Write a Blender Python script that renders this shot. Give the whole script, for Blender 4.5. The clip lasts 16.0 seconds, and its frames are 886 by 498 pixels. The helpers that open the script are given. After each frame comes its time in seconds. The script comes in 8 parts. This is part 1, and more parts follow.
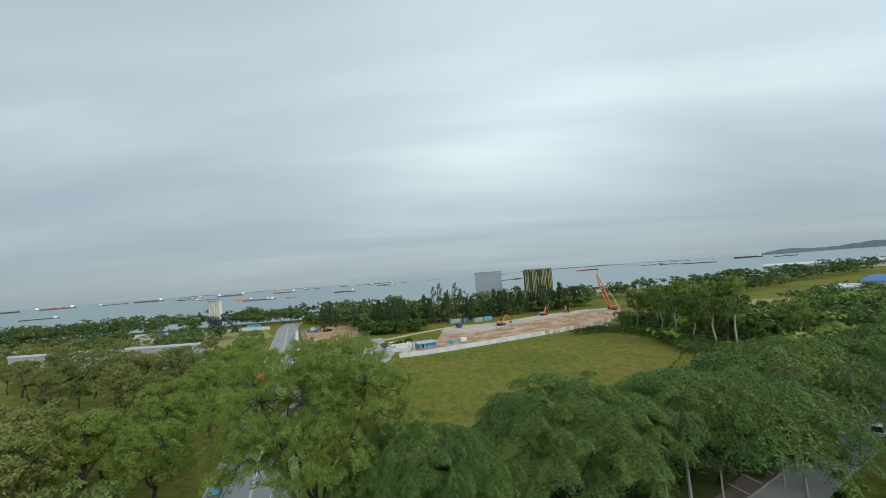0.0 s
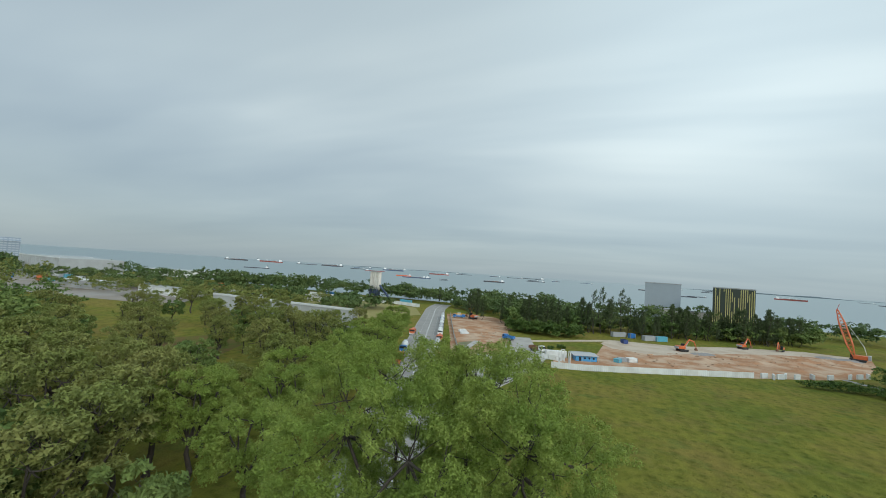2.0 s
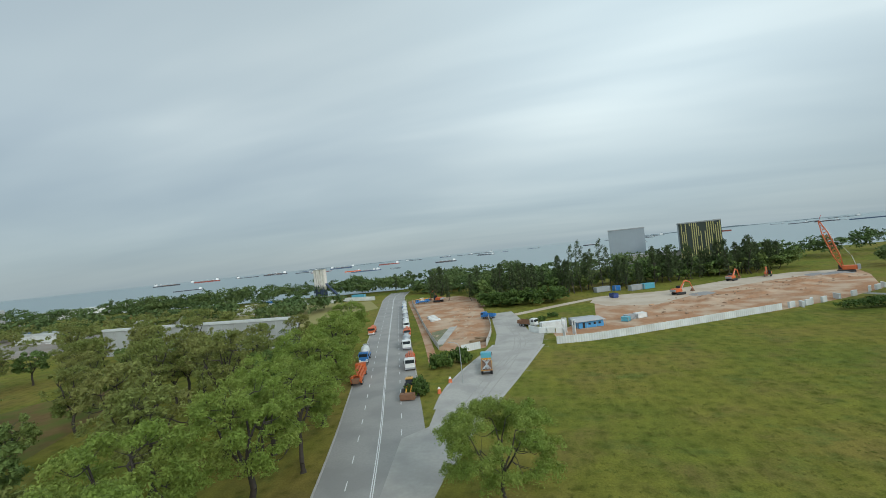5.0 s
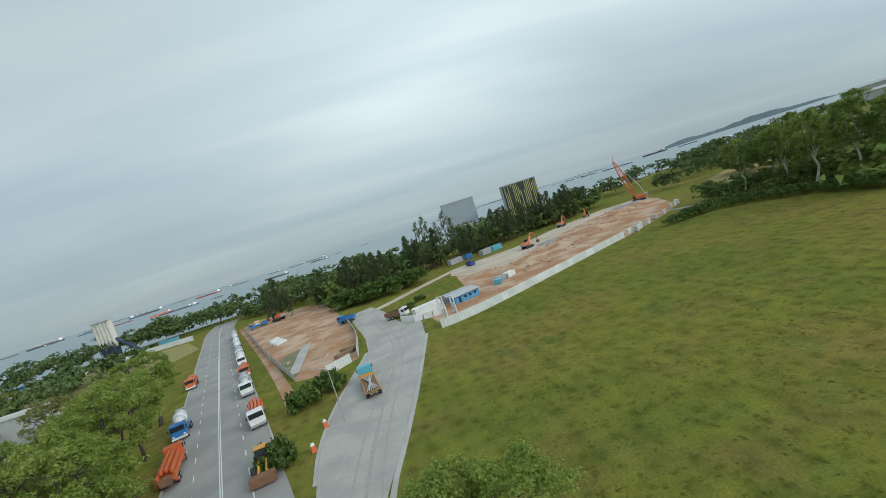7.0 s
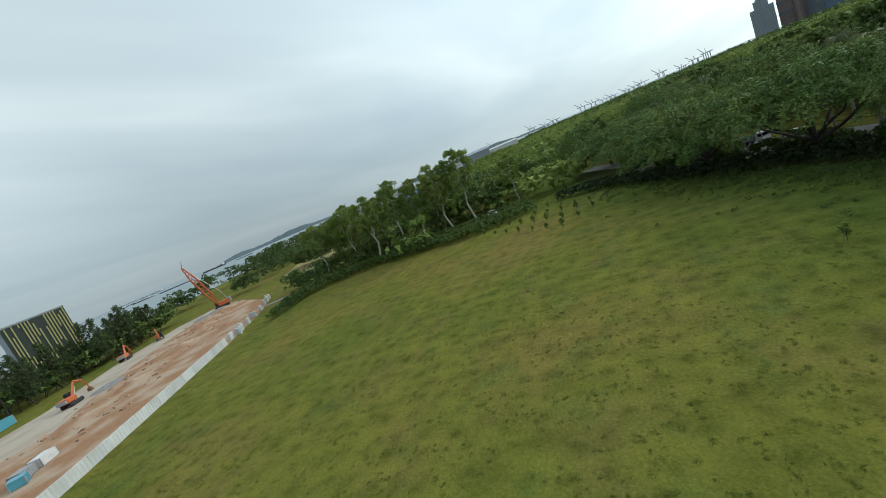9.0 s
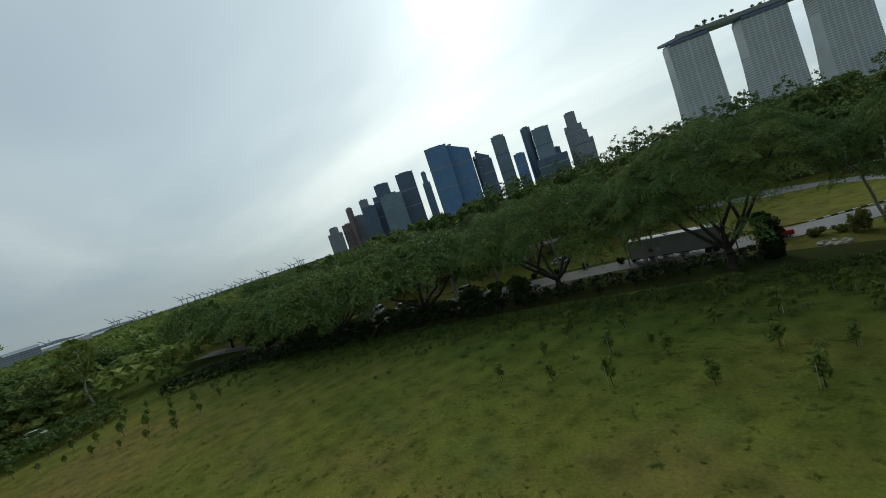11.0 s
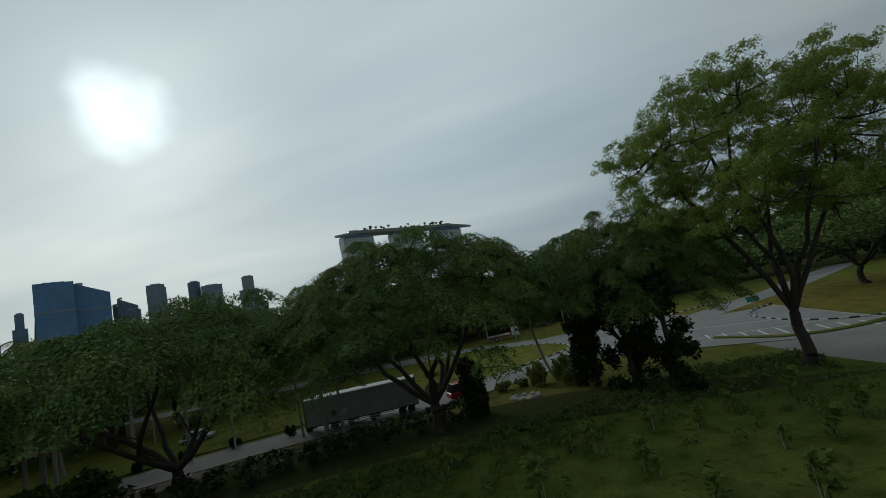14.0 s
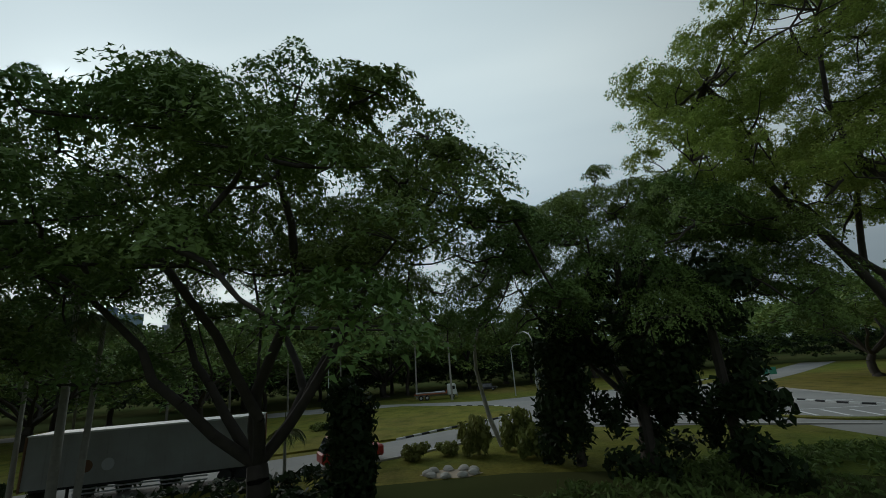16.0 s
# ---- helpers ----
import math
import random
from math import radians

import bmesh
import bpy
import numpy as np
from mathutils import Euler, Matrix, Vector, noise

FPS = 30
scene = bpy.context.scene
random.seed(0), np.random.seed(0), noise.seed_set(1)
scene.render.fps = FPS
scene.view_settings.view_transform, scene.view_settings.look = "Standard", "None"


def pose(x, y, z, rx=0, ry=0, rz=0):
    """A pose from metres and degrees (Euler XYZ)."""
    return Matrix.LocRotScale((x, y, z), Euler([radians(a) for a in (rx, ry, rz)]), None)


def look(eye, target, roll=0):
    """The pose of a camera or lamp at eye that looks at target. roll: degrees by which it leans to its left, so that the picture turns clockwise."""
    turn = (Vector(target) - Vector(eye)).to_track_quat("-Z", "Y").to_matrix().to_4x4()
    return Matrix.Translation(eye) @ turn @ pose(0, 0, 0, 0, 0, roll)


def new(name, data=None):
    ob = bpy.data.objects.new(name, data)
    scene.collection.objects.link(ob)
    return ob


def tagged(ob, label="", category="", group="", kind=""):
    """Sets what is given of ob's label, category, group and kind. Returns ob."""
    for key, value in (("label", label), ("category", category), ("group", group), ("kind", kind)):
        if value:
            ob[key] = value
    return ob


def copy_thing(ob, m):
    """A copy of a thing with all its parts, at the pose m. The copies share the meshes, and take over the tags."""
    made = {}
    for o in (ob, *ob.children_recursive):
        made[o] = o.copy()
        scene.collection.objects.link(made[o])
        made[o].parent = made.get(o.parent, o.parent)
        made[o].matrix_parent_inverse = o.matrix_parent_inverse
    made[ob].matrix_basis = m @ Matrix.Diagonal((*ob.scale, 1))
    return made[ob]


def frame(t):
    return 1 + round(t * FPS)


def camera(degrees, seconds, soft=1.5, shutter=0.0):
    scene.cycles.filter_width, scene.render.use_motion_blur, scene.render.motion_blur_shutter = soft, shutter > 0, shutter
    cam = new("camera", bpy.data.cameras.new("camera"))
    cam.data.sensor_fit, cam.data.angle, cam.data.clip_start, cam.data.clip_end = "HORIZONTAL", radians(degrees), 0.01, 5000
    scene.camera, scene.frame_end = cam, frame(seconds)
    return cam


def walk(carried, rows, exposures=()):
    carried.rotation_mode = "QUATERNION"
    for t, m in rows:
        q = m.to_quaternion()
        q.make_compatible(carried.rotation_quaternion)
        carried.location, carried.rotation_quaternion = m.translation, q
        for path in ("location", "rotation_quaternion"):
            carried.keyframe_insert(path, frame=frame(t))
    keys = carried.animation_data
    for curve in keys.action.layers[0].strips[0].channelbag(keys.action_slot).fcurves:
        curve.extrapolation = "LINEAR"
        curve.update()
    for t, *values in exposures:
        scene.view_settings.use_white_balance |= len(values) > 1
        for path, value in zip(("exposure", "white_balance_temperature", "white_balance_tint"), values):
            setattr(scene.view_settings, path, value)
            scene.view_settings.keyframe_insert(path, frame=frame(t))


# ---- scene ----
cam = camera(93.7, 16.0, soft=0.9)
PATH = [
    (0, (-0.161, 5.082, 35.712), (-0.112, 15.062, 36.341), -4.32),
    (0.5, (-1.647, 11.650, 35.396), (-2.375, 21.604, 36.008), -2.12),
    (1, (-3.292, 18.129, 35.035), (-5.009, 27.961, 35.651), 0.54),
    (1.5, (-5.161, 24.407, 34.637), (-7.989, 33.982, 35.189), 2.66),
    (2, (-7.393, 30.471, 34.208), (-10.909, 39.819, 34.709), 3.85),
    (2.5, (-9.940, 36.493, 33.688), (-13.677, 45.756, 34.174), 3.82),
    (3, (-12.777, 42.553, 32.971), (-16.401, 51.860, 33.472), 2.23),
    (3.5, (-15.778, 48.592, 32.196), (-19.032, 58.037, 32.643), -0.62),
    (6, (-28.605, 81.537, 28.211), (-29.690, 91.477, 28.065), -10.47),
    (6.5, (-30.503, 88.455, 27.178), (-30.452, 98.448, 26.799), -13.82),
    (7, (-31.887, 95.257, 26.062), (-30.366, 105.113, 25.321), -17.49),
    (7.5, (-32.487, 101.725, 24.838), (-29.091, 111.064, 23.725), -20.90),
    (8, (-32.273, 107.930, 23.598), (-26.698, 116.100, 22.122), -23.56),
    (8.5, (-30.226, 114.073, 23.002), (-22.641, 120.359, 21.279), -24.53),
    (9, (-26.377, 118.454, 21.956), (-17.435, 122.573, 20.203), -22.99),
    (9.5, (-22.252, 121.111, 20.441), (-12.539, 122.959, 18.944), -21.53),
    (10, (-17.715, 123.589, 19.268), (-7.801, 123.027, 18.084), -20.17),
    (12.5, (-4.276, 121.500, 16.290), (0.247, 112.582, 16.209), -14.86),
    (13, (-1.143, 116.705, 15.210), (2.560, 107.423, 15.564), -13.44),
    (13.5, (1.392, 111.687, 13.982), (4.395, 102.179, 14.737), -12.75),
    (14, (3.156, 106.504, 12.420), (5.262, 96.803, 13.630), -11.71),
    (14.5, (4.525, 101.238, 10.855), (5.797, 91.436, 12.374), -10.61),
    (15, (5.400, 95.793, 9.087), (6.189, 86.003, 10.970), -9.35),
    (15.5, (5.236, 90.947, 7.870), (5.797, 81.199, 10.029), -7.81),
    (16, (4.865, 86.076, 6.606), (5.677, 76.466, 9.249), -4.33),
]
walk(cam, [(t, look(eye, target, roll)) for t, eye, target, roll in PATH],
     [(0.0, -0.05), (8.5, -0.05), (10.0, -0.5), (12.5, -1.32), (14.0, -1.47), (15.0, -1.42), (15.5, -1.32), (16.0, -1.1)])

# ---- light ----
SUN_DIR = Vector((0.660, -0.604, 0.446)).normalized()


def build_world():
    w = bpy.data.worlds.new("overcast_sky")
    w.use_nodes = True
    scene.world = w
    nt = w.node_tree
    nt.nodes.clear()
    N, L = nt.nodes.new, nt.links.new

    def math_(op, a, b=None, clamp=False):
        n = N("ShaderNodeMath")
        n.operation, n.use_clamp = op, clamp
        for k, v in enumerate((a, b)):
            if v is None:
                continue
            if isinstance(v, (int, float)):
                n.inputs[k].default_value = v
            else:
                L(v, n.inputs[k])
        return n.outputs[0]

    out, bg = N("ShaderNodeOutputWorld"), N("ShaderNodeBackground")
    tc = N("ShaderNodeTexCoord")
    d = tc.outputs["Generated"]
    sep = N("ShaderNodeSeparateXYZ")
    L(d, sep.inputs[0])
    # the cloud layer seen in perspective
    zz = math_("ADD", math_("MAXIMUM", sep.outputs[2], 0.0), 0.10)
    comb = N("ShaderNodeCombineXYZ")
    L(math_("DIVIDE", sep.outputs[0], zz), comb.inputs[0])
    L(math_("DIVIDE", sep.outputs[1], zz), comb.inputs[1])
    mp = N("ShaderNodeMapping")
    mp.inputs["Rotation"].default_value = (0, 0, radians(25))
    mp.inputs["Scale"].default_value = (0.55, 1.35, 1.0)
    mp.inputs["Location"].default_value = (1.7, 0.35, 0.0)
    L(comb.outputs[0], mp.inputs[0])
    n1 = N("ShaderNodeTexNoise")
    n1.inputs["Scale"].default_value, n1.inputs["Detail"].default_value = 0.34, 4.0
    n1.inputs["Roughness"].default_value, n1.inputs["Distortion"].default_value = 0.48, 0.35
    L(mp.outputs[0], n1.inputs[0])
    r1 = N("ShaderNodeValToRGB")
    e = r1.color_ramp.elements
    e[0].position, e[0].color = 0.30, (0.36, 0.455, 0.545, 1)
    e[1].position, e[1].color = 0.70, (0.80, 0.885, 0.90, 1)
    m_ = r1.color_ramp.elements.new(0.50)
    m_.color = (0.545, 0.645, 0.70, 1)
    L(n1.outputs[0], r1.inputs[0])
    # low towards the horizon the layer evens out
    hz = N("ShaderNodeMapRange")
    hz.inputs[1].default_value, hz.inputs[2].default_value = 0.0, 0.30
    hz.inputs[3].default_value, hz.inputs[4].default_value = 0.85, 0.0
    L(sep.outputs[2], hz.inputs[0])
    mixh = N("ShaderNodeMix")
    mixh.data_type = "RGBA"
    L(hz.outputs[0], mixh.inputs[0])
    L(r1.outputs[0], mixh.inputs[6])
    mixh.inputs[7].default_value = (0.305, 0.385, 0.435, 1)
    # glow of the sun behind the cloud
    dot = N("ShaderNodeVectorMath")
    dot.operation = "DOT_PRODUCT"
    L(d, dot.inputs[0])
    dot.inputs[1].default_value = SUN_DIR
    cosv = math_("MAXIMUM", dot.outputs["Value"], 0.0)
    wide = math_("MULTIPLY", math_("POWER", cosv, 1.15), 1.32)
    mid = math_("MULTIPLY", math_("POWER", cosv, 60.0), 0.8)
    # the disc shows through a ragged gap
    n2 = N("ShaderNodeTexNoise")
    n2.inputs["Scale"].default_value, n2.inputs["Detail"].default_value = 5.0, 3.0
    L(d, n2.inputs[0])
    gap = math_("ADD", cosv, math_("MULTIPLY", math_("SUBTRACT", n2.outputs[0], 0.5), 0.016))
    core = N("ShaderNodeMapRange")
    core.interpolation_type = "SMOOTHSTEP"
    core.inputs[1].default_value, core.inputs[2].default_value = 0.9952, 1.0062
    core.inputs[3].default_value, core.inputs[4].default_value = 0.0, 4.0
    L(gap, core.inputs[0])
    # a thin bright part of the layer out over the sea
    dot2 = N("ShaderNodeVectorMath")
    dot2.operation = "DOT_PRODUCT"
    L(d, dot2.inputs[0])
    dot2.inputs[1].default_value = Vector((0.27, 0.86, 0.43)).normalized()
    thin = math_("MULTIPLY", math_("POWER", math_("MAXIMUM", dot2.outputs["Value"], 0.0), 9.0), 0.38)
    dot4 = N("ShaderNodeVectorMath")
    dot4.operation = "DOT_PRODUCT"
    L(d, dot4.inputs[0])
    dot4.inputs[1].default_value = Vector((-0.05, -0.85, 0.42)).normalized()
    thin = math_("ADD", thin, math_("MULTIPLY", math_("POWER", math_("MAXIMUM", dot4.outputs["Value"], 0.0), 6.0), 0.55))
    glow = math_("ADD", math_("ADD", math_("ADD", math_("ADD", wide, mid), core.outputs[0]), thin), 0.96)
    # thin warm cloud low under the sun
    dot3 = N("ShaderNodeVectorMath")
    dot3.operation = "DOT_PRODUCT"
    L(d, dot3.inputs[0])
    dot3.inputs[1].default_value = Vector((SUN_DIR.x, SUN_DIR.y, 0.06)).normalized()
    rim = math_("POWER", math_("MAXIMUM", dot3.outputs["Value"], 0.0), 9.0)
    lowz = N("ShaderNodeMapRange")
    lowz.inputs[1].default_value, lowz.inputs[2].default_value = 0.02, 0.34
    lowz.inputs[3].default_value, lowz.inputs[4].default_value = 1.40, 0.0
    L(sep.outputs[2], lowz.inputs[0])
    low = math_("MULTIPLY", rim, lowz.outputs[0])
    # the light near the sun is a little warmer
    tint = N("ShaderNodeCombineXYZ")
    L(math_("ADD", math_("MULTIPLY", glow, 0.98), math_("MULTIPLY", low, 1.12)), tint.inputs[0])
    L(math_("ADD", glow, low), tint.inputs[1])
    L(math_("ADD", math_("MULTIPLY", math_("POWER", glow, 0.985), 0.985), math_("MULTIPLY", low, 0.78)), tint.inputs[2])
    mul = N("ShaderNodeVectorMath")
    mul.operation = "MULTIPLY"
    L(mixh.outputs[2], mul.inputs[0])
    L(tint.outputs[0], mul.inputs[1])
    # a little clear-sky light over it
    sky = N("ShaderNodeTexSky")
    sky.sky_type, sky.sun_disc = "NISHITA", False
    sky.sun_elevation = math.asin(SUN_DIR.z)
    sky.sun_rotation = math.atan2(SUN_DIR.x, SUN_DIR.y)
    sc = N("ShaderNodeVectorMath")
    sc.operation = "SCALE"
    L(sky.outputs[0], sc.inputs[0])
    sc.inputs["Scale"].default_value = 0.012
    add = N("ShaderNodeVectorMath")
    L(mul.outputs[0], add.inputs[0])
    L(sc.outputs[0], add.inputs[1])
    L(add.outputs[0], bg.inputs[0])
    bg.inputs[1].default_value = 0.92
    L(bg.outputs[0], out.inputs[0])


build_world()
sun = new("sun", bpy.data.lights.new("sun", "SUN"))
sun.data.energy, sun.data.angle, sun.data.color = 1.1, radians(14), (1.0, 0.96, 0.9)
sun.matrix_world = look(SUN_DIR * 500, (0, 0, 0))

# ---- materials ----
MATS = {}


def mat(name, color, rough=0.8, metal=0.0, var=0.15, scale=3.0, bump=0.0, island=0.0, rand=0.0, color2=None, scale2=0.3, mix2=0.6,
        spec=0.5, translucent=0.0):
    """A principled surface: base colour, fine grain, a second coarse colour, and variation from piece to piece."""
    if name in MATS:
        return MATS[name]
    m = bpy.data.materials.new(name)
    m.use_nodes = True
    nt = m.node_tree
    N, L = nt.nodes.new, nt.links.new
    b = nt.nodes["Principled BSDF"]
    b.inputs["Roughness"].default_value = rough
    b.inputs["Metallic"].default_value = metal
    b.inputs["Specular IOR Level"].default_value = spec
    g = N("ShaderNodeNewGeometry")
    pos = g.outputs["Position"]
    n = N("ShaderNodeTexNoise")
    n.inputs["Scale"].default_value, n.inputs["Detail"].default_value = scale, 5.0
    L(pos, n.inputs[0])
    col = N("ShaderNodeMix")
    col.data_type = "RGBA"
    col.inputs[6].default_value = (*[c * (1 - var) for c in color], 1)
    col.inputs[7].default_value = (*[min(1, c * (1 + var)) for c in color], 1)
    L(n.outputs[0], col.inputs[0])
    top = col.outputs[2]
    if color2:
        n2 = N("ShaderNodeTexNoise")
        n2.inputs["Scale"].default_value, n2.inputs["Detail"].default_value = scale2, 4.0
        L(pos, n2.inputs[0])
        mr = N("ShaderNodeMapRange")
        mr.inputs[1].default_value, mr.inputs[2].default_value = 0.42, 0.62
        mr.inputs[3].default_value, mr.inputs[4].default_value = 0.0, mix2
        L(n2.outputs[0], mr.inputs[0])
        c2 = N("ShaderNodeMix")
        c2.data_type = "RGBA"
        L(mr.outputs[0], c2.inputs[0])
        L(top, c2.inputs[6])
        c2.inputs[7].default_value = (*color2, 1)
        top = c2.outputs[2]
    if island or rand:
        src = g.outputs["Random Per Island"] if island else N("ShaderNodeObjectInfo").outputs["Random"]
        k = island or rand
        mr = N("ShaderNodeMapRange")
        mr.inputs[3].default_value, mr.inputs[4].default_value = 1 - k, 1 + k
        L(src, mr.inputs[0])
        s = N("ShaderNodeVectorMath")
        s.operation = "SCALE"
        L(top, s.inputs[0])
        L(mr.outputs[0], s.inputs["Scale"])
        top = s.outputs[0]
    L(top, b.inputs["Base Color"])
    if bump:
        bp = N("ShaderNodeBump")
        bp.inputs["Strength"].default_value, bp.inputs["Distance"].default_value = bump, 0.05
        L(n.outputs[0], bp.inputs["Height"])
        L(bp.outputs[0], b.inputs["Normal"])
    if translucent:
        tr = N("ShaderNodeBsdfTranslucent")
        L(top, tr.inputs[0])
        mx = N("ShaderNodeMixShader")
        mx.inputs[0].default_value = translucent
        L(b.outputs[0], mx.inputs[1])
        L(tr.outputs[0], mx.inputs[2])
        L(mx.outputs[0], nt.nodes["Material Output"].inputs[0])
    MATS[name] = m
    return m


LEAF_RAIN = mat("leaf_rain_tree", (0.108, 0.180, 0.048), 0.6, var=0.3, scale=0.35, island=0.25, color2=(0.200, 0.245, 0.058), scale2=0.12, mix2=0.55, spec=0.15, translucent=0.16)
LEAF_BROAD = mat("leaf_broad", (0.232, 0.315, 0.066), 0.6, var=0.3, scale=0.4, island=0.25, color2=(0.335, 0.375, 0.096), scale2=0.2, mix2=0.5, spec=0.15, translucent=0.45)
LEAF_DULL = mat("leaf_dull", (0.188, 0.222, 0.060), 0.65, var=0.3, scale=0.4, island=0.25, color2=(0.25, 0.235, 0.078), scale2=0.1, mix2=0.6, spec=0.15, translucent=0.25)
LEAF_WOOD = mat("leaf_wood", (0.110, 0.172, 0.048), 0.7, var=0.35, scale=0.2, island=0.25, color2=(0.185, 0.225, 0.062), scale2=0.05, mix2=0.7, spec=0.15, translucent=0.15)
LEAF_PARK = mat("leaf_park", (0.190, 0.270, 0.064), 0.7, var=0.35, scale=0.2, island=0.25, color2=(0.31, 0.34, 0.085), scale2=0.05, mix2=0.7, spec=0.15, translucent=0.3)
LEAF_COAST = mat("leaf_coast", (0.088, 0.136, 0.048), 0.7, var=0.35, scale=0.2, island=0.25, color2=(0.135, 0.175, 0.058), scale2=0.05, mix2=0.7, spec=0.1, translucent=0.1)
LEAF_PINE = mat("leaf_casuarina", (0.085, 0.115, 0.05), 0.75, var=0.3, scale=0.3, island=0.3, spec=0.15, translucent=0.15)
LEAF_SHRUB = mat("leaf_shrub", (0.075, 0.125, 0.030), 0.6, var=0.3, scale=0.5, island=0.25, color2=(0.13, 0.19, 0.04), scale2=0.25, spec=0.15, translucent=0.25)
LEAF_PALM = mat("leaf_palm", (0.075, 0.115, 0.040), 0.5, var=0.25, scale=0.6, island=0.3, color2=(0.20, 0.17, 0.07), scale2=0.5, mix2=0.5, spec=0.15, translucent=0.25)
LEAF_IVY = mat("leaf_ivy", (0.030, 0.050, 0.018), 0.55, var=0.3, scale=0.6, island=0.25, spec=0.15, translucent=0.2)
BARK = mat("bark", (0.055, 0.045, 0.036), 0.9, var=0.35, scale=2.5, bump=0.5)
BARK_PALE = mat("bark_pale", (0.42, 0.39, 0.33), 0.85, var=0.3, scale=1.5, bump=0.3)
BARK_PALM = mat("bark_palm", (0.33, 0.31, 0.27), 0.85, var=0.25, scale=4.0, bump=0.3)
ASPHALT = mat("asphalt", (0.325, 0.313, 0.292), 0.9, spec=0.15, var=0.14, scale=2.5, color2=(0.25, 0.243, 0.23), scale2=0.12, mix2=0.7)
DUSTY = mat("dusty_asphalt", (0.41, 0.39, 0.355), 0.92, spec=0.15, var=0.14, scale=1.6, color2=(0.32, 0.305, 0.285), scale2=0.16, mix2=0.8)
CONCRETE = mat("concrete", (0.44, 0.42, 0.39), 0.9, spec=0.2, var=0.12, scale=1.5, color2=(0.34, 0.32, 0.29), scale2=0.2, mix2=0.6)
PAINT_WHITE = mat("road_paint", (0.68, 0.68, 0.66), 0.7, var=0.15, scale=3.0)
DIRT = mat("bare_earth", (0.38, 0.205, 0.115), 0.95, spec=0.1, var=0.32, scale=0.9, bump=0.8, color2=(0.50, 0.37, 0.265), scale2=0.11, mix2=0.9)
SAND = mat("pale_sand", (0.52, 0.44, 0.35), 0.95, spec=0.1, var=0.15, scale=0.6, color2=(0.42, 0.33, 0.25), scale2=0.09, mix2=0.7)
WHITE_WALL = mat("white_painted_metal", (0.68, 0.69, 0.68), 0.6, var=0.08, scale=0.8, color2=(0.55, 0.54, 0.50), scale2=0.3, mix2=0.5)

# ---- mesh helpers ----


def mesh_np(name, verts, quads=None, tris=None, material=None, smooth=False):
    """A mesh from arrays of corners and faces."""
    verts = np.asarray(verts, np.float32).reshape(-1, 3)
    faces, sizes = [], []
    if quads is not None and len(quads):
        faces.append(np.asarray(quads, np.int32).reshape(-1))
        sizes.append(np.full(len(quads), 4, np.int32))
    if tris is not None and len(tris):
        faces.append(np.asarray(tris, np.int32).reshape(-1))
        sizes.append(np.full(len(tris), 3, np.int32))
    loops, sizes = np.concatenate(faces), np.concatenate(sizes)
    me = bpy.data.meshes.new(name)
    me.vertices.add(len(verts))
    me.vertices.foreach_set("co", verts.ravel())
    me.loops.add(len(loops))
    me.loops.foreach_set("vertex_index", loops)
    me.polygons.add(len(sizes))
    me.polygons.foreach_set("loop_start", np.r_[0, np.cumsum(sizes)[:-1]].astype(np.int32))
    me.polygons.foreach_set("loop_total", sizes)
    me.polygons.foreach_set("use_smooth", np.full(len(sizes), smooth))
    me.update(calc_edges=True)
    if material:
        me.materials.append(material)
    return me


def child(name, me, parent, label=""):
    ob = new(name, me)
    ob.parent = parent
    if label:
        ob["label"] = label
    return ob


def part(name, bm, material, parent=None, label="", smooth=False):
    """Links a bmesh as one mesh object under a thing or a part."""
    me = bpy.data.meshes.new(name)
    bm.to_mesh(me)
    bm.free()
    me.materials.append(material)
    if smooth:
        me.polygons.foreach_set("use_smooth", np.full(len(me.polygons), True))
    ob = new(name, me)
    ob.parent = parent
    if label:
        ob["label"] = label
    return ob


def box(bm, lo, hi, bevel=0.0, taper=None):
    """A box from corner to corner; taper: (x, y) scale of its top."""
    v = bmesh.ops.create_cube(bm, size=1.0)["verts"]
    c, s = (Vector(lo) + Vector(hi)) / 2, Vector(hi) - Vector(lo)
    for p in v:
        k = taper if taper and p.co.z > 0 else (1, 1)
        p.co = Vector((p.co.x * s.x * k[0], p.co.y * s.y * k[1], p.co.z * s.z)) + c
    if bevel:
        es = list({e for p in v for e in p.link_edges})
        bmesh.ops.bevel(bm, geom=es, offset=bevel, segments=1, affect="EDGES")
    return v


def rod(bm, a, b, r, r2=None, sides=8):
    """A round bar from a to b."""
    a, b = Vector(a), Vector(b)
    d = b - a
    m = Matrix.Translation((a + b) / 2) @ d.to_track_quat("Z", "Y").to_matrix().to_4x4()
    return bmesh.ops.create_cone(bm, cap_ends=True, segments=sides, radius1=r, radius2=r if r2 is None else r2, depth=d.length, matrix=m)["verts"]


def flat(name, pts, z, material, label, category, thick=0.0):
    """A level patch of ground from its outline, as one sheet with an edge of its own."""
    bm = bmesh.new()
    vs = [bm.verts.new((x, y, z)) for x, y in pts]
    f = bm.faces.new(vs)
    if f.normal.z < 0:
        f.normal_flip()
    bm.normal_update()
    if f.normal.z < 0:
        bmesh.ops.reverse_faces(bm, faces=[f])
    if thick:
        r = bmesh.ops.extrude_face_region(bm, geom=[f])
        for v in [g for g in r["geom"] if isinstance(g, bmesh.types.BMVert)]:
            v.co.z += thick
    bmesh.ops.triangulate(bm, faces=bm.faces[:])
    ob = part(name, bm, material)
    return tagged(ob, label, category, kind="structure")


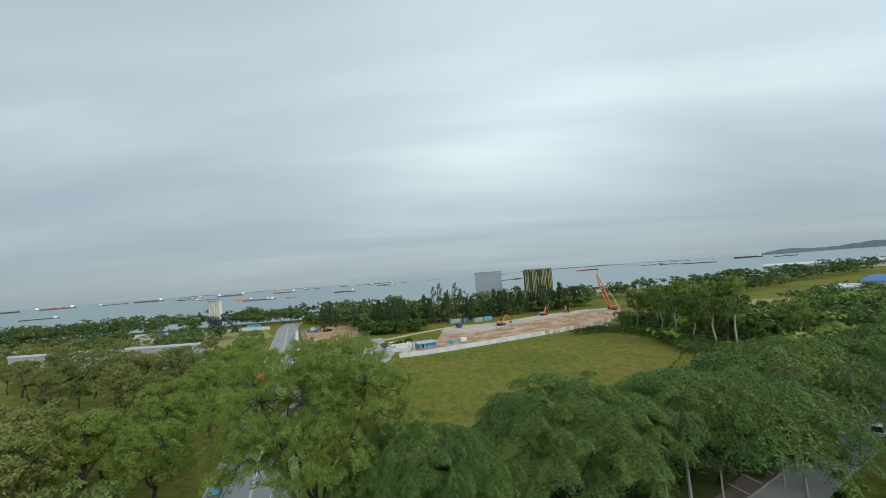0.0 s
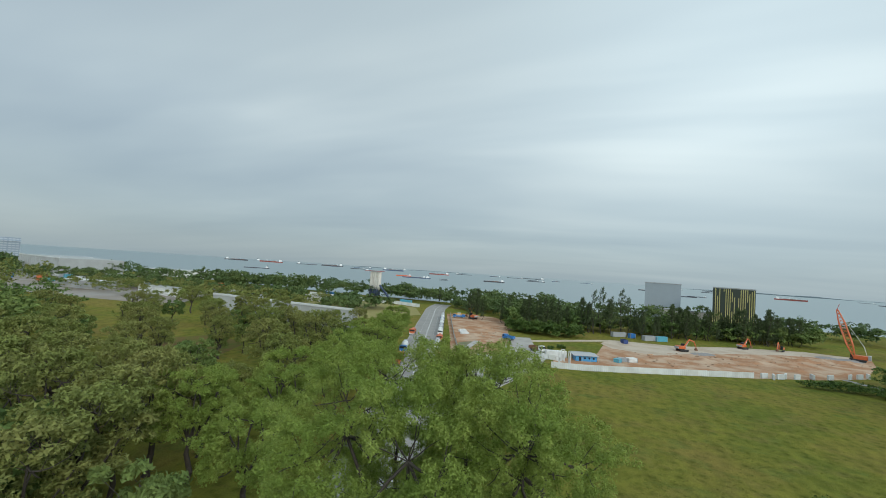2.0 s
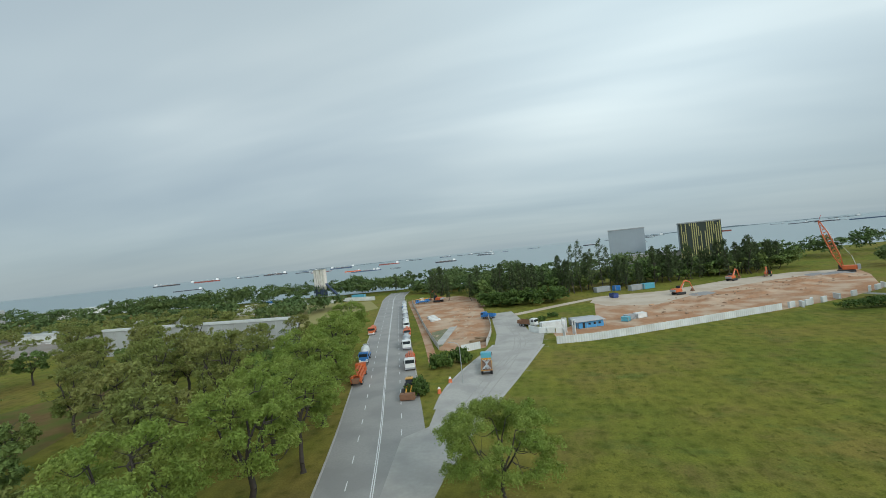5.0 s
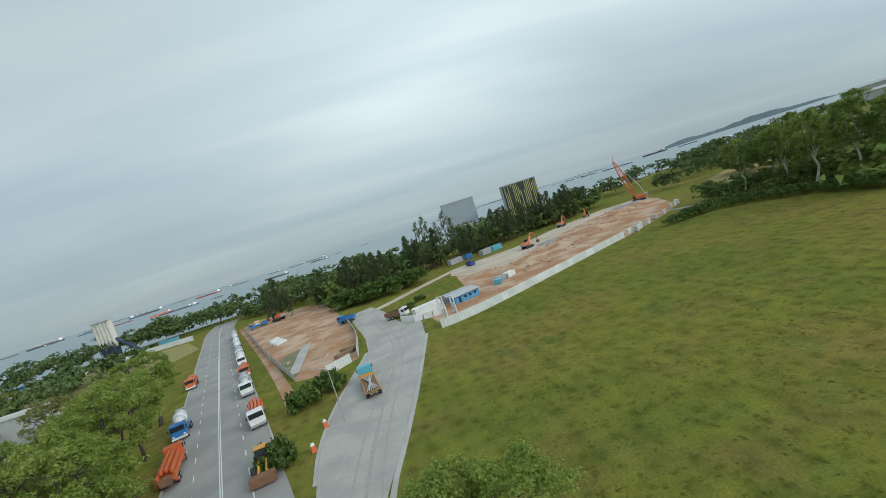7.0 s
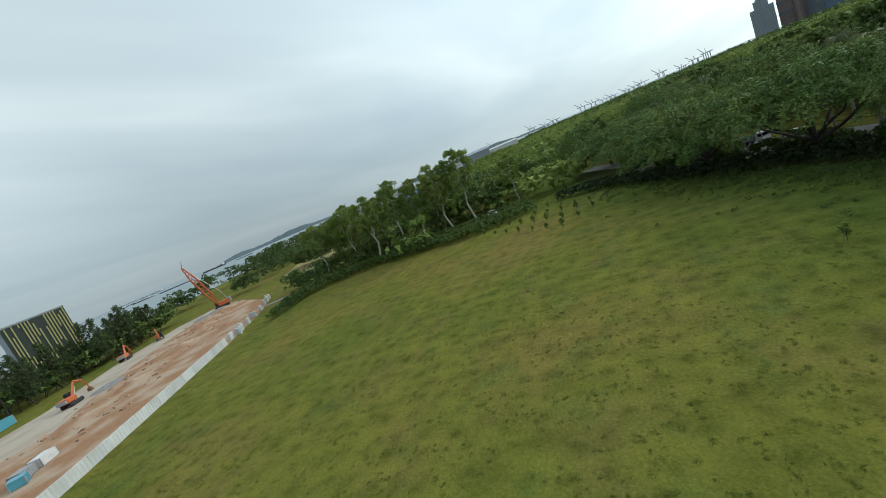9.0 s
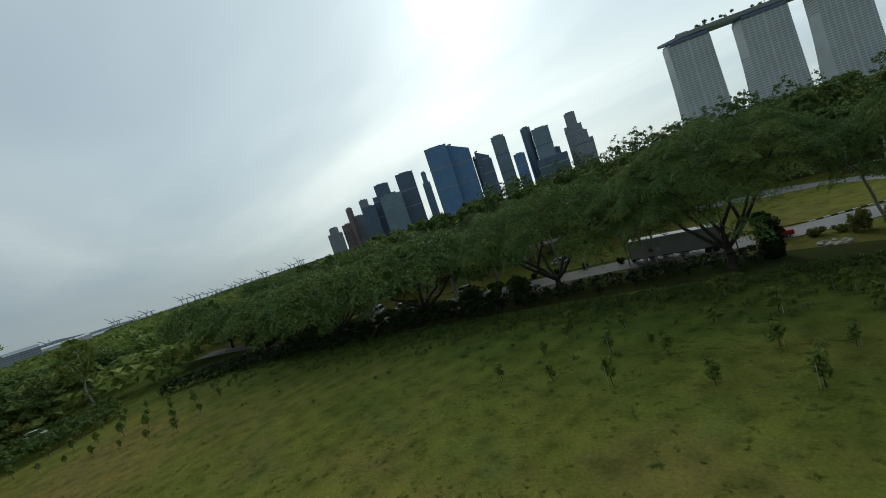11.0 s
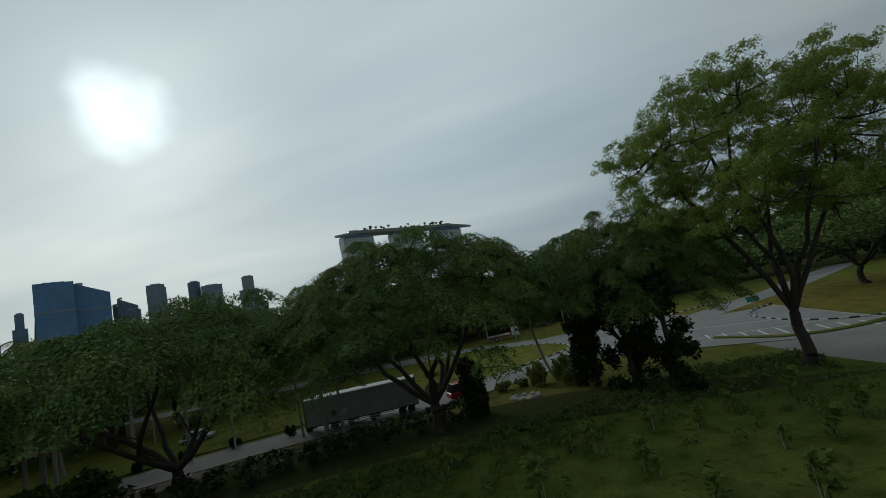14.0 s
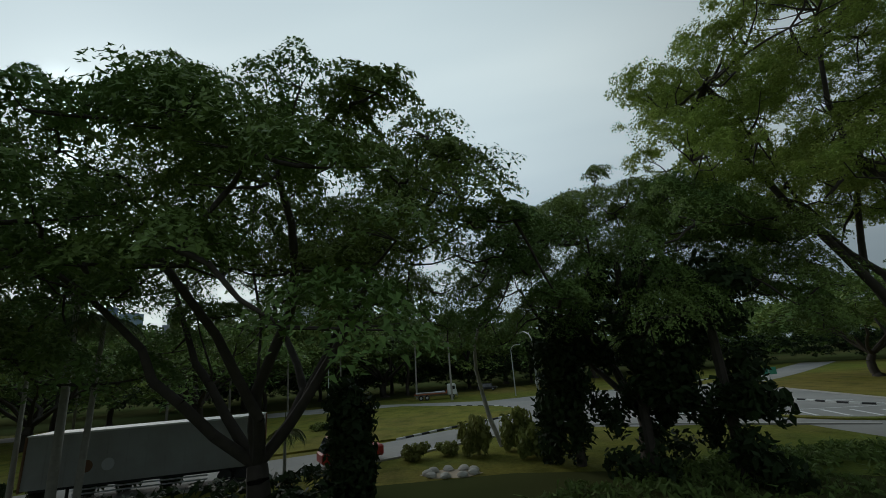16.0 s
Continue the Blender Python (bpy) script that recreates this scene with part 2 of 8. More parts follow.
def along(line):
    """Points of a polyline with the unit normal to the left of each."""
    p = np.array(line, float)
    t = np.gradient(p, axis=0)
    t /= np.linalg.norm(t, axis=1)[:, None]
    return p, np.stack([-t[:, 1], t[:, 0]], 1)


def smooth_line(line, step=4.0):
    """A polyline rounded off and cut into even steps."""
    p = np.array(line, float)
    for _ in range(3):
        q = [p[0]]
        for a, b in zip(p[:-1], p[1:]):
            q += [0.75 * a + 0.25 * b, 0.25 * a + 0.75 * b]
        p = np.array(q + [p[-1]])
    d = np.r_[0, np.cumsum(np.linalg.norm(np.diff(p, axis=0), axis=1))]
    s = np.arange(0, d[-1], step)
    return np.stack([np.interp(s, d, p[:, 0]), np.interp(s, d, p[:, 1])], 1)


def ribbon(name, line, a, b, z, material, label, category, thick=0.0):
    """A strip along a line, from a to b metres to its left."""
    p, n = along(line)
    lo, hi = p + n * a, p + n * b
    k = len(p)
    v = [(x, y, z) for x, y in lo] + [(x, y, z) for x, y in hi]
    q = [(i, k + i, k + i + 1, i + 1)[::-1] for i in range(k - 1)]
    if thick:
        v += [(x, y, z + thick) for x, y in lo] + [(x, y, z + thick) for x, y in hi]
        t = 2 * k
        q = [(t + i, t + i + 1, t + k + i + 1, t + k + i) for i in range(k - 1)]
        q += [(i, i + 1, t + i + 1, t + i) for i in range(k - 1)] + [(k + i + 1, k + i, t + k + i, t + k + i + 1) for i in range(k - 1)]
        q += [(0, t, t + k, k), (k - 1, 2 * k - 1, t + 2 * k - 1, t + k - 1)]
    ob = new(name, mesh_np(name, v, q, material=material))
    return tagged(ob, label, category, kind="structure")


def dashes(name, line, off, z, w, on, gap, label):
    """Painted strokes along a line, one thin sheet."""
    p = smooth_line(line, 0.5)
    p, n = along(p)
    v, q = [], []
    i, k, m = 0, int(on / 0.5), int((on + gap) / 0.5)
    while i + k < len(p):
        a, b = p[i] + n[i] * off, p[i + k] + n[i + k] * off
        na, nb = n[i] * w / 2, n[i + k] * w / 2
        s = len(v)
        v += [(*(a - na), z), (*(b - nb), z), (*(b + nb), z), (*(a + na), z)]
        q.append((s, s + 1, s + 2, s + 3))
        i += m
    ob = new(name, mesh_np(name, v, q, material=PAINT_WHITE))
    return tagged(ob, label, "road marking", kind="structure")


# ---- the land and the sea ----
def build_grass():
    m = bpy.data.materials.new("grass")
    m.use_nodes = True
    nt = m.node_tree
    N, L = nt.nodes.new, nt.links.new
    b = nt.nodes["Principled BSDF"]
    b.inputs["Roughness"].default_value = 0.95
    b.inputs["Specular IOR Level"].default_value = 0.05
    pos = N("ShaderNodeNewGeometry").outputs["Position"]

    def noise_(scale, detail=4.0, rough=0.55, stretch=None):
        n = N("ShaderNodeTexNoise")
        n.inputs["Scale"].default_value, n.inputs["Detail"].default_value, n.inputs["Roughness"].default_value = scale, detail, rough
        if stretch:
            mp = N("ShaderNodeMapping")
            mp.inputs["Scale"].default_value = stretch
            mp.inputs["Rotation"].default_value = (0, 0, radians(30))
            L(pos, mp.inputs[0])
            L(mp.outputs[0], n.inputs[0])
        else:
            L(pos, n.inputs[0])
        return n.outputs[0]

    def ramp(v, *stops):
        r = N("ShaderNodeValToRGB")
        e = r.color_ramp.elements
        while len(e) < len(stops):
            e.new(0.5)
        for k, (p, c) in zip(e, stops):
            k.position, k.color = p, (*c, 1)
        L(v, r.inputs[0])
        return r.outputs[0]

    def mixc(f, a, c, mode="MIX"):
        n = N("ShaderNodeMix")
        n.data_type, n.blend_type = "RGBA", mode
        if isinstance(f, float):
            n.inputs[0].default_value = f
        else:
            L(f, n.inputs[0])
        L(a, n.inputs[6])
        L(c, n.inputs[7])
        return n.outputs[2]

    def scaled(v, lo, hi):
        n = N("ShaderNodeMapRange")
        n.inputs[1].default_value, n.inputs[2].default_value = lo, hi
        L(v, n.inputs[0])
        return n.outputs[0]

    base = ramp(noise_(0.022, 4), (0.36, (0.126, 0.147, 0.028)), (0.50, (0.170, 0.167, 0.033)), (0.64, (0.205, 0.163, 0.046)))
    # dry brownish and fresh patches a few metres wide
    dry = ramp(noise_(0.075, 5, 0.65), (0.50, (0, 0, 0)), (0.66, (0.7, 0.7, 0.7)))
    base = mixc(dry, base, ramp(noise_(0.4, 3), (0.4, (0.185, 0.150, 0.048)), (0.6, (0.165, 0.130, 0.046))))
    fresh = ramp(noise_(0.11, 5, 0.65, (1, 1.3, 1)), (0.54, (0, 0, 0)), (0.70, (0.7, 0.7, 0.7)))
    base = mixc(fresh, base, ramp(noise_(0.5, 3), (0.4, (0.110, 0.150, 0.036)), (0.6, (0.095, 0.128, 0.034))))
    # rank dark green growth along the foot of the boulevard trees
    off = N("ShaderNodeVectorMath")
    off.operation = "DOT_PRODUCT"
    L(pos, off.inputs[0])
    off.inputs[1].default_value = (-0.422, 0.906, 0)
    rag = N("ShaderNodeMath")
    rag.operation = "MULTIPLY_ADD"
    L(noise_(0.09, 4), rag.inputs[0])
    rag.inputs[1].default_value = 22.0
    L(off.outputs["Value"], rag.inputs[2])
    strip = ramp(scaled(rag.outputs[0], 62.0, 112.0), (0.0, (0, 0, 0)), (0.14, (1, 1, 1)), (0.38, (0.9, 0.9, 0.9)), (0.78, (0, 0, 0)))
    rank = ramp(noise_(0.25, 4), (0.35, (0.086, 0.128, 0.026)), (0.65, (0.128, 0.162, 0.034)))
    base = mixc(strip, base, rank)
    clump = ramp(noise_(0.33, 5, 0.6, (1, 0.55, 1)), (0.34, (0.78, 0.81, 0.74)), (0.47, (0.96, 0.96, 0.96)), (0.66, (1.14, 1.12, 1.08)))
    fine = ramp(noise_(3.5, 6, 0.7), (0.3, (0.72, 0.72, 0.72)), (0.7, (1.22, 1.22, 1.2)))
    vo = N("ShaderNodeTexVoronoi")
    vo.inputs["Scale"].default_value = 0.34
    vo.inputs["Randomness"].default_value = 0.55
    wob = N("ShaderNodeVectorMath")
    nz = N("ShaderNodeTexNoise")
    nz.inputs["Scale"].default_value = 0.5
    L(pos, nz.inputs[0])
    sc_ = N("ShaderNodeVectorMath")
    sc_.operation = "SCALE"
    L(nz.outputs[1], sc_.inputs[0])
    sc_.inputs["Scale"].default_value = 1.6
    L(pos, wob.inputs[0])
    L(sc_.outputs[0], wob.inputs[1])
    L(wob.outputs[0], vo.inputs[0])
    mound = ramp(vo.outputs["Distance"], (0.05, (0.66, 0.72, 0.60)), (0.30, (0.98, 1.0, 0.96)), (0.7, (1.12, 1.12, 1.04)))
    c = mixc(1.0, mixc(1.0, mixc(1.0, base, clump, "MULTIPLY"), mound, "MULTIPLY"), fine, "MULTIPLY")
    L(c, b.inputs["Base Color"])
    bp = N("ShaderNodeBump")
    bp.inputs["Strength"].default_value, bp.inputs["Distance"].default_value = 0.8, 0.25
    L(noise_(1.3, 6, 0.7), bp.inputs["Height"])
    L(bp.outputs[0], b.inputs["Normal"])
    return m


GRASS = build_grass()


def build_water():
    m = bpy.data.materials.new("sea_water")
    m.use_nodes = True
    nt = m.node_tree
    N, L = nt.nodes.new, nt.links.new
    b = nt.nodes["Principled BSDF"]
    b.inputs["Base Color"].default_value = (0.20, 0.26, 0.27, 1)
    b.inputs["Roughness"].default_value = 0.35
    b.inputs["Specular IOR Level"].default_value = 0.5
    pos = N("ShaderNodeNewGeometry").outputs["Position"]
    n = N("ShaderNodeTexNoise")
    n.inputs["Scale"].default_value, n.inputs["Detail"].default_value = 0.12, 6.0
    L(pos, n.inputs[0])
    bp = N("ShaderNodeBump")
    bp.inputs["Strength"].default_value, bp.inputs["Distance"].default_value = 0.25, 1.0
    L(n.outputs[0], bp.inputs["Height"])
    L(bp.outputs[0], b.inputs["Normal"])
    return m


def disc(name, r, z, material, n=96):
    """A wide disc of water whose rim lifts a little, as a far horizon stands higher than a near one."""
    v, t, q = [(0, 0, z)], [], []
    for k, (f, up) in enumerate(((0.5, 0.0), (0.8, 4.0), (1.0, 16.0))):
        v += [(r * f * math.cos(2 * math.pi * i / n), r * f * math.sin(2 * math.pi * i / n), z + up) for i in range(n)]
        if k == 0:
            t = [(0, i + 1, (i + 1) % n + 1) for i in range(n)]
        else:
            a, b = 1 + (k - 1) * n, 1 + k * n
            q += [(a + i, b + i, b + (i + 1) % n, a + (i + 1) % n) for i in range(n)]
    return new(name, mesh_np(name, v, q, t, material=material))


tagged(disc("water", 4900.0, -2.0, build_water()), "grey-green calm sea under an overcast sky", "sea", kind="structure")
COAST = [(-4600, 900), (-2600, 800), (-1500, 560), (-900, 480), (-520, 452), (-300, 440), (-120, 452), (60, 500), (300, 540), (560, 640),
         (900, 880), (1500, 1250), (2400, 1500), (4700, 1300), (4700, -4700), (-4700, -4700)]
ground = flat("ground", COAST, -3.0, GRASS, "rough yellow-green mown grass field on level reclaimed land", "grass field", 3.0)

# litter colour, darkened to carry the shade under the crowns as well
SHADED_LITTER = mat("woodland_floor", (0.06, 0.075, 0.028), 0.95, spec=0.0, var=0.3, scale=0.2, color2=(0.09, 0.085, 0.035), scale2=0.03)
flat("woodland_floor", [(-110, -10), (-75, -36), (-20, -30), (8, -14), (40, 2), (100, 20), (150, 70), (200, 128), (200, 190), (215, 250), (330, 335), (560, 425), (900, 600), (2300, 1200), (4000, 1000), (4000, -3000), (-1500, -3000), (-600, -200)], 0.008, SHADED_LITTER, "dark leaf-strewn ground under the woods, crown shade in its colour", "woodland floor")

# the rain trees' ground shade is painted in with this dark soil sheet
flat("tree_belt_floor", [(-24, 66), (-10, 66.5), (12, 68.5), (24, 73.5), (38, 80.5), (54, 91), (75, 106.5), (96, 119), (118, 129.5), (140, 134), (152, 136), (118, 114.6), (92, 98.2), (75, 88.6), (62, 81.2), (53.8, 76.2), (41.5, 68.5), (27, 62.5), (14, 60), (4, 58.5), (-8, 60), (-16, 64)], 0.01, SHADED_LITTER, "dark leaf-strewn soil under the rain trees, their shade in its colour", "tree belt floor")

# ---- roads ----
MAIN = [(-26.2, 22.1), (-26.2, 52.9), (-35.6, 76.3), (-51.7, 128.1), (-66.5, 168.4), (-89.3, 231.7), (-122.3, 325.4), (-139, 371.6), (-149.5, 419.7)]
MAIN_S = smooth_line(MAIN)
ribbon("road", MAIN_S, -7.8, 7.8, 0.02, ASPHALT, "worn pale grey asphalt road with four lanes", "road")
ribbon("kerb", MAIN_S, 7.8, 8.1, 0.0, CONCRETE, "pale concrete kerb along the asphalt road", "kerb", 0.14)
R_KERB = [p for p in MAIN_S if p[1] > 150]
ribbon("kerb", R_KERB, -8.1, -7.8, 0.0, CONCRETE, "pale concrete kerb along the asphalt road", "kerb", 0.14)
for off in (-0.14, 0.14):
    ribbon("road_marking", [p for p in MAIN_S if p[1] > 62], off - 0.07, off + 0.07, 0.028, PAINT_WHITE, "solid white double centre line on the road", "road marking")
for off in (-3.7, 3.7):
    dashes("road_marking", [p for p in MAIN if p[1] > 60], off, 0.028, 0.15, 2.5, 5.0, "dashed white lane line on the road")
ACCESS_L = [(-46.4, 138), (-47.2, 146), (-48.0, 155.4), (-47.0, 169.2), (-43.6, 186.1), (-41.4, 198.5), (-42.4, 213.4), (-46.8, 240), (-49.8, 260.4)]
ACCESS_R = [(-39.6, 125.2), (-38.6, 138.5), (-36.4, 147.3), (-34.3, 157), (-32.4, 166), (-26.8, 196), (-26, 211.5), (-31.8, 219.2), (-35.8, 243.7)]
flat("road", [(-50, 133.5)] + ACCESS_L + [(-40.9, 265.1)] + ACCESS_R[::-1] + [(-40.7, 105.8), (-47.1, 116.4)], 0.036, DUSTY, "dusty grey asphalt access road to a worksite gate", "road")
ribbon("kerb", smooth_line(ACCESS_R[:6], 2.0), -0.75, -0.05, 0.0, CONCRETE, "broken pale concrete edge strip of the access road", "kerb", 0.08)
ribbon("kerb", smooth_line(ACCESS_L[1:6], 2.0), 0.0, 0.5, 0.0, CONCRETE, "pale concrete kerb of the access road", "kerb", 0.12)
BLVD = [(143, 129.6), (117.6, 113.4), (91.9, 97.1), (75, 87.4), (62, 80), (53.8, 75), (41.5, 67.3), (33.6, 63), (27, 59.9), (20.3, 56.9), (12.3, 52.6), (8.6, 49), (5.4, 45.9), (0.4, 43), (-6, 43), (-15, 47), (-25, 51)]
BLVD_S = smooth_line(BLVD, 3.0)
ribbon("road", BLVD_S, 0.0, 6.6, 0.04, ASPHALT, "pale grey asphalt carriageway of the tree-lined boulevard", "road")
ribbon("kerb", BLVD_S, -0.3, 0.0, 0.0, CONCRETE, "low concrete kerb along the boulevard", "kerb", 0.12)
flat("road", [(6.5, 39.8), (-8.3, 45.7), (-36.7, 49.4), (-67.1, 42.5), (-64, 41), (-36.2, 46), (-28.5, 41.2), (-26.3, 26.9), (-21.2, 12.3), (-7.2, 7.2), (5.5, 12.7), (31.5, 4.7), (100.1, 26), (102.2, 34.3), (36.1, 15.5), (17.7, 23.1), (7, 30.4)], 0.03, ASPHALT, "wide grey asphalt junction with painted chevrons", "road")
ribbon("road", smooth_line([(-22.8, 20.1), (-33.7, 10.7), (-48.9, -1.7), (-79, -33)], 3.0), -3.4, 3.4, 0.034, ASPHALT, "narrow asphalt side road between lawns", "road")
ribbon("median", smooth_line([(-17.3, 41.9), (-25.6, 51.4), (-48.4, 40.6)], 2.0), -0.5, 0.5, 0.0, GRASS, "narrow kerbed grass strip dividing the road", "median", 0.16)
KERB_W = mat("kerb_white", (0.62, 0.62, 0.60), 0.85, var=0.15)
KERB_B = mat("kerb_black", (0.03, 0.03, 0.03), 0.85, var=0.2)


def striped_kerb(line):
    """Kerb stones painted black and white by turns."""
    ob = new("kerb")
    p = smooth_line(line, 1.0)
    for k, (a, b) in enumerate(zip(p[:-1], p[1:])):
        bm = bmesh.new()
        box(bm, (0.01, -0.13, 0), (0.98, 0.13, 0.19), 0.02)
        o = part("kerb_stone", bm, KERB_B if k % 2 else KERB_W, ob)
        o.matrix_world = pose(a[0], a[1], 0, 0, 0, math.degrees(math.atan2(b[1] - a[1], b[0] - a[0])))
    tagged(ob, "black and white painted kerb stones along the junction", "kerb", kind="structure")


striped_kerb([(-64, 40.8), (-36.1, 45.8), (-28.7, 41), (-26.7, 27), (-35.7, 19.2)])
striped_kerb([(-7.2, 7), (-21, 11.6), (-31.1, 3.6), (-43.7, -7.8)])
striped_kerb([(14, 44.9), (9.2, 39.4), (4.7, 35.2), (1.4, 31.2), (0.8, 27.8), (3.9, 21.7), (12, 17)])
flat("island", [(135.8, 111.6), (110.5, 94.3), (88, 79.5), (70, 70.5), (58, 68.5), (46, 61), (37.9, 55.9), (30, 52), (23.2, 48.8), (14, 44.6), (9.3, 39.1), (4.8, 35), (1.6, 31.2), (1, 28), (4, 22), (20, 13), (38, 18), (77, 36), (114.3, 66), (147.3, 90)], 0.0, GRASS, "kerbed island of short bright green lawn at the junction", "lawn", 0.16)
for k in range(9):
    x, y = -17 - 1.85 * k, 43 + 0.85 * k
    ob = flat("road_marking", [(x, y), (x + 0.3, y - 0.15), (x - 0.2, y - 4), (x - 0.5, y - 3.85)], 0.05, PAINT_WHITE, "white diagonal chevron stroke painted on the road", "road marking")
dashes("road_marking", [(-12.7, 30.6), (-39.8, 40.2)], 0.0, 0.05, 0.2, 20.0, 3.0, "solid white line at the road junction")
dashes("road_marking", [(-11.2, 40.5), (-49.8, 43.9)], 0.0, 0.05, 0.2, 20.0, 3.0, "solid white line at the road junction")

# ---- worksite ground ----
flat("bare_plot", [(-116, 345), (-94, 286), (-71.3, 226), (-58.6, 194.5), (-49.3, 190.6), (-43.8, 195.5), (-44.8, 219.8), (-49.6, 247.7), (-52.8, 264), (-61, 302), (-68, 330), (-82, 350), (-100, 352)], 0.012, DIRT, "orange-brown bare earth of a fenced worksite plot", "bare earth")
flat("worksite", [(-21.6, 196.4), (0.6, 203.8), (26.3, 216.2), (52.3, 228.6), (78.2, 243.7), (100.7, 260.5), (125.3, 305.2), (137.6, 335.1), (109.5, 338), (71.6, 323.5), (35.1, 298.3), (0.4, 293.4), (-3.4, 267.1), (-6.1, 240.6), (-15.2, 223), (-23.4, 213.3)], 0.012, DIRT, "wide strip of churned orange-brown earth on a worksite", "bare earth")
flat("sand_strip", [(-4.5, 275.6), (0.8, 262.3), (20, 256.7), (41, 277.4), (61.1, 293.9), (88.4, 311.4), (121.1, 323.2), (128.8, 335.2), (109.5, 339), (71.6, 324.5), (35.1, 299.3), (0.4, 294.4)], 0.022, SAND, "pale compacted sand track along the worksite", "sand")
ribbon("dirt_road", smooth_line([(-47, 248.6), (-36.6, 255.8), (-18, 274.3), (1.5, 291.1)], 2.0), -2.6, 2.6, 0.03, SAND, "pale sandy dirt track", "dirt track")
ribbon("ditch", smooth_line([(-56.6, 180), (-65.2, 205.6), (-81.4, 250), (-96, 288.5), (-116, 341)], 3.0), -1.3, 1.3, 0.012, DIRT, "brown earth drain trench beside the road", "ditch")
flat("parking_strip", [(37.3, 68.5), (46, 74.5), (58, 82.6), (79, 97.2), (106, 115.2), (110, 109.5), (84, 92.6), (62, 80.9), (50, 73.2), (41.4, 67.9)], 0.0, mat("brown_paving", (0.17, 0.125, 0.095), 0.9, var=0.2, scale=1.5, color2=(0.12, 0.09, 0.07)), "brown paved parking strip with white bay lines", "parking bays", 0.03)

# ---- trees ----


def tube_arrays(segs, sides=6):
    """Tapered round bars: rows of start, end, radius at start, radius at end."""
    V, Q = [], []
    a = np.linspace(0, 2 * np.pi, sides, endpoint=False)
    ca, sa = np.cos(a), np.sin(a)
    for p0, p1, r0, r1 in segs:
        d = p1 - p0
        l = np.linalg.norm(d)
        if l < 1e-6:
            continue
        d = d / l
        u = np.cross(d, (0.3, 0.9, 0.2) if abs(d[1]) < 0.9 else (1, 0, 0))
        u /= np.linalg.norm(u)
        w = np.cross(d, u)
        ring = ca[:, None] * u + sa[:, None] * w
        s = len(V) * sides
        V.append(p0 + ring * r0)
        V.append(p1 + ring * r1)
        Q += [(s + i, s + (i + 1) % sides, s + sides + (i + 1) % sides, s + sides + i) for i in range(sides)]
    return np.concatenate(V), np.array(Q)


def bend(p0, p1, r0, r1, rng, sag=0.12, n=4):
    """A crooked limb from p0 to p1 in n pieces."""
    t = np.linspace(0, 1, n + 1)[:, None]
    l = np.linalg.norm(p1 - p0)
    w = rng.normal(0, 0.05 * l, (2, 3))
    off = w[0] * np.sin(np.pi * t) + w[1] * 0.6 * np.sin(2 * np.pi * t) + rng.normal(0, 0.008 * l, (n + 1, 3)) * np.sin(np.pi * t)
    arch = np.array([0, 0, -sag * l]) * np.sin(np.pi * t)
    pts = p0 * (1 - t) + p1 * t + off + arch
    r = np.linspace(r0, r1, n + 1)
    return [(pts[i], pts[i + 1], r[i], r[i + 1]) for i in range(n)], pts


def leaves(centres, radii, per, size, rng, up=0.5, long=1.7, shell=0.45, tufts=0, tuft=0.5, tri=False, thick=0.24, puff=False):
    """Pointed leaf sprays in clumps; with tufts each clump is made of small flat pads on its upper side."""
    if tufts:
        k = len(centres) * tufts
        d = rng.normal(size=(k, 3))
        d /= np.linalg.norm(d, axis=1)[:, None]
        d[:, 2] = np.where(d[:, 2] < -0.25, -d[:, 2], d[:, 2])
        R = np.repeat(radii, tufts, 0)
        tc = np.repeat(centres, tufts, 0) + d * R * rng.uniform(0.45, 1.0, k)[:, None]
        out = np.repeat(d, per, 0)
        n = k * per
        g = rng.normal(size=(n, 3)) * np.array([0.5, 0.5, thick]) * tuft * np.repeat(rng.uniform(0.7, 1.3, k), per)[:, None]
        if puff:
            g = rng.normal(size=(n, 3))
            g *= (rng.uniform(0.1, 1.0, n) ** 0.42 / np.linalg.norm(g, axis=1))[:, None] * np.array([1.0, 1.0, 0.85]) * tuft * np.repeat(rng.uniform(0.65, 1.25, k), per)[:, None]
        g[:, 2] -= 0.28 * (g[:, 0] ** 2 + g[:, 1] ** 2) / tuft
        c = np.repeat(tc, per, 0) + g
        d = out * 0.45 + g / tuft * (1.3 if puff else 0.7)
    else:
        n = len(centres) * per
        d = rng.normal(size=(n, 3))
        d /= np.linalg.norm(d, axis=1)[:, None]
        rad = rng.uniform(0, 1, n) ** shell
        c = np.repeat(centres, per, 0) + d * rad[:, None] * np.repeat(radii, per, 0)
    nrm = d * 0.7 + rng.normal(size=(n, 3)) * 0.5 + np.array([0, 0, up])
    nrm /= np.linalg.norm(nrm, axis=1)[:, None]
    t = np.cross(nrm, rng.normal(size=(n, 3)))
    t /= np.linalg.norm(t, axis=1)[:, None]
    b = np.cross(nrm, t)
    s = size * rng.uniform(0.6, 1.35, n)[:, None]
    droop = np.array([0, 0, -0.25]) * s
    if tri:
        v = np.stack([c - t * s * long / 2 - b * s / 2, c + t * s * long * 0.6 + droop, c - t * s * long * 0.3 + b * s / 2], 1)
    else:
        v = np.stack([c - t * s * long / 2, c + b * s / 2 + droop * 0.2, c + t * s * long / 2 + droop, c - b * s / 2 + droop * 0.2], 1)
    return v.reshape(-1, 3), np.arange(v.shape[1] * n).reshape(-1, v.shape[1])


def foliage(name, v, q, material):
    return mesh_np(name, v, q if q.shape[1] == 4 else None, q if q.shape[1] == 3 else None, material)


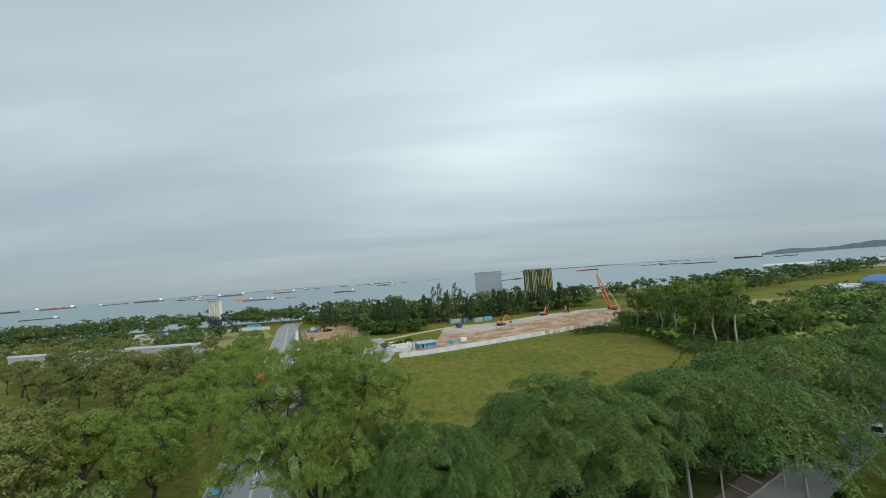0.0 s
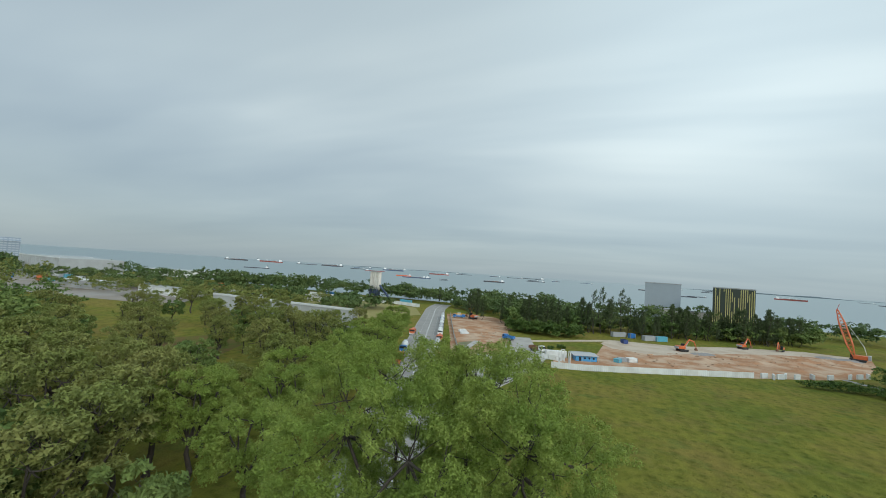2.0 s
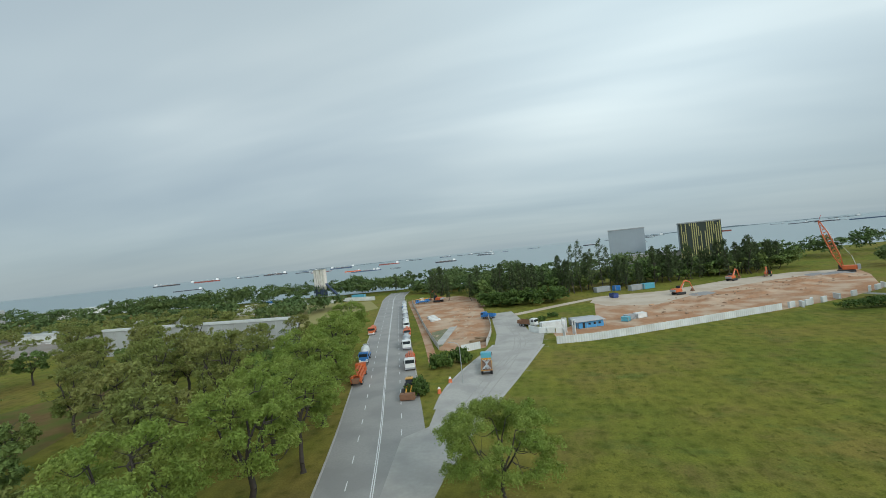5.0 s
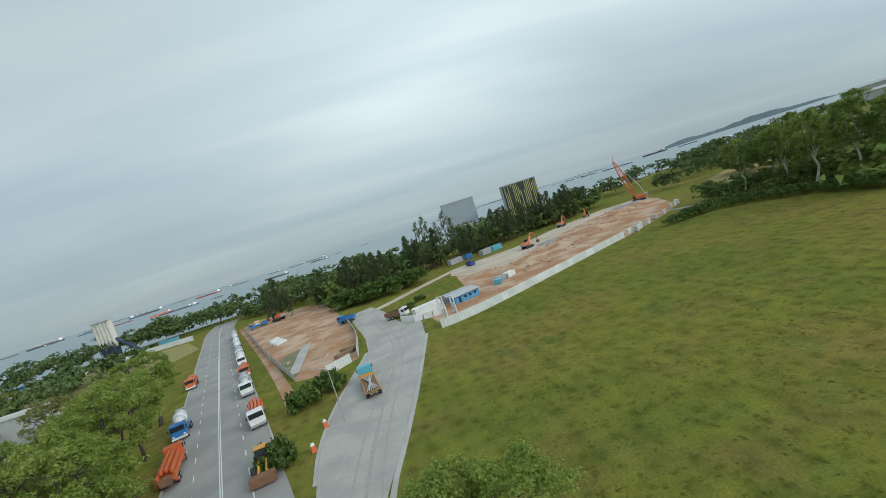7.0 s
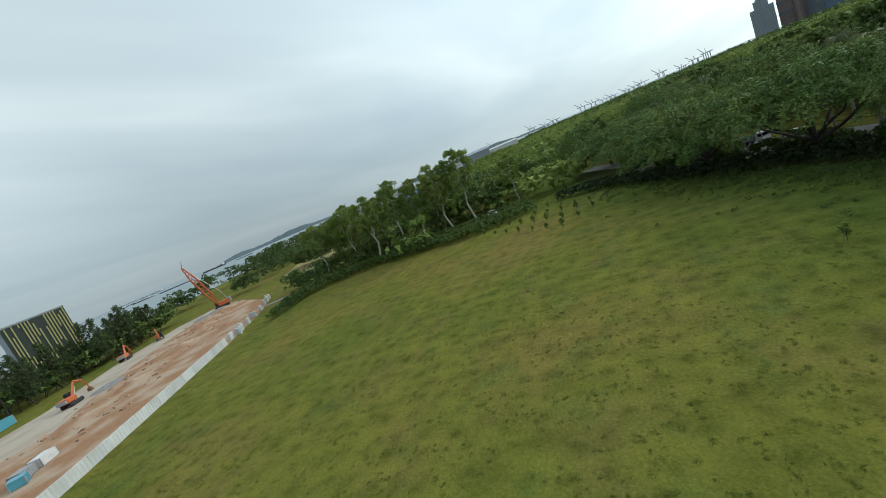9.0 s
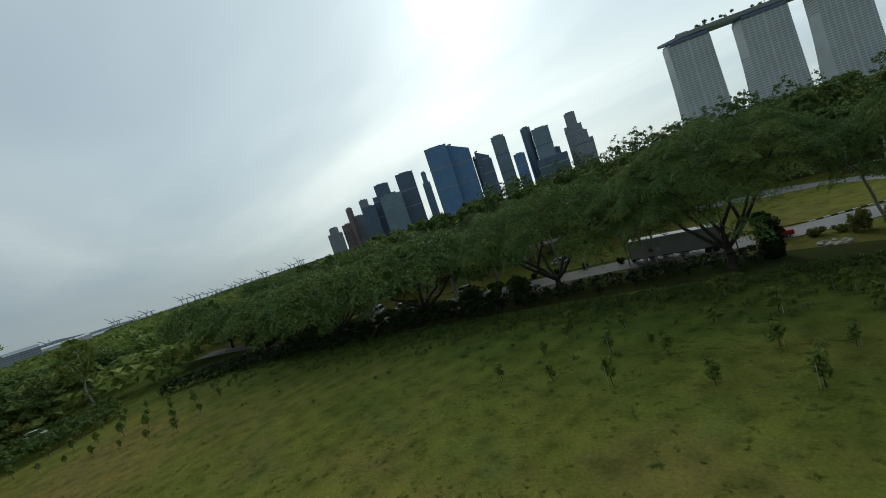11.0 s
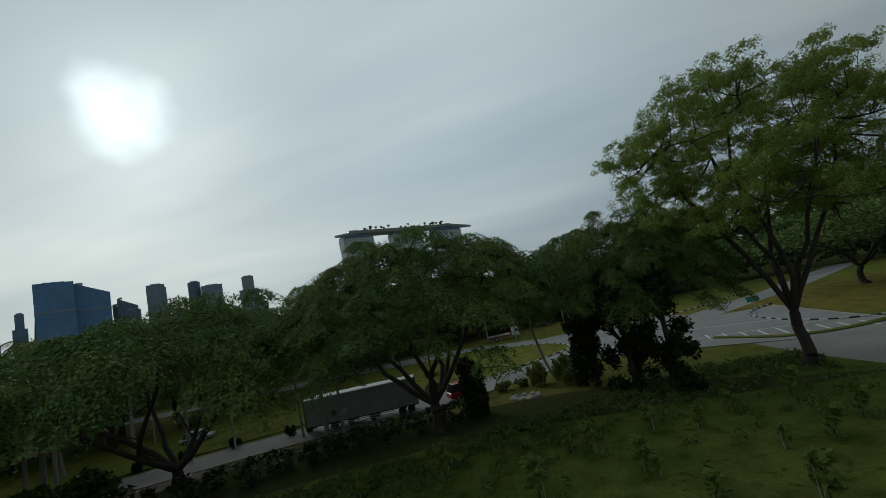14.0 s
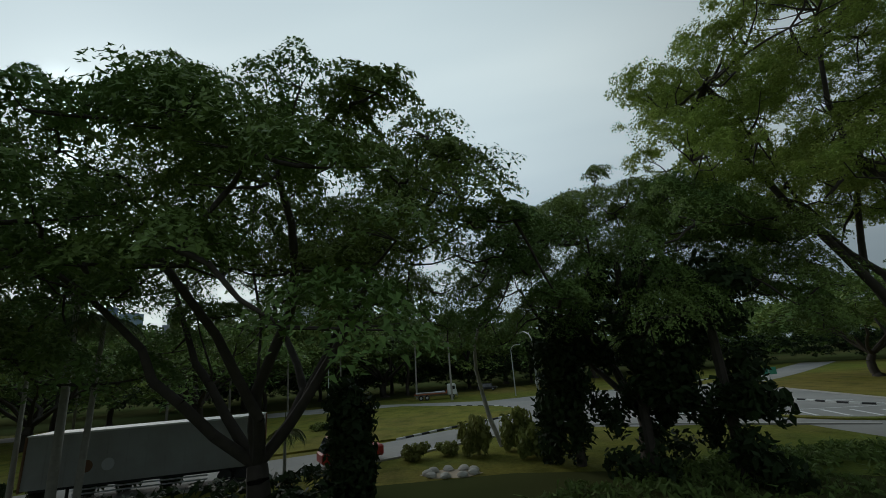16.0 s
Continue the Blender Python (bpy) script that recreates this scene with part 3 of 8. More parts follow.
def tree(name, seed, height, spread, kind, leaf_mat, bark, label, per=9, tufts=8, tuft=0.6, size=0.5, clumps=70, group="", fork=0.35, trunk_r=None, tri=True, limbs=6, long=1.7, puff=False):
    """A tree: a tapered trunk with crooked limbs, and a crown of leaf pads. kind: round, vase or open."""
    rng = np.random.default_rng(seed)
    R = spread / 2
    ph = rng.uniform(0, 2 * np.pi, clumps)
    if kind == "round":
        u = rng.uniform(-0.75, 1, clumps)
        rr = R * np.sqrt(1 - (0.85 * u) ** 2) * rng.uniform(0.45, 1.0, clumps) ** 0.6
        z = height * 0.66 + u * height * 0.29
        rad = np.stack([rng.uniform(0.75, 1.3, clumps) * R / 6] * 2 + [rng.uniform(0.6, 1.0, clumps) * R / 6], 1)
    elif kind == "vase":
        u = rng.uniform(-0.62, 1, clumps)
        rr = R * np.sqrt(1 - (0.82 * u) ** 2) * rng.uniform(0.02, 1.0, clumps) ** 0.60
        z = height * 0.67 + u * height * 0.29 - rr / R * height * 0.04
        rad = np.stack([rng.uniform(0.65, 1.15, clumps) * R / 6.5] * 2 + [rng.uniform(0.5, 0.9, clumps) * R / 7], 1)
    else:
        u = rng.uniform(-0.9, 1, clumps)
        rr = R * np.sqrt(1 - (0.9 * u) ** 2) * rng.uniform(0.1, 1.0, clumps) ** 0.7
        z = height * 0.70 + u * height * 0.27
        rad = np.stack([rng.uniform(0.5, 1.1, clumps) * R / 4] * 2 + [rng.uniform(0.4, 0.9, clumps) * R / 4], 1)
    C = np.stack([rr * np.cos(ph), rr * np.sin(ph), z], 1)
    tr = trunk_r or height * 0.021
    f0 = np.array([0, 0, height * fork])
    segs, _ = bend(np.zeros(3), f0, tr * 1.25, tr * 0.9, rng, 0.0, 4)
    segs.append((np.array([0, 0, -0.2]), np.array([0, 0, 0.5]), tr * 1.9, tr * 1.2))
    limb_tip = []
    for i in range(limbs):
        a = 2 * np.pi * (i + rng.uniform(-0.3, 0.3)) / limbs
        reach = 0.5 * R * rng.uniform(0.8, 1.15)
        top = height * 0.74 + rng.uniform(-0.06, 0.08) * height
        tip = np.array([math.cos(a) * reach, math.sin(a) * reach, top])
        if i == 0:
            tip = np.array([0.1 * R, 0, height * 0.84])
        sg, pts = bend(f0, tip, tr * 0.62, tr * 0.24, rng, 0.05, 6)
        segs += sg
        limb_tip.append(pts)
    allp = np.concatenate([p[2:] for p in limb_tip])
    # second limbs, then twigs out to every clump
    sub = []
    for c in C[:: 4]:
        k = np.argmin(np.linalg.norm((allp - c) * (1, 1, 1.4), axis=1))
        mid = allp[k] * 0.25 + c * 0.75 - np.array([0, 0, 0.06 * height])
        sg, pts = bend(allp[k], mid, tr * 0.26, tr * 0.11, rng, 0.06, 4)
        segs += sg
        sub.append(pts[1:])
    allp = np.concatenate([allp] + sub)
    fine = clumps > 130
    for c in C:
        k = np.argmin(np.linalg.norm((allp - c) * (1, 1, 1.4), axis=1))
        sg, _ = bend(allp[k], c, tr * 0.11, tr * 0.04, rng, 0.05, 3 if fine else 1)
        segs += sg
    ob = new(name)
    v, q = tube_arrays(segs, 5 if fine else 4)
    child("trunk", mesh_np("trunk", v, q, material=bark, smooth=True), ob)
    v, q = leaves(C, rad, per, size, rng, 0.5, long, 0.45, tufts, tuft, tri, 0.42, puff)
    child("crown", foliage("crown", v, q, leaf_mat), ob)
    return tagged(ob, label, "tree", group)


def plant(model, spots, seed=0, scale=(0.85, 1.15)):
    """Copies of a model on spots of x, y (and size, and spread), each turned and sized a little differently."""
    rng = random.Random(seed)
    for i, s in enumerate(spots):
        k = s[2] if len(s) > 2 else rng.uniform(*scale)
        m = pose(s[0], s[1], 0, 0, 0, rng.uniform(0, 360))
        ob = copy_thing(model, m)
        w = k * (s[3] if len(s) > 3 else 1.0)
        ob.scale = (w, w, k * rng.uniform(0.94, 1.06))
    for o in (*model.children_recursive, model):
        bpy.data.objects.remove(o)


def rain_tree(seed, h, spread, label, group, pads=150, fine=500, size=0.13, core=60, fork=0.15, trunk_r=0.5, limbs=7):
    """A rain tree: low forking limbs that carry a broad dome of flat, rippled leaf pads in tiers."""
    rng = np.random.default_rng(seed)
    R = spread / 2
    n1 = int(pads * 0.56)
    i = np.arange(n1)
    r = np.concatenate([R * np.sqrt((i + 0.5) / n1), R * np.sqrt(rng.uniform(0.05, 0.95, pads - n1))])
    a = np.concatenate([2.39996 * i + rng.uniform(-0.2, 0.2, n1), rng.uniform(0, 2 * np.pi, pads - n1)])
    # the outline bulges over each main limb and dips between them
    bulge = 0.5 + 0.5 * np.cos(limbs * a + 0.7)
    r = r * (0.88 + 0.14 * bulge) * rng.uniform(0.95, 1.05, pads)
    dome = np.sqrt(np.maximum(0.0, 1 - np.minimum(r / R, 1.0) ** 2.2))
    z = h * (0.37 + 0.55 * dome + 0.06 * bulge * (r / R)) + rng.normal(0, 0.042 * h, pads)
    z[n1:] -= h * rng.uniform(0.08, 0.42, pads - n1) * (0.2 + 0.8 * dome[n1:])
    C = np.stack([r * np.cos(a), r * np.sin(a), z], 1)
    A = R / math.sqrt(n1) * rng.uniform(0.75, 1.6, pads)
    tilt = 0.42 * (r / R) ** 1.5

    def pad_leaves(k, s, q_top, drop, rough):
        n = pads * k
        P = np.repeat(np.arange(pads), k)
        q, ph = np.sqrt(rng.uniform(0, 1, n)) * q_top, rng.uniform(0, 2 * np.pi, n)
        lobe = 1 + 0.24 * np.sin(4 * ph + 5.1 * P) + 0.14 * np.sin(9 * ph + 2.3 * P)
        x, y = q * lobe * A[P] * np.cos(ph), q * lobe * A[P] * np.sin(ph)
        out = x * np.cos(a[P]) + y * np.sin(a[P])
        up = A[P] * (0.58 * (1 - q ** 2) + 0.14 * np.sin(4 * ph + 5.1 * P) * q) - drop * A[P] - tilt[P] * out
        c = C[P] + np.stack([x, y, up + rng.normal(0, rough, n) * A[P]], 1)
        nrm = np.stack([x, y, A[P] * 0.9], 1) / A[P][:, None] + rng.normal(size=(n, 3)) * 0.55
        nrm /= np.linalg.norm(nrm, axis=1)[:, None]
        t = np.cross(nrm, rng.normal(size=(n, 3)))
        t /= np.linalg.norm(t, axis=1)[:, None]
        b = np.cross(nrm, t)
        w = (s * rng.uniform(0.6, 1.35, n))[:, None]
        return np.stack([c - t * w * 0.9 - b * w / 2, c + t * w - np.array([0, 0, 0.25]) * w, c - t * w * 0.5 + b * w / 2], 1)

    tris = np.concatenate([pad_leaves(fine, size, 1.04, 0.0, 0.05), pad_leaves(core, size * 1.45, 0.9, 0.11, 0.08)])
    f0 = np.array([0, 0, h * fork])
    segs, _ = bend(np.zeros(3), f0, trunk_r * 1.25, trunk_r, rng, 0.0, 4)
    segs.append((np.array([0, 0, -0.2]), np.array([0, 0, 0.6]), trunk_r * 1.9, trunk_r * 1.25))
    skel = []
    for k in range(limbs):
        b = (2 * np.pi * k - 0.7) / limbs + rng.uniform(-0.2, 0.2)
        reach = R * rng.uniform(0.48, 0.66)
        tip = np.array([math.cos(b) * reach, math.sin(b) * reach, h * rng.uniform(0.62, 0.74)])
        sg, pts = bend(f0, tip, trunk_r * 0.60, trunk_r * 0.22, rng, rng.uniform(-0.08, 0.10), 7)
        segs += sg
        skel.append(pts[2:])
    skel = np.concatenate(skel)
    # boughs grow outward from pad to pad
    for k in np.argsort(r + 0.4 * z):
        foot = C[k] - np.array([0, 0, 0.05 * A[k]])
        d = np.linalg.norm((skel - foot) * (1, 1, 1.3), axis=1) + 4.0 * np.maximum(0, np.hypot(skel[:, 0], skel[:, 1]) - r[k])
        j = np.argmin(d)
        sg, pts = bend(skel[j], foot, trunk_r * 0.15, trunk_r * 0.07, rng, 0.06, 4)
        segs += sg
        skel = np.concatenate([skel, pts[2:]])
        for m in range(4):
            b = rng.uniform(0, 2 * np.pi)
            e = np.array([math.cos(b), math.sin(b), 0.12]) * A[k] * 0.7
            e[2] -= tilt[k] * (e[0] * math.cos(a[k]) + e[1] * math.sin(a[k]))
            segs.append((foot, foot + e, trunk_r * 0.05, trunk_r * 0.02))
    ob = new("rain_tree")
    v, q = tube_arrays(segs, 6 if fine > 200 else 4)
    child("trunk", mesh_np("trunk", v, q, material=BARK, smooth=True), ob)
    child("crown", foliage("crown", tris.reshape(-1, 3), np.arange(3 * len(tris)).reshape(-1, 3), LEAF_RAIN), ob)
    return tagged(ob, label, "tree", group)


BROAD = "tall broad-crowned tree with yellow-green leaves"
# the big tree at the road junction
t = tree("broadleaf_tree", 3, 29.0, 27.0, "vase", LEAF_BROAD, BARK, BROAD + " by the junction", 74, 12, 0.52, 0.098, 370, fork=0.17, trunk_r=0.46, limbs=6, long=1.75, puff=True)
t.matrix_world = pose(-18.3, 61.5, 0, 0, 0, 40)
t = tree("broadleaf_tree", 8, 11.5, 15.0, "round", LEAF_BROAD, BARK, BROAD + " on the road verge", 70, 8, 0.55, 0.135, 95, fork=0.3)
t.matrix_world = pose(-31.0, 116.0, 0)
row = tree("broadleaf_tree", 5, 20.0, 14.5, "round", LEAF_BROAD, BARK, BROAD + " in a row along the road", 30, 8, 0.70, 0.215, 95, "trees along the road", puff=True)
plant(row, [(-90, 198, 0.85), (-83, 178, 0.88), (-77, 163, 0.9), (-75, 146, 0.85), (-67.5, 139, 0.9), (-70, 127.5, 0.85), (-61.5, 122.5, 0.88), (-60, 110, 0.9), (-62, 97, 0.85), (-56, 88, 0.9), (-63, 77, 0.88), (-48, 73, 0.82), (-69, 84, 0.8)], 1)
dull = tree("broadleaf_tree", 6, 20.0, 14.0, "open", LEAF_DULL, BARK, "olive-green open-crowned tree with grey forking limbs", 10, 8, 0.62, 0.31, 76, "olive-green trees by the lawn", puff=True)
plant(dull, [(-104, 92, 0.71), (-118, 88, 0.71), (-72, 92, 0.67), (-70, 76, 0.95), (-136, 98, 0.9), (-66, 68, 0.95), (-88, 54, 1), (-102, 66, 0.95), (-120, 72, 0.95),
             (-163, 94, 0.8), (-100, 79, 0.95), (-116, 101, 0.82), (-76, 65, 0.95), (-80, 78, 0.92), (-60, 61, 0.98), (-56, 54, 0.92), (-132, 162, 0.85), (-94, 146, 0.82), (-112, 80, 0.95), (-144, 123, 0.75),
             (-88, 90, 0.73), (-66, 50, 0.98), (-52, 46, 0.85), (-111, 152, 0.85), (-101, 166, 0.8), (-145, 189, 0.8), (-107, 139, 0.87), (-87, 136.5, 0.92), (-94, 156, 0.75), (-87, 117, 0.87), (-77, 112, 0.82), (-109, 197, 0.72), (-192, 240, 0.8), (-223, 204, 0.8),
             (-160, 134, 0.8), (-128, 118, 0.72), (-90, 66, 0.98), (-124, 92, 0.82),
             (-181, 201, 0.75), (-136, 147, 0.7), (-184, 187, 0.64), (-203, 127, 0.8), (-164, 110, 0.82), (-198, 164, 0.74), (-169, 172, 0.74), (-109, 160, 0.6), (-104, 150, 0.81), (-167, 192, 0.76), (-115, 152, 0.62), (-148, 153, 0.8), (-151, 173, 0.64), (-204, 135, 0.68), (-183, 180, 0.58), (-123, 135, 0.69), (-180, 142, 0.68), (-142, 129, 0.6), (-194, 154, 0.77), (-203, 113, 0.72), (-186, 202, 0.6), (-140, 151, 0.62), (-192, 160, 0.61), (-163, 137, 0.63)], 2)
deep = tree("broadleaf_tree", 7, 15.0, 12.0, "round", LEAF_WOOD, BARK, "dense dark green round-crowned tree by the lawn", 10, 8, 0.6, 0.45, 62, "dark round trees by the lawn")
plant(deep, [(-86, 148, 0.82), (-72, 40, 1.22), (-112, 62, 1.22), (-134, 78, 1.05), (-98, 54, 1.28), (-84, 46, 1.16), (-124, 146, 0.71), (-96, 104, 0.87), (-146, 104, 0.95), (-114, 158, 0.9), (-58, 38, 1.1), (-152, 84, 1), (-66, 58, 1.04), (-48, 58, 0.92), (-44, 48, 0.75), (-78, 56, 1.1),
             (232, 98, 1.05), (205, 121, 1.1), (262, 128, 1), (240, 66, 1.15), (178, 68, 1.05), (150, 52, 1.1), (196, 26, 1.2), (128, 60, 1.05), (270, 88, 1.1), (300, 130, 1), (220, 40, 1.2), (320, 90, 1.1),
             (100, 60, 1.3), (92, 44, 1.36), (112, 50, 1.3), (82, 33, 1.3), (122, 66, 1.25), (72, 24, 1.3), (104, 34, 1.4), (134, 58, 1.3), (145, 76, 1.25),
             (38, -6, 1.25), (50, 2, 1.2), (60, 9, 1.3), (24, -14, 1.3), (10, -22, 1.25), (-6, -30, 1.2), (74, 12, 1.25), (88, 20, 1.2), (45, -14, 1.35), (30, -24, 1.35), (68, -2, 1.35),
             (-196, 124, 0.63), (-143, 176, 0.65), (-195, 172, 0.81), (-165, 187, 0.62), (-163, 116, 0.81), (-151, 174, 0.6), (-125, 136, 0.58), (-116, 120, 0.6), (-102, 179, 0.72), (-158, 176, 0.69)], 12)
RAIN = "wide umbrella-shaped rain tree with dark foliage"
BESIDE, ACROSS = "rain trees along the boulevard", "rain trees across the boulevard"
hero = rain_tree(11, 18.8, 30.5, RAIN + " beside the boulevard", BESIDE, 190, 1150, 0.094, 200, fork=0.14)
plant(hero, [(16, 65.8, 1.0), (-4.6, 56.5, 0.92, 0.82)], 3)
low_fork = rain_tree(19, 15.4, 37.0, RAIN + " beside the boulevard", BESIDE, 140, 700, 0.15, 130, fork=0.10, limbs=6)
plant(low_fork, [(40.8, 72, 1.0)], 23)
broad_dome = rain_tree(13, 14.4, 34.0, RAIN + " beside the boulevard", BESIDE, 92, 270, 0.25, 80, fork=0.16)
plant(broad_dome, [(60.7, 88.2, 1.02), (76, 101, 0.95), (98.5, 107, 0.9), (117, 113, 0.95)], 13)
far_dome = rain_tree(12, 18.0, 28.0, RAIN + " across the boulevard", ACROSS, 48, 150, 0.32, 60, fork=0.22)
plant(far_dome, [(60, 38, 0.74, 1.3), (80, 46, 0.7, 1.4), (86, 58, 0.72, 1.35), (104, 70, 0.74, 1.35), (47, 26, 0.8, 1.2), (122, 80, 0.7, 1.4),
             (73, 53, 0.82, 0.9), (91, 67, 0.64, 1.37), (110, 78, 0.9, 0.94), (126, 89, 0.82, 0.83), (142, 102, 0.7, 1.25), (165, 114, 0.58, 1.45), (97, 40, 0.58, 1.21), (115, 54, 0.7, 1.28), (136, 74, 0.7, 1.16),
             (155, 89, 0.82, 0.9), (180, 100, 0.9, 0.81), (110, 23, 0.64, 1.13), (134, 43, 0.7, 1.02), (164, 60, 0.5, 1.42), (188, 76, 0.82, 0.96), (207, 106, 0.58, 1.16), (183, 126, 0.5, 1.46), (210, 141, 0.58, 1.59),
             (235, 121, 0.58, 1.55), (168, 36, 0.64, 1.18), (200, 58, 0.58, 1.4), (222, 83, 0.9, 0.93), (136, 118.5, 0.58, 1.58), (155, 128, 0.9, 0.81), (102.4, 51.8, 0.7, 1.07), (82.8, 17.9, 0.64, 1.22), (54.3, 1.6, 0.9, 1.35),
             (29, -12.8, 0.85, 1.57), (0.6, -31.6, 0.77, 1.51), (111.7, 12.9, 0.58, 1.28), (137.3, 59.2, 0.64, 1.18), (-44.2, -38.9, 0.72, 1.56), (-52.8, 15, 0.77, 1.33), (-66, 22, 0.72, 1.42), (176.2, 86.5, 0.82, 1.01), (-22.3, -29.6, 0.72, 1.56)], 4)
gum = tree("gum_tree", 15, 21.0, 10.0, "open", LEAF_PARK, BARK_PALE, "tall slender tree with pale grey forking trunk and thin crown", 26, 7, 0.6, 0.28, 56, "pale-trunked trees at the field edge", fork=0.4, trunk_r=0.3, limbs=5)
plant(gum, [(99.2, 199.4, 1.1), (99.5, 188.3, 1.15), (103.9, 182.4, 1.05), (106.8, 173.5, 1.2), (109.9, 165.3, 1.25), (122.7, 151.3, 0.9), (104.6, 213.4, 1.1), (99.5, 224.4, 1.0), (116.1, 179.8, 1.1), (128.2, 225.5, 1.1), (123.8, 233.9, 1.05), (117.8, 206.4, 1.1), (134.7, 242.5, 1.0), (106.1, 218.7, 0.95)], 5)


def conifer(name, seed, h, label, sprays=60, wide=0.15, fill=20):
    """A casuarina: a thin trunk with rising limbs and drooping wispy sprays."""
    rng = np.random.default_rng(seed)
    segs, _ = bend(np.zeros(3), np.array([0.0, 0.0, h]), 0.28, 0.04, rng, 0, 6)
    C = []
    for i in range(sprays):
        z = h * (0.14 + 0.84 * (i + rng.uniform()) / sprays)
        r = math.sin(math.pi * min(1.0, 0.25 + 0.72 * z / h)) * h * wide * rng.uniform(0.15, 1.3)
        a = rng.uniform(0, 2 * np.pi)
        c = np.array([math.cos(a) * r, math.sin(a) * r, z + r * 0.55])
        segs.append((np.array([0, 0, z - 0.3]), c, 0.07, 0.02))
        C.append(c)
    ob = new(name)
    v, q = tube_arrays(segs, 4)
    child("trunk", mesh_np("trunk", v, q, material=BARK), ob)
    v, q = leaves(np.array(C), np.tile([0.75, 0.75, 1.0], (len(C), 1)), fill, 0.26, rng, -0.2, 4.6, 0.6, tri=True)
    child("crown", foliage("crown", v, q, LEAF_PINE), ob)
    return tagged(ob, label, "tree", "casuarinas behind the worksite")


pine = conifer("casuarina_tree", 21, 20.0, "dark ragged casuarina tree behind the worksite", 70, 0.17, 24)
thin_pine = conifer("casuarina_tree", 24, 24.0, "tall thin feathery casuarina tree behind the worksite", 46, 0.15, 14)
rngp = random.Random(9)
spots = []
for x0, y0, x1, y1, n, k in ((-55.4, 304.5, -17.6, 321.3, 12, 0.9), (-13.3, 313.3, 15.2, 325.5, 6, 1.0), (15.3, 315.2, 55.5, 338.1, 12, 0.9), (55.5, 338.1, 122, 357.4, 26, 0.95)):
    for i in range(n):
        u = rngp.random()
        spots.append((x0 + (x1 - x0) * u + rngp.uniform(-4, 4), y0 + (y1 - y0) * u + rngp.uniform(0, 14), k * rngp.uniform(0.6, 1.15)))
spots += [(-94.4, 324, 0.95), (-89.1, 327.1, 1.05), (-84.7, 324.7, 0.75), (-156.3, 426.7, 0.85), (-68.5, 318.4, 0.8), (-64.2, 320.2, 0.9)]
plant(thin_pine, [(-8.5, 316, 1.15), (-4, 320, 1.25), (2, 318, 1.0), (8, 322, 1.2), (12, 326, 1.05), (-12, 322, 0.85), (38, 332, 0.8), (-92, 326, 0.8)], 16)
plant(pine, spots, 6)


def wood(name, spots, leaf_mat, label, per=26, size=1.5, seed=0, low=0.42, body=3):
    """Far woodland: many domed crowns of leaf sprays side by side, in one mesh."""
    rng = np.random.default_rng(seed)
    C, R = [], []
    for x, y, h, s in spots:
        k = 6 + body
        a, r = rng.uniform(0, 2 * np.pi, k), s * np.sqrt(rng.uniform(0, 1, k)) * 0.85
        z = h * (0.52 + 0.44 * np.sqrt(np.maximum(0, 1 - (r / s) ** 2))) * np.where(np.arange(k) < 6, rng.uniform(0.94, 1.03, k), rng.uniform(low, 0.95, k))
        C.append(np.stack([x + r * np.cos(a), y + r * np.sin(a), z], 1))
        R.append(np.tile([s * 0.36, s * 0.36, h * 0.13], (k, 1)))
    v, q = leaves(np.concatenate(C), np.concatenate(R), max(2, per * 7 // 50), size * 0.95, rng, 0.8, 1.5, 0.45, 5, size * 1.15, True, 0.3)
    return tagged(new(name, foliage(name, v, q, leaf_mat)), label, "woods", kind="stuff")


def scatter(poly_line, depth, n, h, s, seed):
    """Spots along a line, spread to its left by depth."""
    rng = random.Random(seed)
    p, nn = along(smooth_line(poly_line, 5.0))
    out = []
    for _ in range(n):
        i = rng.randrange(len(p))
        d = rng.uniform(0, depth)
        out.append((p[i][0] + nn[i][0] * d, p[i][1] + nn[i][1] * d, h * rng.uniform(0.62, 1.32), s * rng.uniform(0.7, 1.3)))
    return out


wood("woodland", scatter([(567.1, 589.6), (262.3, 457.1), (109.3, 455.5), (-124.3, 461.5), (-325.1, 433.4), (-542.4, 399.3), (-951.7, 322.4), (-1500, 530)], 54, 520, 14.0, 9.0, 1), LEAF_COAST, "dark green coastal woodland along the shore", 36, 1.2, seed=31, body=5)
wood("woodland", scatter([(129.4, 361.4), (64.6, 342.1), (15.2, 325.5), (-17.6, 321.3), (-57.5, 304.7)], -34, 130, 10, 5.0, 2), LEAF_WOOD, "dense dark green woodland behind the worksite", 50, 1.0, seed=32, body=5)
wood("scrub", scatter([(-15, 283.3), (-44.2, 271.7), (-59.3, 287.7)], -16, 60, 6.0, 3.4, 3), LEAF_SHRUB, "bright green scrub and bushes beside the dirt track", 50, 0.7, seed=33, body=5)
wood("woodland", scatter([(547.8, 397.2), (287, 297), (164.3, 226.3), (132.1, 173.8)], 70, 260, 9.5, 6.5, 4), LEAF_WOOD, "dense dark green woodland beyond the pale-trunked trees", 45, 0.95, seed=34, body=5)
wood("woodland", scatter([(909, 402.6), (369.9, 205.8), (177.7, 130.2)], 120, 260, 10, 8.0, 5), LEAF_PARK, "dark green woodland along the boulevard", 45, 1.1, seed=35, low=0.2, body=5)
wood("woodland", scatter([(1308, 89.7), (708.5, 52.6), (285.1, 57.1), (169.4, 1.9)], -220, 360, 9.5, 11.0, 6), LEAF_PARK, "wide dark green canopy of parkland trees", 25, 1.8, seed=36, low=0.3, body=5)
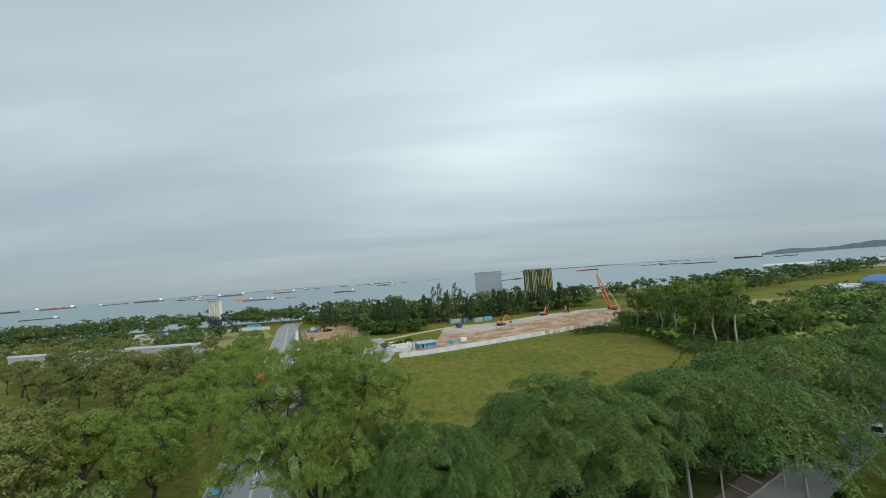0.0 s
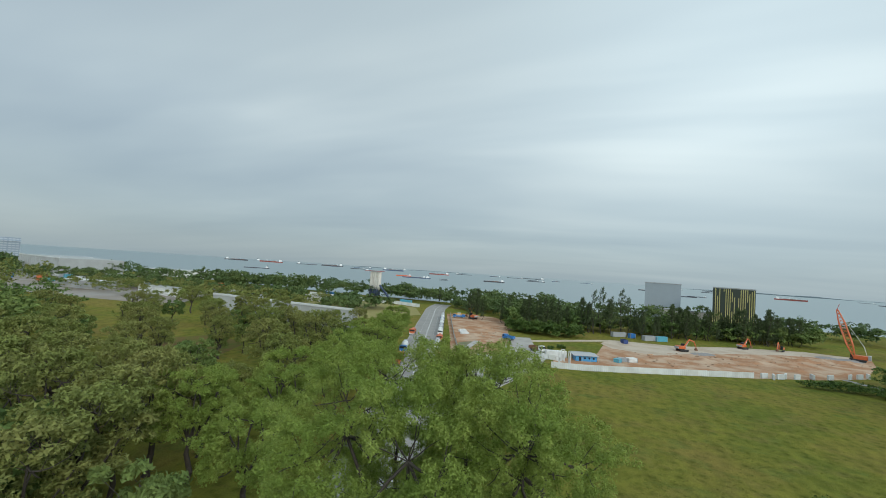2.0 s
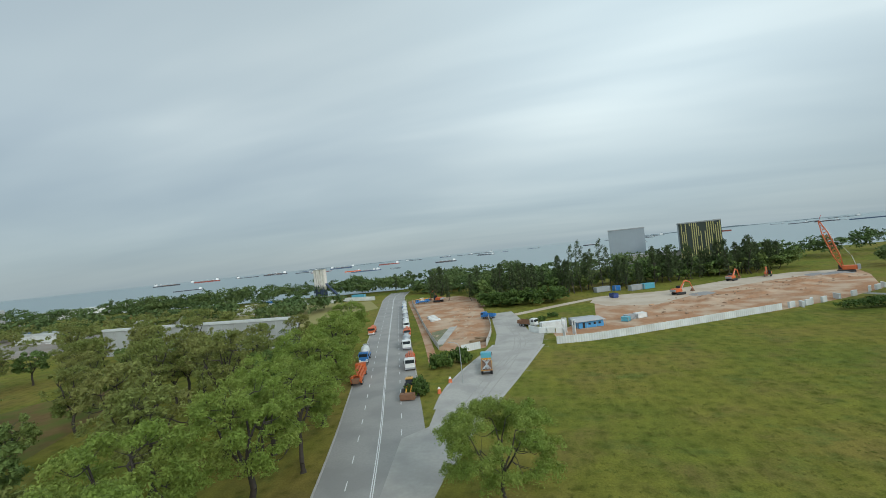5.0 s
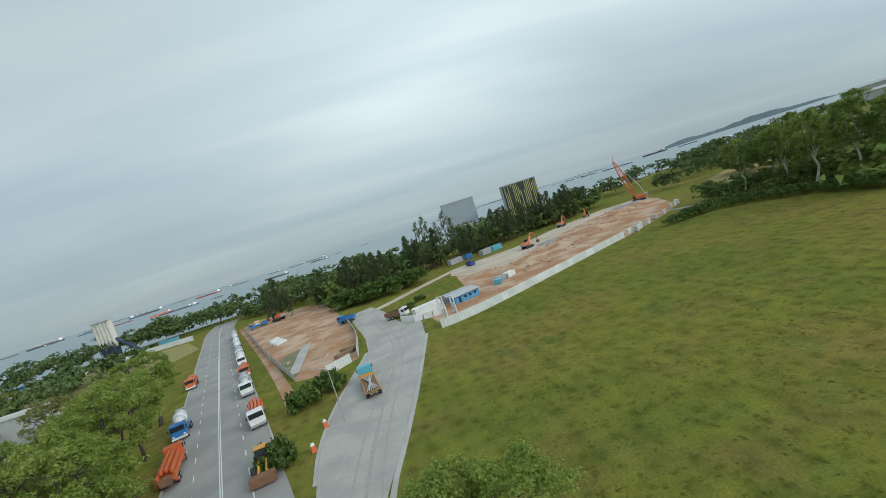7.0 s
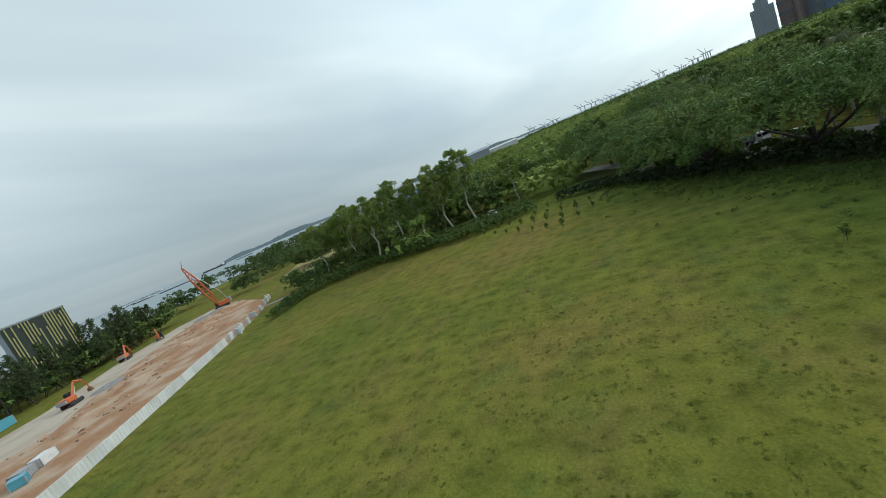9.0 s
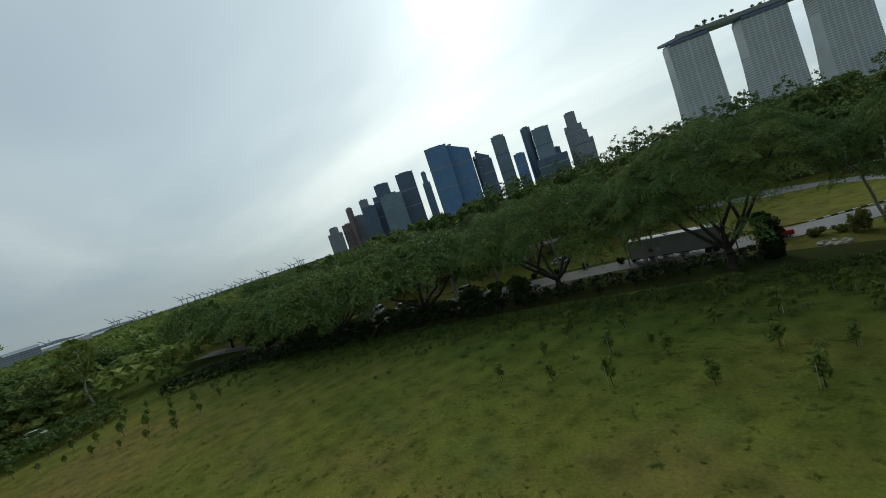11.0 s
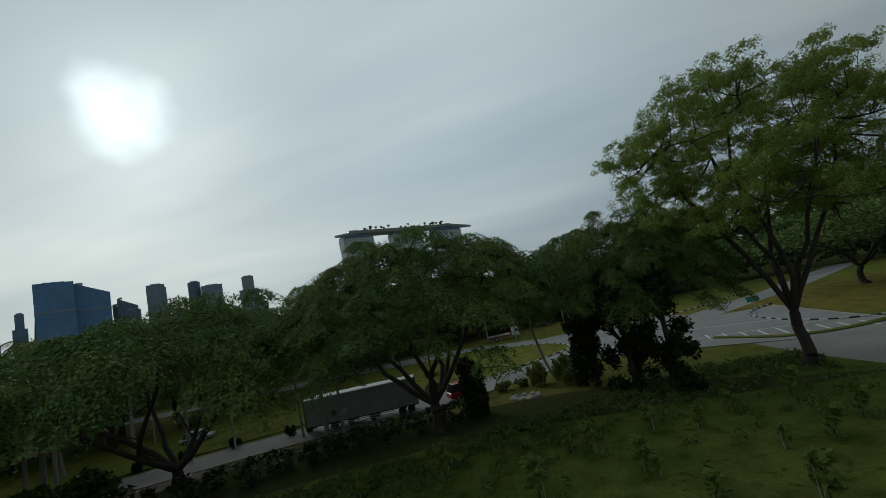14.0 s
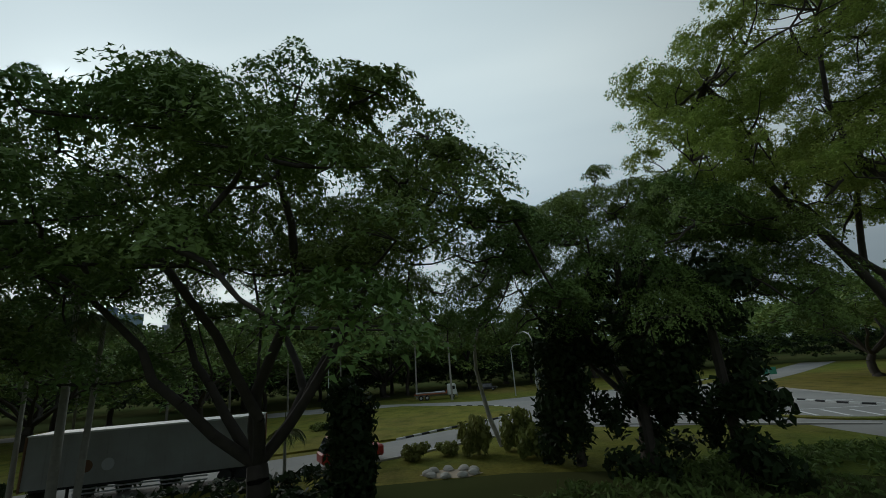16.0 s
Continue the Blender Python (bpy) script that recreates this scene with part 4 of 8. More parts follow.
# the darker shrub leaf colour stands in for deep shade on these trees
wood("woodland", scatter([(146.3, 1.9), (100, -4.2), (65.7, -9.7), (35.9, -17.5), (5.4, -31.9), (-30, -42.3), (-66.3, -36), (-88.9, -15.8)], 34, 230, 20, 6.5, 17), LEAF_SHRUB, "trees and undergrowth behind the boulevard lawn, leaves darkened for deep shade", 70, 0.55, seed=47, low=0.12, body=8)
wood("woodland", scatter([(489.8, -283.9), (230.9, -144.3), (65.5, -96), (-81.3, -95.1), (-200, -40)], 120, 240, 18, 9.0, 7), LEAF_WOOD, "dark green parkland trees behind the junction", 24, 1.9, seed=37, low=0.2, body=6)
wood("woodland", scatter([(-79.3, -17.7), (-110, 10), (-190, 60), (-300, 120), (-415.7, 239.5)], 80, 150, 16, 7.5, 8), LEAF_DULL, "olive-green park trees beyond the lawn", 24, 1.3, seed=38, low=0.3, body=4)
wood("woodland", scatter([(-130, 58), (-155, 92), (-200, 128), (-262, 168)], 62, 95, 14, 6.0, 28), LEAF_WOOD, "dense dark green park trees beside the lawn", 30, 0.9, seed=58, low=0.3, body=4)
wood("woodland", scatter([(-60, 30), (-84, 40), (-110, 48), (-140, 58)], 16, 46, 13, 5.5, 29), LEAF_WOOD, "dark green trees along the near edge of the lawn", 34, 0.7, seed=59, low=0.3, body=5)
wood("woodland", scatter([(-163, 334.3), (-317.2, 350.4), (-524, 315.7), (-900, 330)], 60, 170, 9, 6.5, 9), LEAF_COAST, "scattered dark green trees in the yards", 30, 1.4, seed=39, body=5)


wood("woodland", scatter([(146, 338), (200, 372), (270, 408), (340, 440)], -26, 70, 9, 5.0, 67), LEAF_COAST, "dark trees beside the pale track past the crane", 40, 0.8, seed=68, body=5)
wood("thicket", scatter([(108, 226), (105, 205), (109, 188), (114, 172), (121, 156)], 12, 60, 8.5, 3.8, 65), LEAF_WOOD, "dark thicket behind the pale-trunked trees", 70, 0.45, seed=66, low=0.15, body=5)
wood("thicket", scatter([(94.5, 243.3), (96.2, 231.6), (100.4, 219.6), (104, 208)], 14, 40, 6.5, 3.6, 21), LEAF_WOOD, "dense rounded thicket at the end of the worksite", 70, 0.45, seed=51, low=0.3, body=5)
wood("woodland", scatter([(-58, 330), (-84, 360), (-114, 372), (-138, 400)], -70, 130, 10.5, 6.0, 22), LEAF_COAST, "dense green woodland between the bare plot and the shore", 40, 1.1, seed=52, body=5)
wood("woodland", scatter([(-162.9, 426.8), (-222.7, 442.1), (-304.1, 420.7), (-460.1, 392.8)], -40, 130, 10.5, 7.5, 23), LEAF_COAST, "broad dark trees behind the silos", 35, 1.2, seed=53, body=5)
wood("woodland", scatter([(1260, -172.3), (810.1, -84.3), (470.5, -21.1), (218.3, 35.9)], 300, 330, 9.5, 13.0, 24), LEAF_PARK, "rolling dark green canopy of far parkland", 25, 2.2, seed=54, low=0.4, body=5)
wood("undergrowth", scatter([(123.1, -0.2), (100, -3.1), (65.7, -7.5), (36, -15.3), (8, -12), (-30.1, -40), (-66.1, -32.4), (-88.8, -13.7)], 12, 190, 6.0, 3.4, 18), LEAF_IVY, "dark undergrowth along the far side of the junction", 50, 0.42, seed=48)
wood("woodland", scatter([(-185, 236), (-260, 226), (-330, 236), (-440, 226)], -70, 110, 9, 5.0, 63), LEAF_DULL, "olive-green trees scattered through the yards", 36, 0.8, seed=64, low=0.3, body=4)
wood("undergrowth", scatter([(46, 77.5), (62, 89), (80, 100), (100, 109), (128, 117)], -7, 80, 2.6, 2.0, 61), LEAF_SHRUB, "dark bushy undergrowth at the foot of the boulevard trees", 60, 0.42, seed=62, low=0.15, body=4)
wood("woodland", scatter([(2011, -299.5), (1512, -500.2), (1083, -676.1), (656, -648.4), (238, -589), (-125.6, -494.6)], -380, 420, 11, 24, 19), LEAF_WOOD, "distant dark green canopy below the downtown towers", 20, 5.5, seed=49, body=5)
wood("woodland", scatter([(2310, 472.8), (1509, 330.5), (907.8, 187.3)], 500, 330, 8, 24, 20), LEAF_WOOD, "distant dark green woods toward the port", 20, 5.5, seed=50, body=5)


def bushes(name, spots, leaf_mat, label, seed, per=60, size=0.35, group=""):
    """Low rounded bushes, each a thing of its own."""
    rng = np.random.default_rng(seed)
    k = 10
    a, r = rng.uniform(0, 2 * np.pi, k), np.sqrt(rng.uniform(0, 1, k)) * 0.75
    C = np.stack([r * np.cos(a), r * np.sin(a), rng.uniform(0.3, 0.75, k)], 1)
    v, q = leaves(C, np.tile([0.42, 0.42, 0.32], (k, 1)), per, size, rng, 0.4, 1.5)
    me = mesh_np(name, v, q, material=leaf_mat)
    for x, y, s, h in spots:
        ob = new(name, me)
        ob.matrix_world = pose(x, y, 0, 0, 0, rng.uniform(0, 360)) @ Matrix.Diagonal((s, s, h, 1))
        tagged(ob, label, "bush", group)


bushes("bush", [(-53.1, 174.2, 3.2, 4.2), (-49.2, 180.7, 2.8, 4.0), (-47.1, 178.5, 2.2, 3.2), (-54.4, 156, 2.6, 3.6), (-52.4, 153.9, 2.0, 3.0), (-30.9, 230.7, 2.2, 2.2), (-26.8, 234.6, 2.0, 2.0), (-22.7, 242.5, 2.2, 2.0)], LEAF_SHRUB, "bushy green shrub on the grass verge", 41, 70, 0.16)

# ---- palms ----


def palm(name, seed, h, r, fronds, flen, label, group=""):
    """A palm: a ringed grey trunk and arching feathered fronds."""
    rng = np.random.default_rng(seed)
    ob = new(name)
    tp = np.array([0.2, 0.1, h])
    segs = [(tp * k / 6, tp * (k + 1) / 6, r * (1.25 - 0.08 * k), r * (1.25 - 0.08 * (k + 1))) for k in range(6)]
    v, q = tube_arrays(segs, 8)
    child("trunk", mesh_np("trunk", v, q, material=BARK_PALM, smooth=True), ob)
    segs = [(np.array([0.2, 0.1, h]), np.array([0.2, 0.1, h + flen * 0.28]), r * 0.75, r * 0.35)]
    v, q = tube_arrays(segs, 8)
    child("crownshaft", mesh_np("crownshaft", v, q, material=LEAF_PALM, smooth=True), ob, "smooth green crownshaft")
    top = np.array([0.2, 0.1, h + flen * 0.22])
    for i in range(fronds):
        a = 2 * np.pi * i / fronds + rng.uniform(-0.2, 0.2)
        rise = rng.uniform(-0.1, 1.3)
        out = np.array([math.cos(a), math.sin(a), 0])
        side = np.array([-math.sin(a), math.cos(a), 0])
        V, Q = [], []
        n = 9
        pts = []
        for k in range(n + 1):
            s = k / n
            pts.append(top + out * flen * s * (1.0 - 0.22 * s) + np.array([0, 0, flen * (rise * 0.75 * s - (0.5 + 0.5 * rise) * s * s)]))
        for k in range(n):
            w = flen * 0.17 * math.sin(math.pi * (k + 0.7) / (n + 0.7)) + 0.05
            for sg in (1, -1):
                for j in (0.15, 0.6):
                    b = pts[k] * (1 - j) + pts[k + 1] * j
                    d = pts[k + 1] - pts[k]
                    tip = b + side * sg * w * 1.15 + d * 1.1 + np.array([0, 0, -w * 0.75])
                    e = d * 0.34
                    m = len(V)
                    V += [b, b + e, tip + e * 0.25, tip]
                    Q.append((m, m + 1, m + 2, m + 3))
        sv, sq = tube_arrays([(pts[k], pts[k + 1], 0.05, 0.04) for k in range(n)], 4)
        Q += [tuple(len(V) + i for i in f) for f in sq]
        V = np.concatenate([np.array(V), sv])
        child("frond", mesh_np("frond", V, Q, material=LEAF_PALM), ob)
    v, q = tube_arrays([(top, top + np.array([0.1, 0.05, flen * 0.75]), 0.09, 0.02)], 5)
    child("spear_leaf", mesh_np("spear_leaf", v, q, material=LEAF_PALM), ob)
    return tagged(ob, label, "palm tree", group)


royal = palm("palm_tree", 51, 13.0, 0.2, 13, 3.6, "tall royal palm with a smooth pale grey trunk", "royal palms along the boulevard")
plant(royal, [(47.4, 64, 0.95), (57.8, 73.7, 0.95), (27.8, 63, 0.78), (71, 89.1, 0.85), (88, 101.4, 0.85), (34.1, 61.1, 0.66), (65, 56.3, 1.15), (69.6, 71.2, 1.1), (63.7, 54.1, 0.6), (65.1, 66.2, 1.0), (43, 6.5, 0.8), (52.1, 10.5, 0.85), (34.9, 0.2, 0.8), (61.1, 14.4, 0.85), (30.4, 62, 1.05), (54.5, 74.2, 1.2), (67.6, 76.6, 1.15), (78, 75.6, 1.2), (88, 62, 1.05), (101, 66, 1.0), (118, 74, 1.05), (96, 58, 0.95), (130, 82, 1.0), (146, 84, 1.1), (84, 48, 1.1), (162, 98, 1.0), (19.8, -1.4, 0.8), (12, 6, 0.85), (79.3, 13.7, 0.9), (-114.3, 203.3, 0.6), (-122.5, 206.9, 0.55), (-130.5, 208.2, 0.6)], 7)
short = palm("palm_tree", 53, 3.0, 0.12, 12, 1.9, "small bushy palm on the road verge", "small palms")
plant(short, [(17.9, 59.1, 0.85), (67.7, 63.6, 1.6), (76.4, 79.4, 1.7)], 8)

# ---- street lamps, poles and signs ----
STEEL = mat("galvanised_steel", (0.48, 0.49, 0.49), 0.5, 0.6, var=0.1, scale=4.0)
DARK = mat("dark_rubber", (0.03, 0.03, 0.03), 0.85, var=0.2)
GLASS = mat("tinted_glass", (0.025, 0.03, 0.035), 0.08, var=0.1, spec=0.8)


def street_lamp(x, y, h, turn):
    ob = new("street_lamp")
    bm = bmesh.new()
    rod(bm, (0, 0, 0), (0, 0, h), 0.11, 0.07)
    part("pole", bm, STEEL, ob)
    bm = bmesh.new()
    pts = [(0, 0, h), (0.5, 0, h + 0.55), (1.3, 0, h + 0.8), (2.2, 0, h + 0.85)]
    for a, b in zip(pts[:-1], pts[1:]):
        rod(bm, a, b, 0.05)
    part("arm", bm, STEEL, ob)
    bm = bmesh.new()
    box(bm, (2.1, -0.16, h + 0.76), (2.95, 0.16, h + 0.9), 0.04)
    part("lamp_head", bm, STEEL, ob)
    ob.matrix_world = pose(x, y, 0, 0, 0, turn)
    tagged(ob, "galvanised steel street lamp with a curved arm", "street lamp", "street lamps")


for x, y, h, a in ((42.9, 61.9, 8.5, -40), (77.7, 93.6, 9.0, -40), (59.9, 80.4, 9.0, -40), (-44.7, 161.5, 8.5, 160), (0.9, 48.4, 8.0, -70), (-95, 273.4, 8.5, 170), (31.6, 15.8, 8.0, 90), (65.5, 25, 8.5, 90), (0.5, 6.4, 8.0, 120), (118.8, 170.8, 8, 150), (99.4, 230.9, 8, 150)):
    street_lamp(x, y, h, a)


def leaning_palm_pole(x, y):
    rng = np.random.default_rng(3)
    segs, _ = bend(np.zeros(3), np.array([0.9, 0.3, 9.5]), 0.2, 0.14, rng, 0, 5)
    v, q = tube_arrays(segs, 8)
    ob = new("tree_trunk", mesh_np("tree_trunk", v, q, material=BARK_PALM, smooth=True))
    ob.matrix_world = pose(x, y, 0)
    tagged(ob, "slim bare grey trunk reaching into the canopy", "tree trunk")


leaning_palm_pole(4.4, 50.5)


def board_sign(x, y, turn, material, label):
    ob = new("road_sign")
    for s in (-0.4, 0.4):
        bm = bmesh.new()
        rod(bm, (s, 0, 0), (s, 0, 1.3), 0.04)
        part("post", bm, STEEL, ob)
    bm = bmesh.new()
    box(bm, (-0.65, -0.03, 1.1), (0.65, 0.03, 2.7), 0.02)
    part("board", bm, material, ob)
    bm = bmesh.new()
    for z, w in ((2.3, 0.4), (2.05, 0.45), (1.75, 0.3)):
        box(bm, (-w, 0.032, z - 0.05), (w, 0.04, z + 0.05))
    part("lettering", bm, DARK, ob, "plain dark bars of writing")
    ob.matrix_world = pose(x, y, 0, 0, 0, turn)
    tagged(ob, label, "sign")


board_sign(-25.7, 66.7, 10, mat("orange_sign", (0.75, 0.17, 0.03), 0.5, var=0.06), "orange temporary roadworks sign on two posts")


def road_sign_green(x, y, turn):
    ob = new("road_sign")
    bm = bmesh.new()
    rod(bm, (0, 0, 0), (0, 0, 3.4), 0.06)
    part("post", bm, STEEL, ob)
    bm = bmesh.new()
    box(bm, (-0.9, -0.03, 2.6), (0.9, 0.03, 3.4), 0.05)
    part("board", bm, mat("green_sign", (0.05, 0.28, 0.18), 0.5), ob)
    ob.matrix_world = pose(x, y, 0, 0, 0, turn)
    tagged(ob, "small green direction sign on a steel post", "sign")


road_sign_green(-27.2, 32.4, 5)

# ---- vehicles ----
VEH = {
    "orange": mat("orange_paint", (0.62, 0.13, 0.035), 0.45, var=0.12, scale=2.0, color2=(0.40, 0.12, 0.05), scale2=0.8, mix2=0.4),
    "red": mat("red_paint", (0.42, 0.025, 0.02), 0.35, var=0.1, scale=2.0),
    "blue": mat("blue_paint", (0.03, 0.16, 0.42), 0.4, var=0.1, scale=2.0),
    "teal": mat("teal_paint", (0.10, 0.36, 0.46), 0.4, var=0.1, scale=2.0),
    "white": mat("white_paint", (0.72, 0.73, 0.72), 0.4, var=0.06, scale=2.0, color2=(0.55, 0.53, 0.5), scale2=0.7, mix2=0.4),
    "yellow": mat("yellow_paint", (0.62, 0.30, 0.03), 0.45, var=0.15, scale=2.0, color2=(0.35, 0.2, 0.06), scale2=0.8, mix2=0.5),
    "grey": mat("grey_paint", (0.33, 0.34, 0.35), 0.5, var=0.1, scale=2.0),
    "silver": mat("silver_paint", (0.5, 0.51, 0.52), 0.3, 0.3, var=0.06),
    "black": mat("black_paint", (0.02, 0.02, 0.022), 0.3, var=0.1),
    "rust": mat("rusty_steel", (0.23, 0.12, 0.07), 0.8, 0.2, var=0.3, scale=1.5),
}
LAMP_GLASS = mat("lamp_glass", (0.8, 0.8, 0.75), 0.2, var=0.02)


def wheel(parent, x, y, r, w):
    bm = bmesh.new()
    rod(bm, (x - w / 2, y, r), (x + w / 2, y, r), r, sides=18)
    bmesh.ops.bevel(bm, geom=[e for e in bm.edges if len(e.link_faces) == 2 and max(len(f.verts) for f in e.link_faces) > 4], offset=w * 0.12, segments=1, affect="EDGES")
    ty = part("wheel", bm, DARK, parent)
    bm = bmesh.new()
    rod(bm, (x - w / 2 - 0.01, y, r), (x + w / 2 + 0.01, y, r), r * 0.5, sides=12)
    part("rim", bm, STEEL, ty)


def lorry(kind, cab, body, x, y, turn, length=8.6, scale=1.0, label="", group=""):
    """A heavy lorry that faces +y: chassis, cab with glass and lamps, wheels, and a body of its kind."""
    ob = new({"mixer": "concrete_mixer_truck", "pump": "concrete_pump_truck", "dump": "tipper_truck", "flat": "flatbed_truck", "crane": "lorry_crane"}[kind])
    W, F = 1.25, length / 2
    C, B = VEH[cab], VEH[body]
    bm = bmesh.new()
    for s in (-0.45, 0.45):
        box(bm, (s - 0.1, -F, 0.75), (s + 0.1, F - 0.2, 1.05))
    for k in range(5):
        yy = -F + 0.3 + k * (length - 2.5) / 4
        box(bm, (-0.5, yy - 0.08, 0.8), (0.5, yy + 0.08, 1.0))
    part("chassis", bm, VEH["grey"], ob)
    bm = bmesh.new()
    v = box(bm, (-W, F - 2.0, 0.8), (W, F, 2.9))
    for p in v:
        if p.co.z > 2 and p.co.y > F - 0.5:
            p.co.y -= 0.25
    bmesh.ops.bevel(bm, geom=bm.edges[:], offset=0.1, segments=2, affect="EDGES")
    c = part("cab", bm, C, ob)
    bm = bmesh.new()
    v = box(bm, (-W + 0.15, F - 0.22, 1.85), (W - 0.15, F - 0.06, 2.65))
    for p in v:
        if p.co.z > 2.3:
            p.co.y -= 0.13
    part("windscreen", bm, GLASS, c)
    for s in (-1, 1):
        bm = bmesh.new()
        box(bm, (s * W - 0.02, F - 1.3, 1.85), (s * W + 0.02, F - 0.45, 2.55))
        part("side_window", bm, GLASS, c)
        bm = bmesh.new()
        box(bm, (s * 0.9 - 0.2, F - 0.02, 1.0), (s * 0.9 + 0.2, F + 0.03, 1.2), 0.02)
        part("headlight", bm, LAMP_GLASS, c)
        bm = bmesh.new()
        box(bm, (s * (W + 0.18) - 0.08, F - 0.25, 1.9), (s * (W + 0.18) + 0.08, F - 0.15, 2.5), 0.02)
        part("mirror", bm, DARK, c)
    bm = bmesh.new()
    box(bm, (-W, F - 0.1, 0.45), (W, F + 0.08, 0.85), 0.05)
    part("bumper", bm, VEH["white"] if cab != "white" else VEH["grey"], ob)
    for yy in (F - 1.1, -F + 2.6, -F + 1.3):
        for s in (-1, 1):
            wheel(ob, s * (W - 0.2), yy, 0.52, 0.4)
    if kind == "mixer":
        bm = bmesh.new()
        prof = [(-F + 0.2, 0.55), (-F + 0.9, 0.85), (-F + 2.6, 1.22), (-F + 4.4, 1.15), (-F + 5.7, 0.55)]
        for (y0, r0), (y1, r1) in zip(prof[:-1], prof[1:]):
            rod(bm, (0, y0, 2.75 - 0.18 * (y0 + F) / 2.0 + 0.15), (0, y1, 2.75 - 0.18 * (y1 + F) / 2.0 + 0.15), r0, r1, 18)
        part("drum", bm, B, ob, smooth=True)
        bm = bmesh.new()
        box(bm, (-0.6, -F - 0.1, 2.9), (0.6, -F + 0.8, 3.7), 0.0, (1.4, 1.2))
        part("hopper", bm, VEH["grey"], ob)
        bm = bmesh.new()
        box(bm, (-0.25, -F - 0.9, 1.5), (0.25, -F + 0.1, 1.7))
        part("chute", bm, VEH["grey"], ob)
        for s in (-1, 1):
            bm = bmesh.new()
            box(bm, (s * 1.05 - 0.15, -F + 0.4, 1.05), (s * 1.05 + 0.15, -F + 5.6, 1.3), 0.03)
            part("mudguard", bm, C, ob)
    elif kind == "pump":
        bm = bmesh.new()
        box(bm, (-W, -F, 1.05), (W, F - 2.2, 1.6), 0.05)
        part("deck", bm, B, ob)
        for k, (xx, zz) in enumerate(((-0.75, 2.1), (-0.25, 2.5), (0.3, 2.5), (0.8, 2.1))):
            bm = bmesh.new()
            box(bm, (xx - 0.19, -F - 0.3 + 0.3 * k, zz - 0.25), (xx + 0.19, F - 0.8 - 0.3 * k, zz + 0.25), 0.05)
            part("boom_section", bm, B, ob)
        for s in (-1, 1):
            for yy in (-F + 0.6, F - 2.6):
                bm = bmesh.new()
                box(bm, (s * 1.1 - 0.18, yy - 0.2, 0.6), (s * 1.1 + 0.18, yy + 0.2, 2.0), 0.03)
                part("outrigger", bm, B, ob)
        bm = bmesh.new()
        box(bm, (-0.7, -F - 0.6, 0.8), (0.7, -F + 0.1, 1.9), 0.05, (1.25, 1.2))
        part("hopper", bm, VEH["rust"], ob)
    elif kind in ("dump", "flat"):
        bm = bmesh.new()
        h = 2.2 if kind == "dump" else 1.25
        box(bm, (-W, -F, 1.05), (W, F - 2.2, 1.2))
        part("bed_floor", bm, VEH["rust"] if kind == "flat" else B, ob)
        for lo, hi in (((-W, -F, 1.2), (-W + 0.1, F - 2.2, h)), ((W - 0.1, -F, 1.2), (W, F - 2.2, h)), ((-W + 0.1, F - 2.3, 1.2), (W - 0.1, F - 2.2, h + 0.5)), ((-W + 0.1, -F, 1.2), (W - 0.1, -F + 0.1, h))):
            bm = bmesh.new()
            box(bm, lo, hi)
            part("bed_side", bm, B, ob)
        if kind == "flat":
            for k in range(6):
                bm = bmesh.new()
                rod(bm, (-0.9 + 0.36 * k, -F + 0.3, 1.35 + 0.1 * (k % 2)), (0.9 - 0.36 * k, F - 2.6, 1.4 + 0.1 * (k % 2)), 0.09, sides=6)
                part("steel_bar", bm, VEH["silver"], ob, "pale steel bar")
    elif kind == "crane":
        bm = bmesh.new()
        box(bm, (-W, -F, 1.05), (W, F - 2.2, 1.7), 0.05)
        part("deck", bm, B, ob)
        bm = bmesh.new()
        box(bm, (-0.8, -F + 0.3, 1.7), (0.8, -F + 2.5, 2.7), 0.1)
        part("turret", bm, B, ob)
        bm = bmesh.new()
        box(bm, (-0.3, -F + 0.6, 2.6), (0.3, F - 0.2, 3.2), 0.06)
        part("boom", bm, VEH["yellow"], ob)
    ob.matrix_world = pose(x, y, 0.03, 0, 0, turn) @ Matrix.Diagonal((scale, scale, scale, 1))
    return tagged(ob, label, "truck", group)


RD = 17.5
G1 = "construction trucks parked along the road"
lorry("pump", "orange", "orange", -72.8, 166.4, RD, 10.5, 1.1, "orange concrete pump truck with folded boom on the road", G1)
lorry("mixer", "blue", "white", -79.9, 186.2, RD + 180, 8.6, 1.1, "concrete mixer truck with blue cab and white drum", G1)
lorry("pump", "orange", "orange", -96.1, 229.8, RD + 180, 9.0, 1.05, "small orange concrete pump truck at the kerb", G1)
lorry("pump", "white", "orange", -62.6, 177.8, RD + 180, 10.0, 1.1, "concrete pump truck with orange boom and white cab", G1)
lorry("mixer", "white", "silver", -71.2, 200.7, RD + 180, 8.6, 1.1, "concrete mixer truck with grey drum and white cab", G1)
lorry("pump", "orange", "orange", -77.8, 221.1, RD + 180, 9.5, 1.05, "orange concrete pump truck parked in a queue", G1)
for k, (cabc, drum) in enumerate((("white", "white"), ("white", "silver"), ("grey", "white"), ("white", "white"), ("blue", "white"), ("white", "silver"))):
    yy = 238 + 14.0 * k
    lorry("mixer", cabc, drum, -77.8 - (yy - 221) * 0.352, yy, RD + 181, 8.6, 1.05, f"concrete mixer truck with {cabc} cab waiting in a queue", G1)
lorry("flat", "teal", "yellow", -40.5, 172.1, 8, 10.5, 1.1, "long flatbed truck with light blue cab and steel load")
lorry("dump", "white", "rust", -31.9, 225.5, -125, 7.5, 1.05, "small tipper truck with white cab at the site gate")
lorry("dump", "blue", "blue", -49.6, 248.7, 70, 6.5, 1.0, "small blue tipper truck on the bare plot")
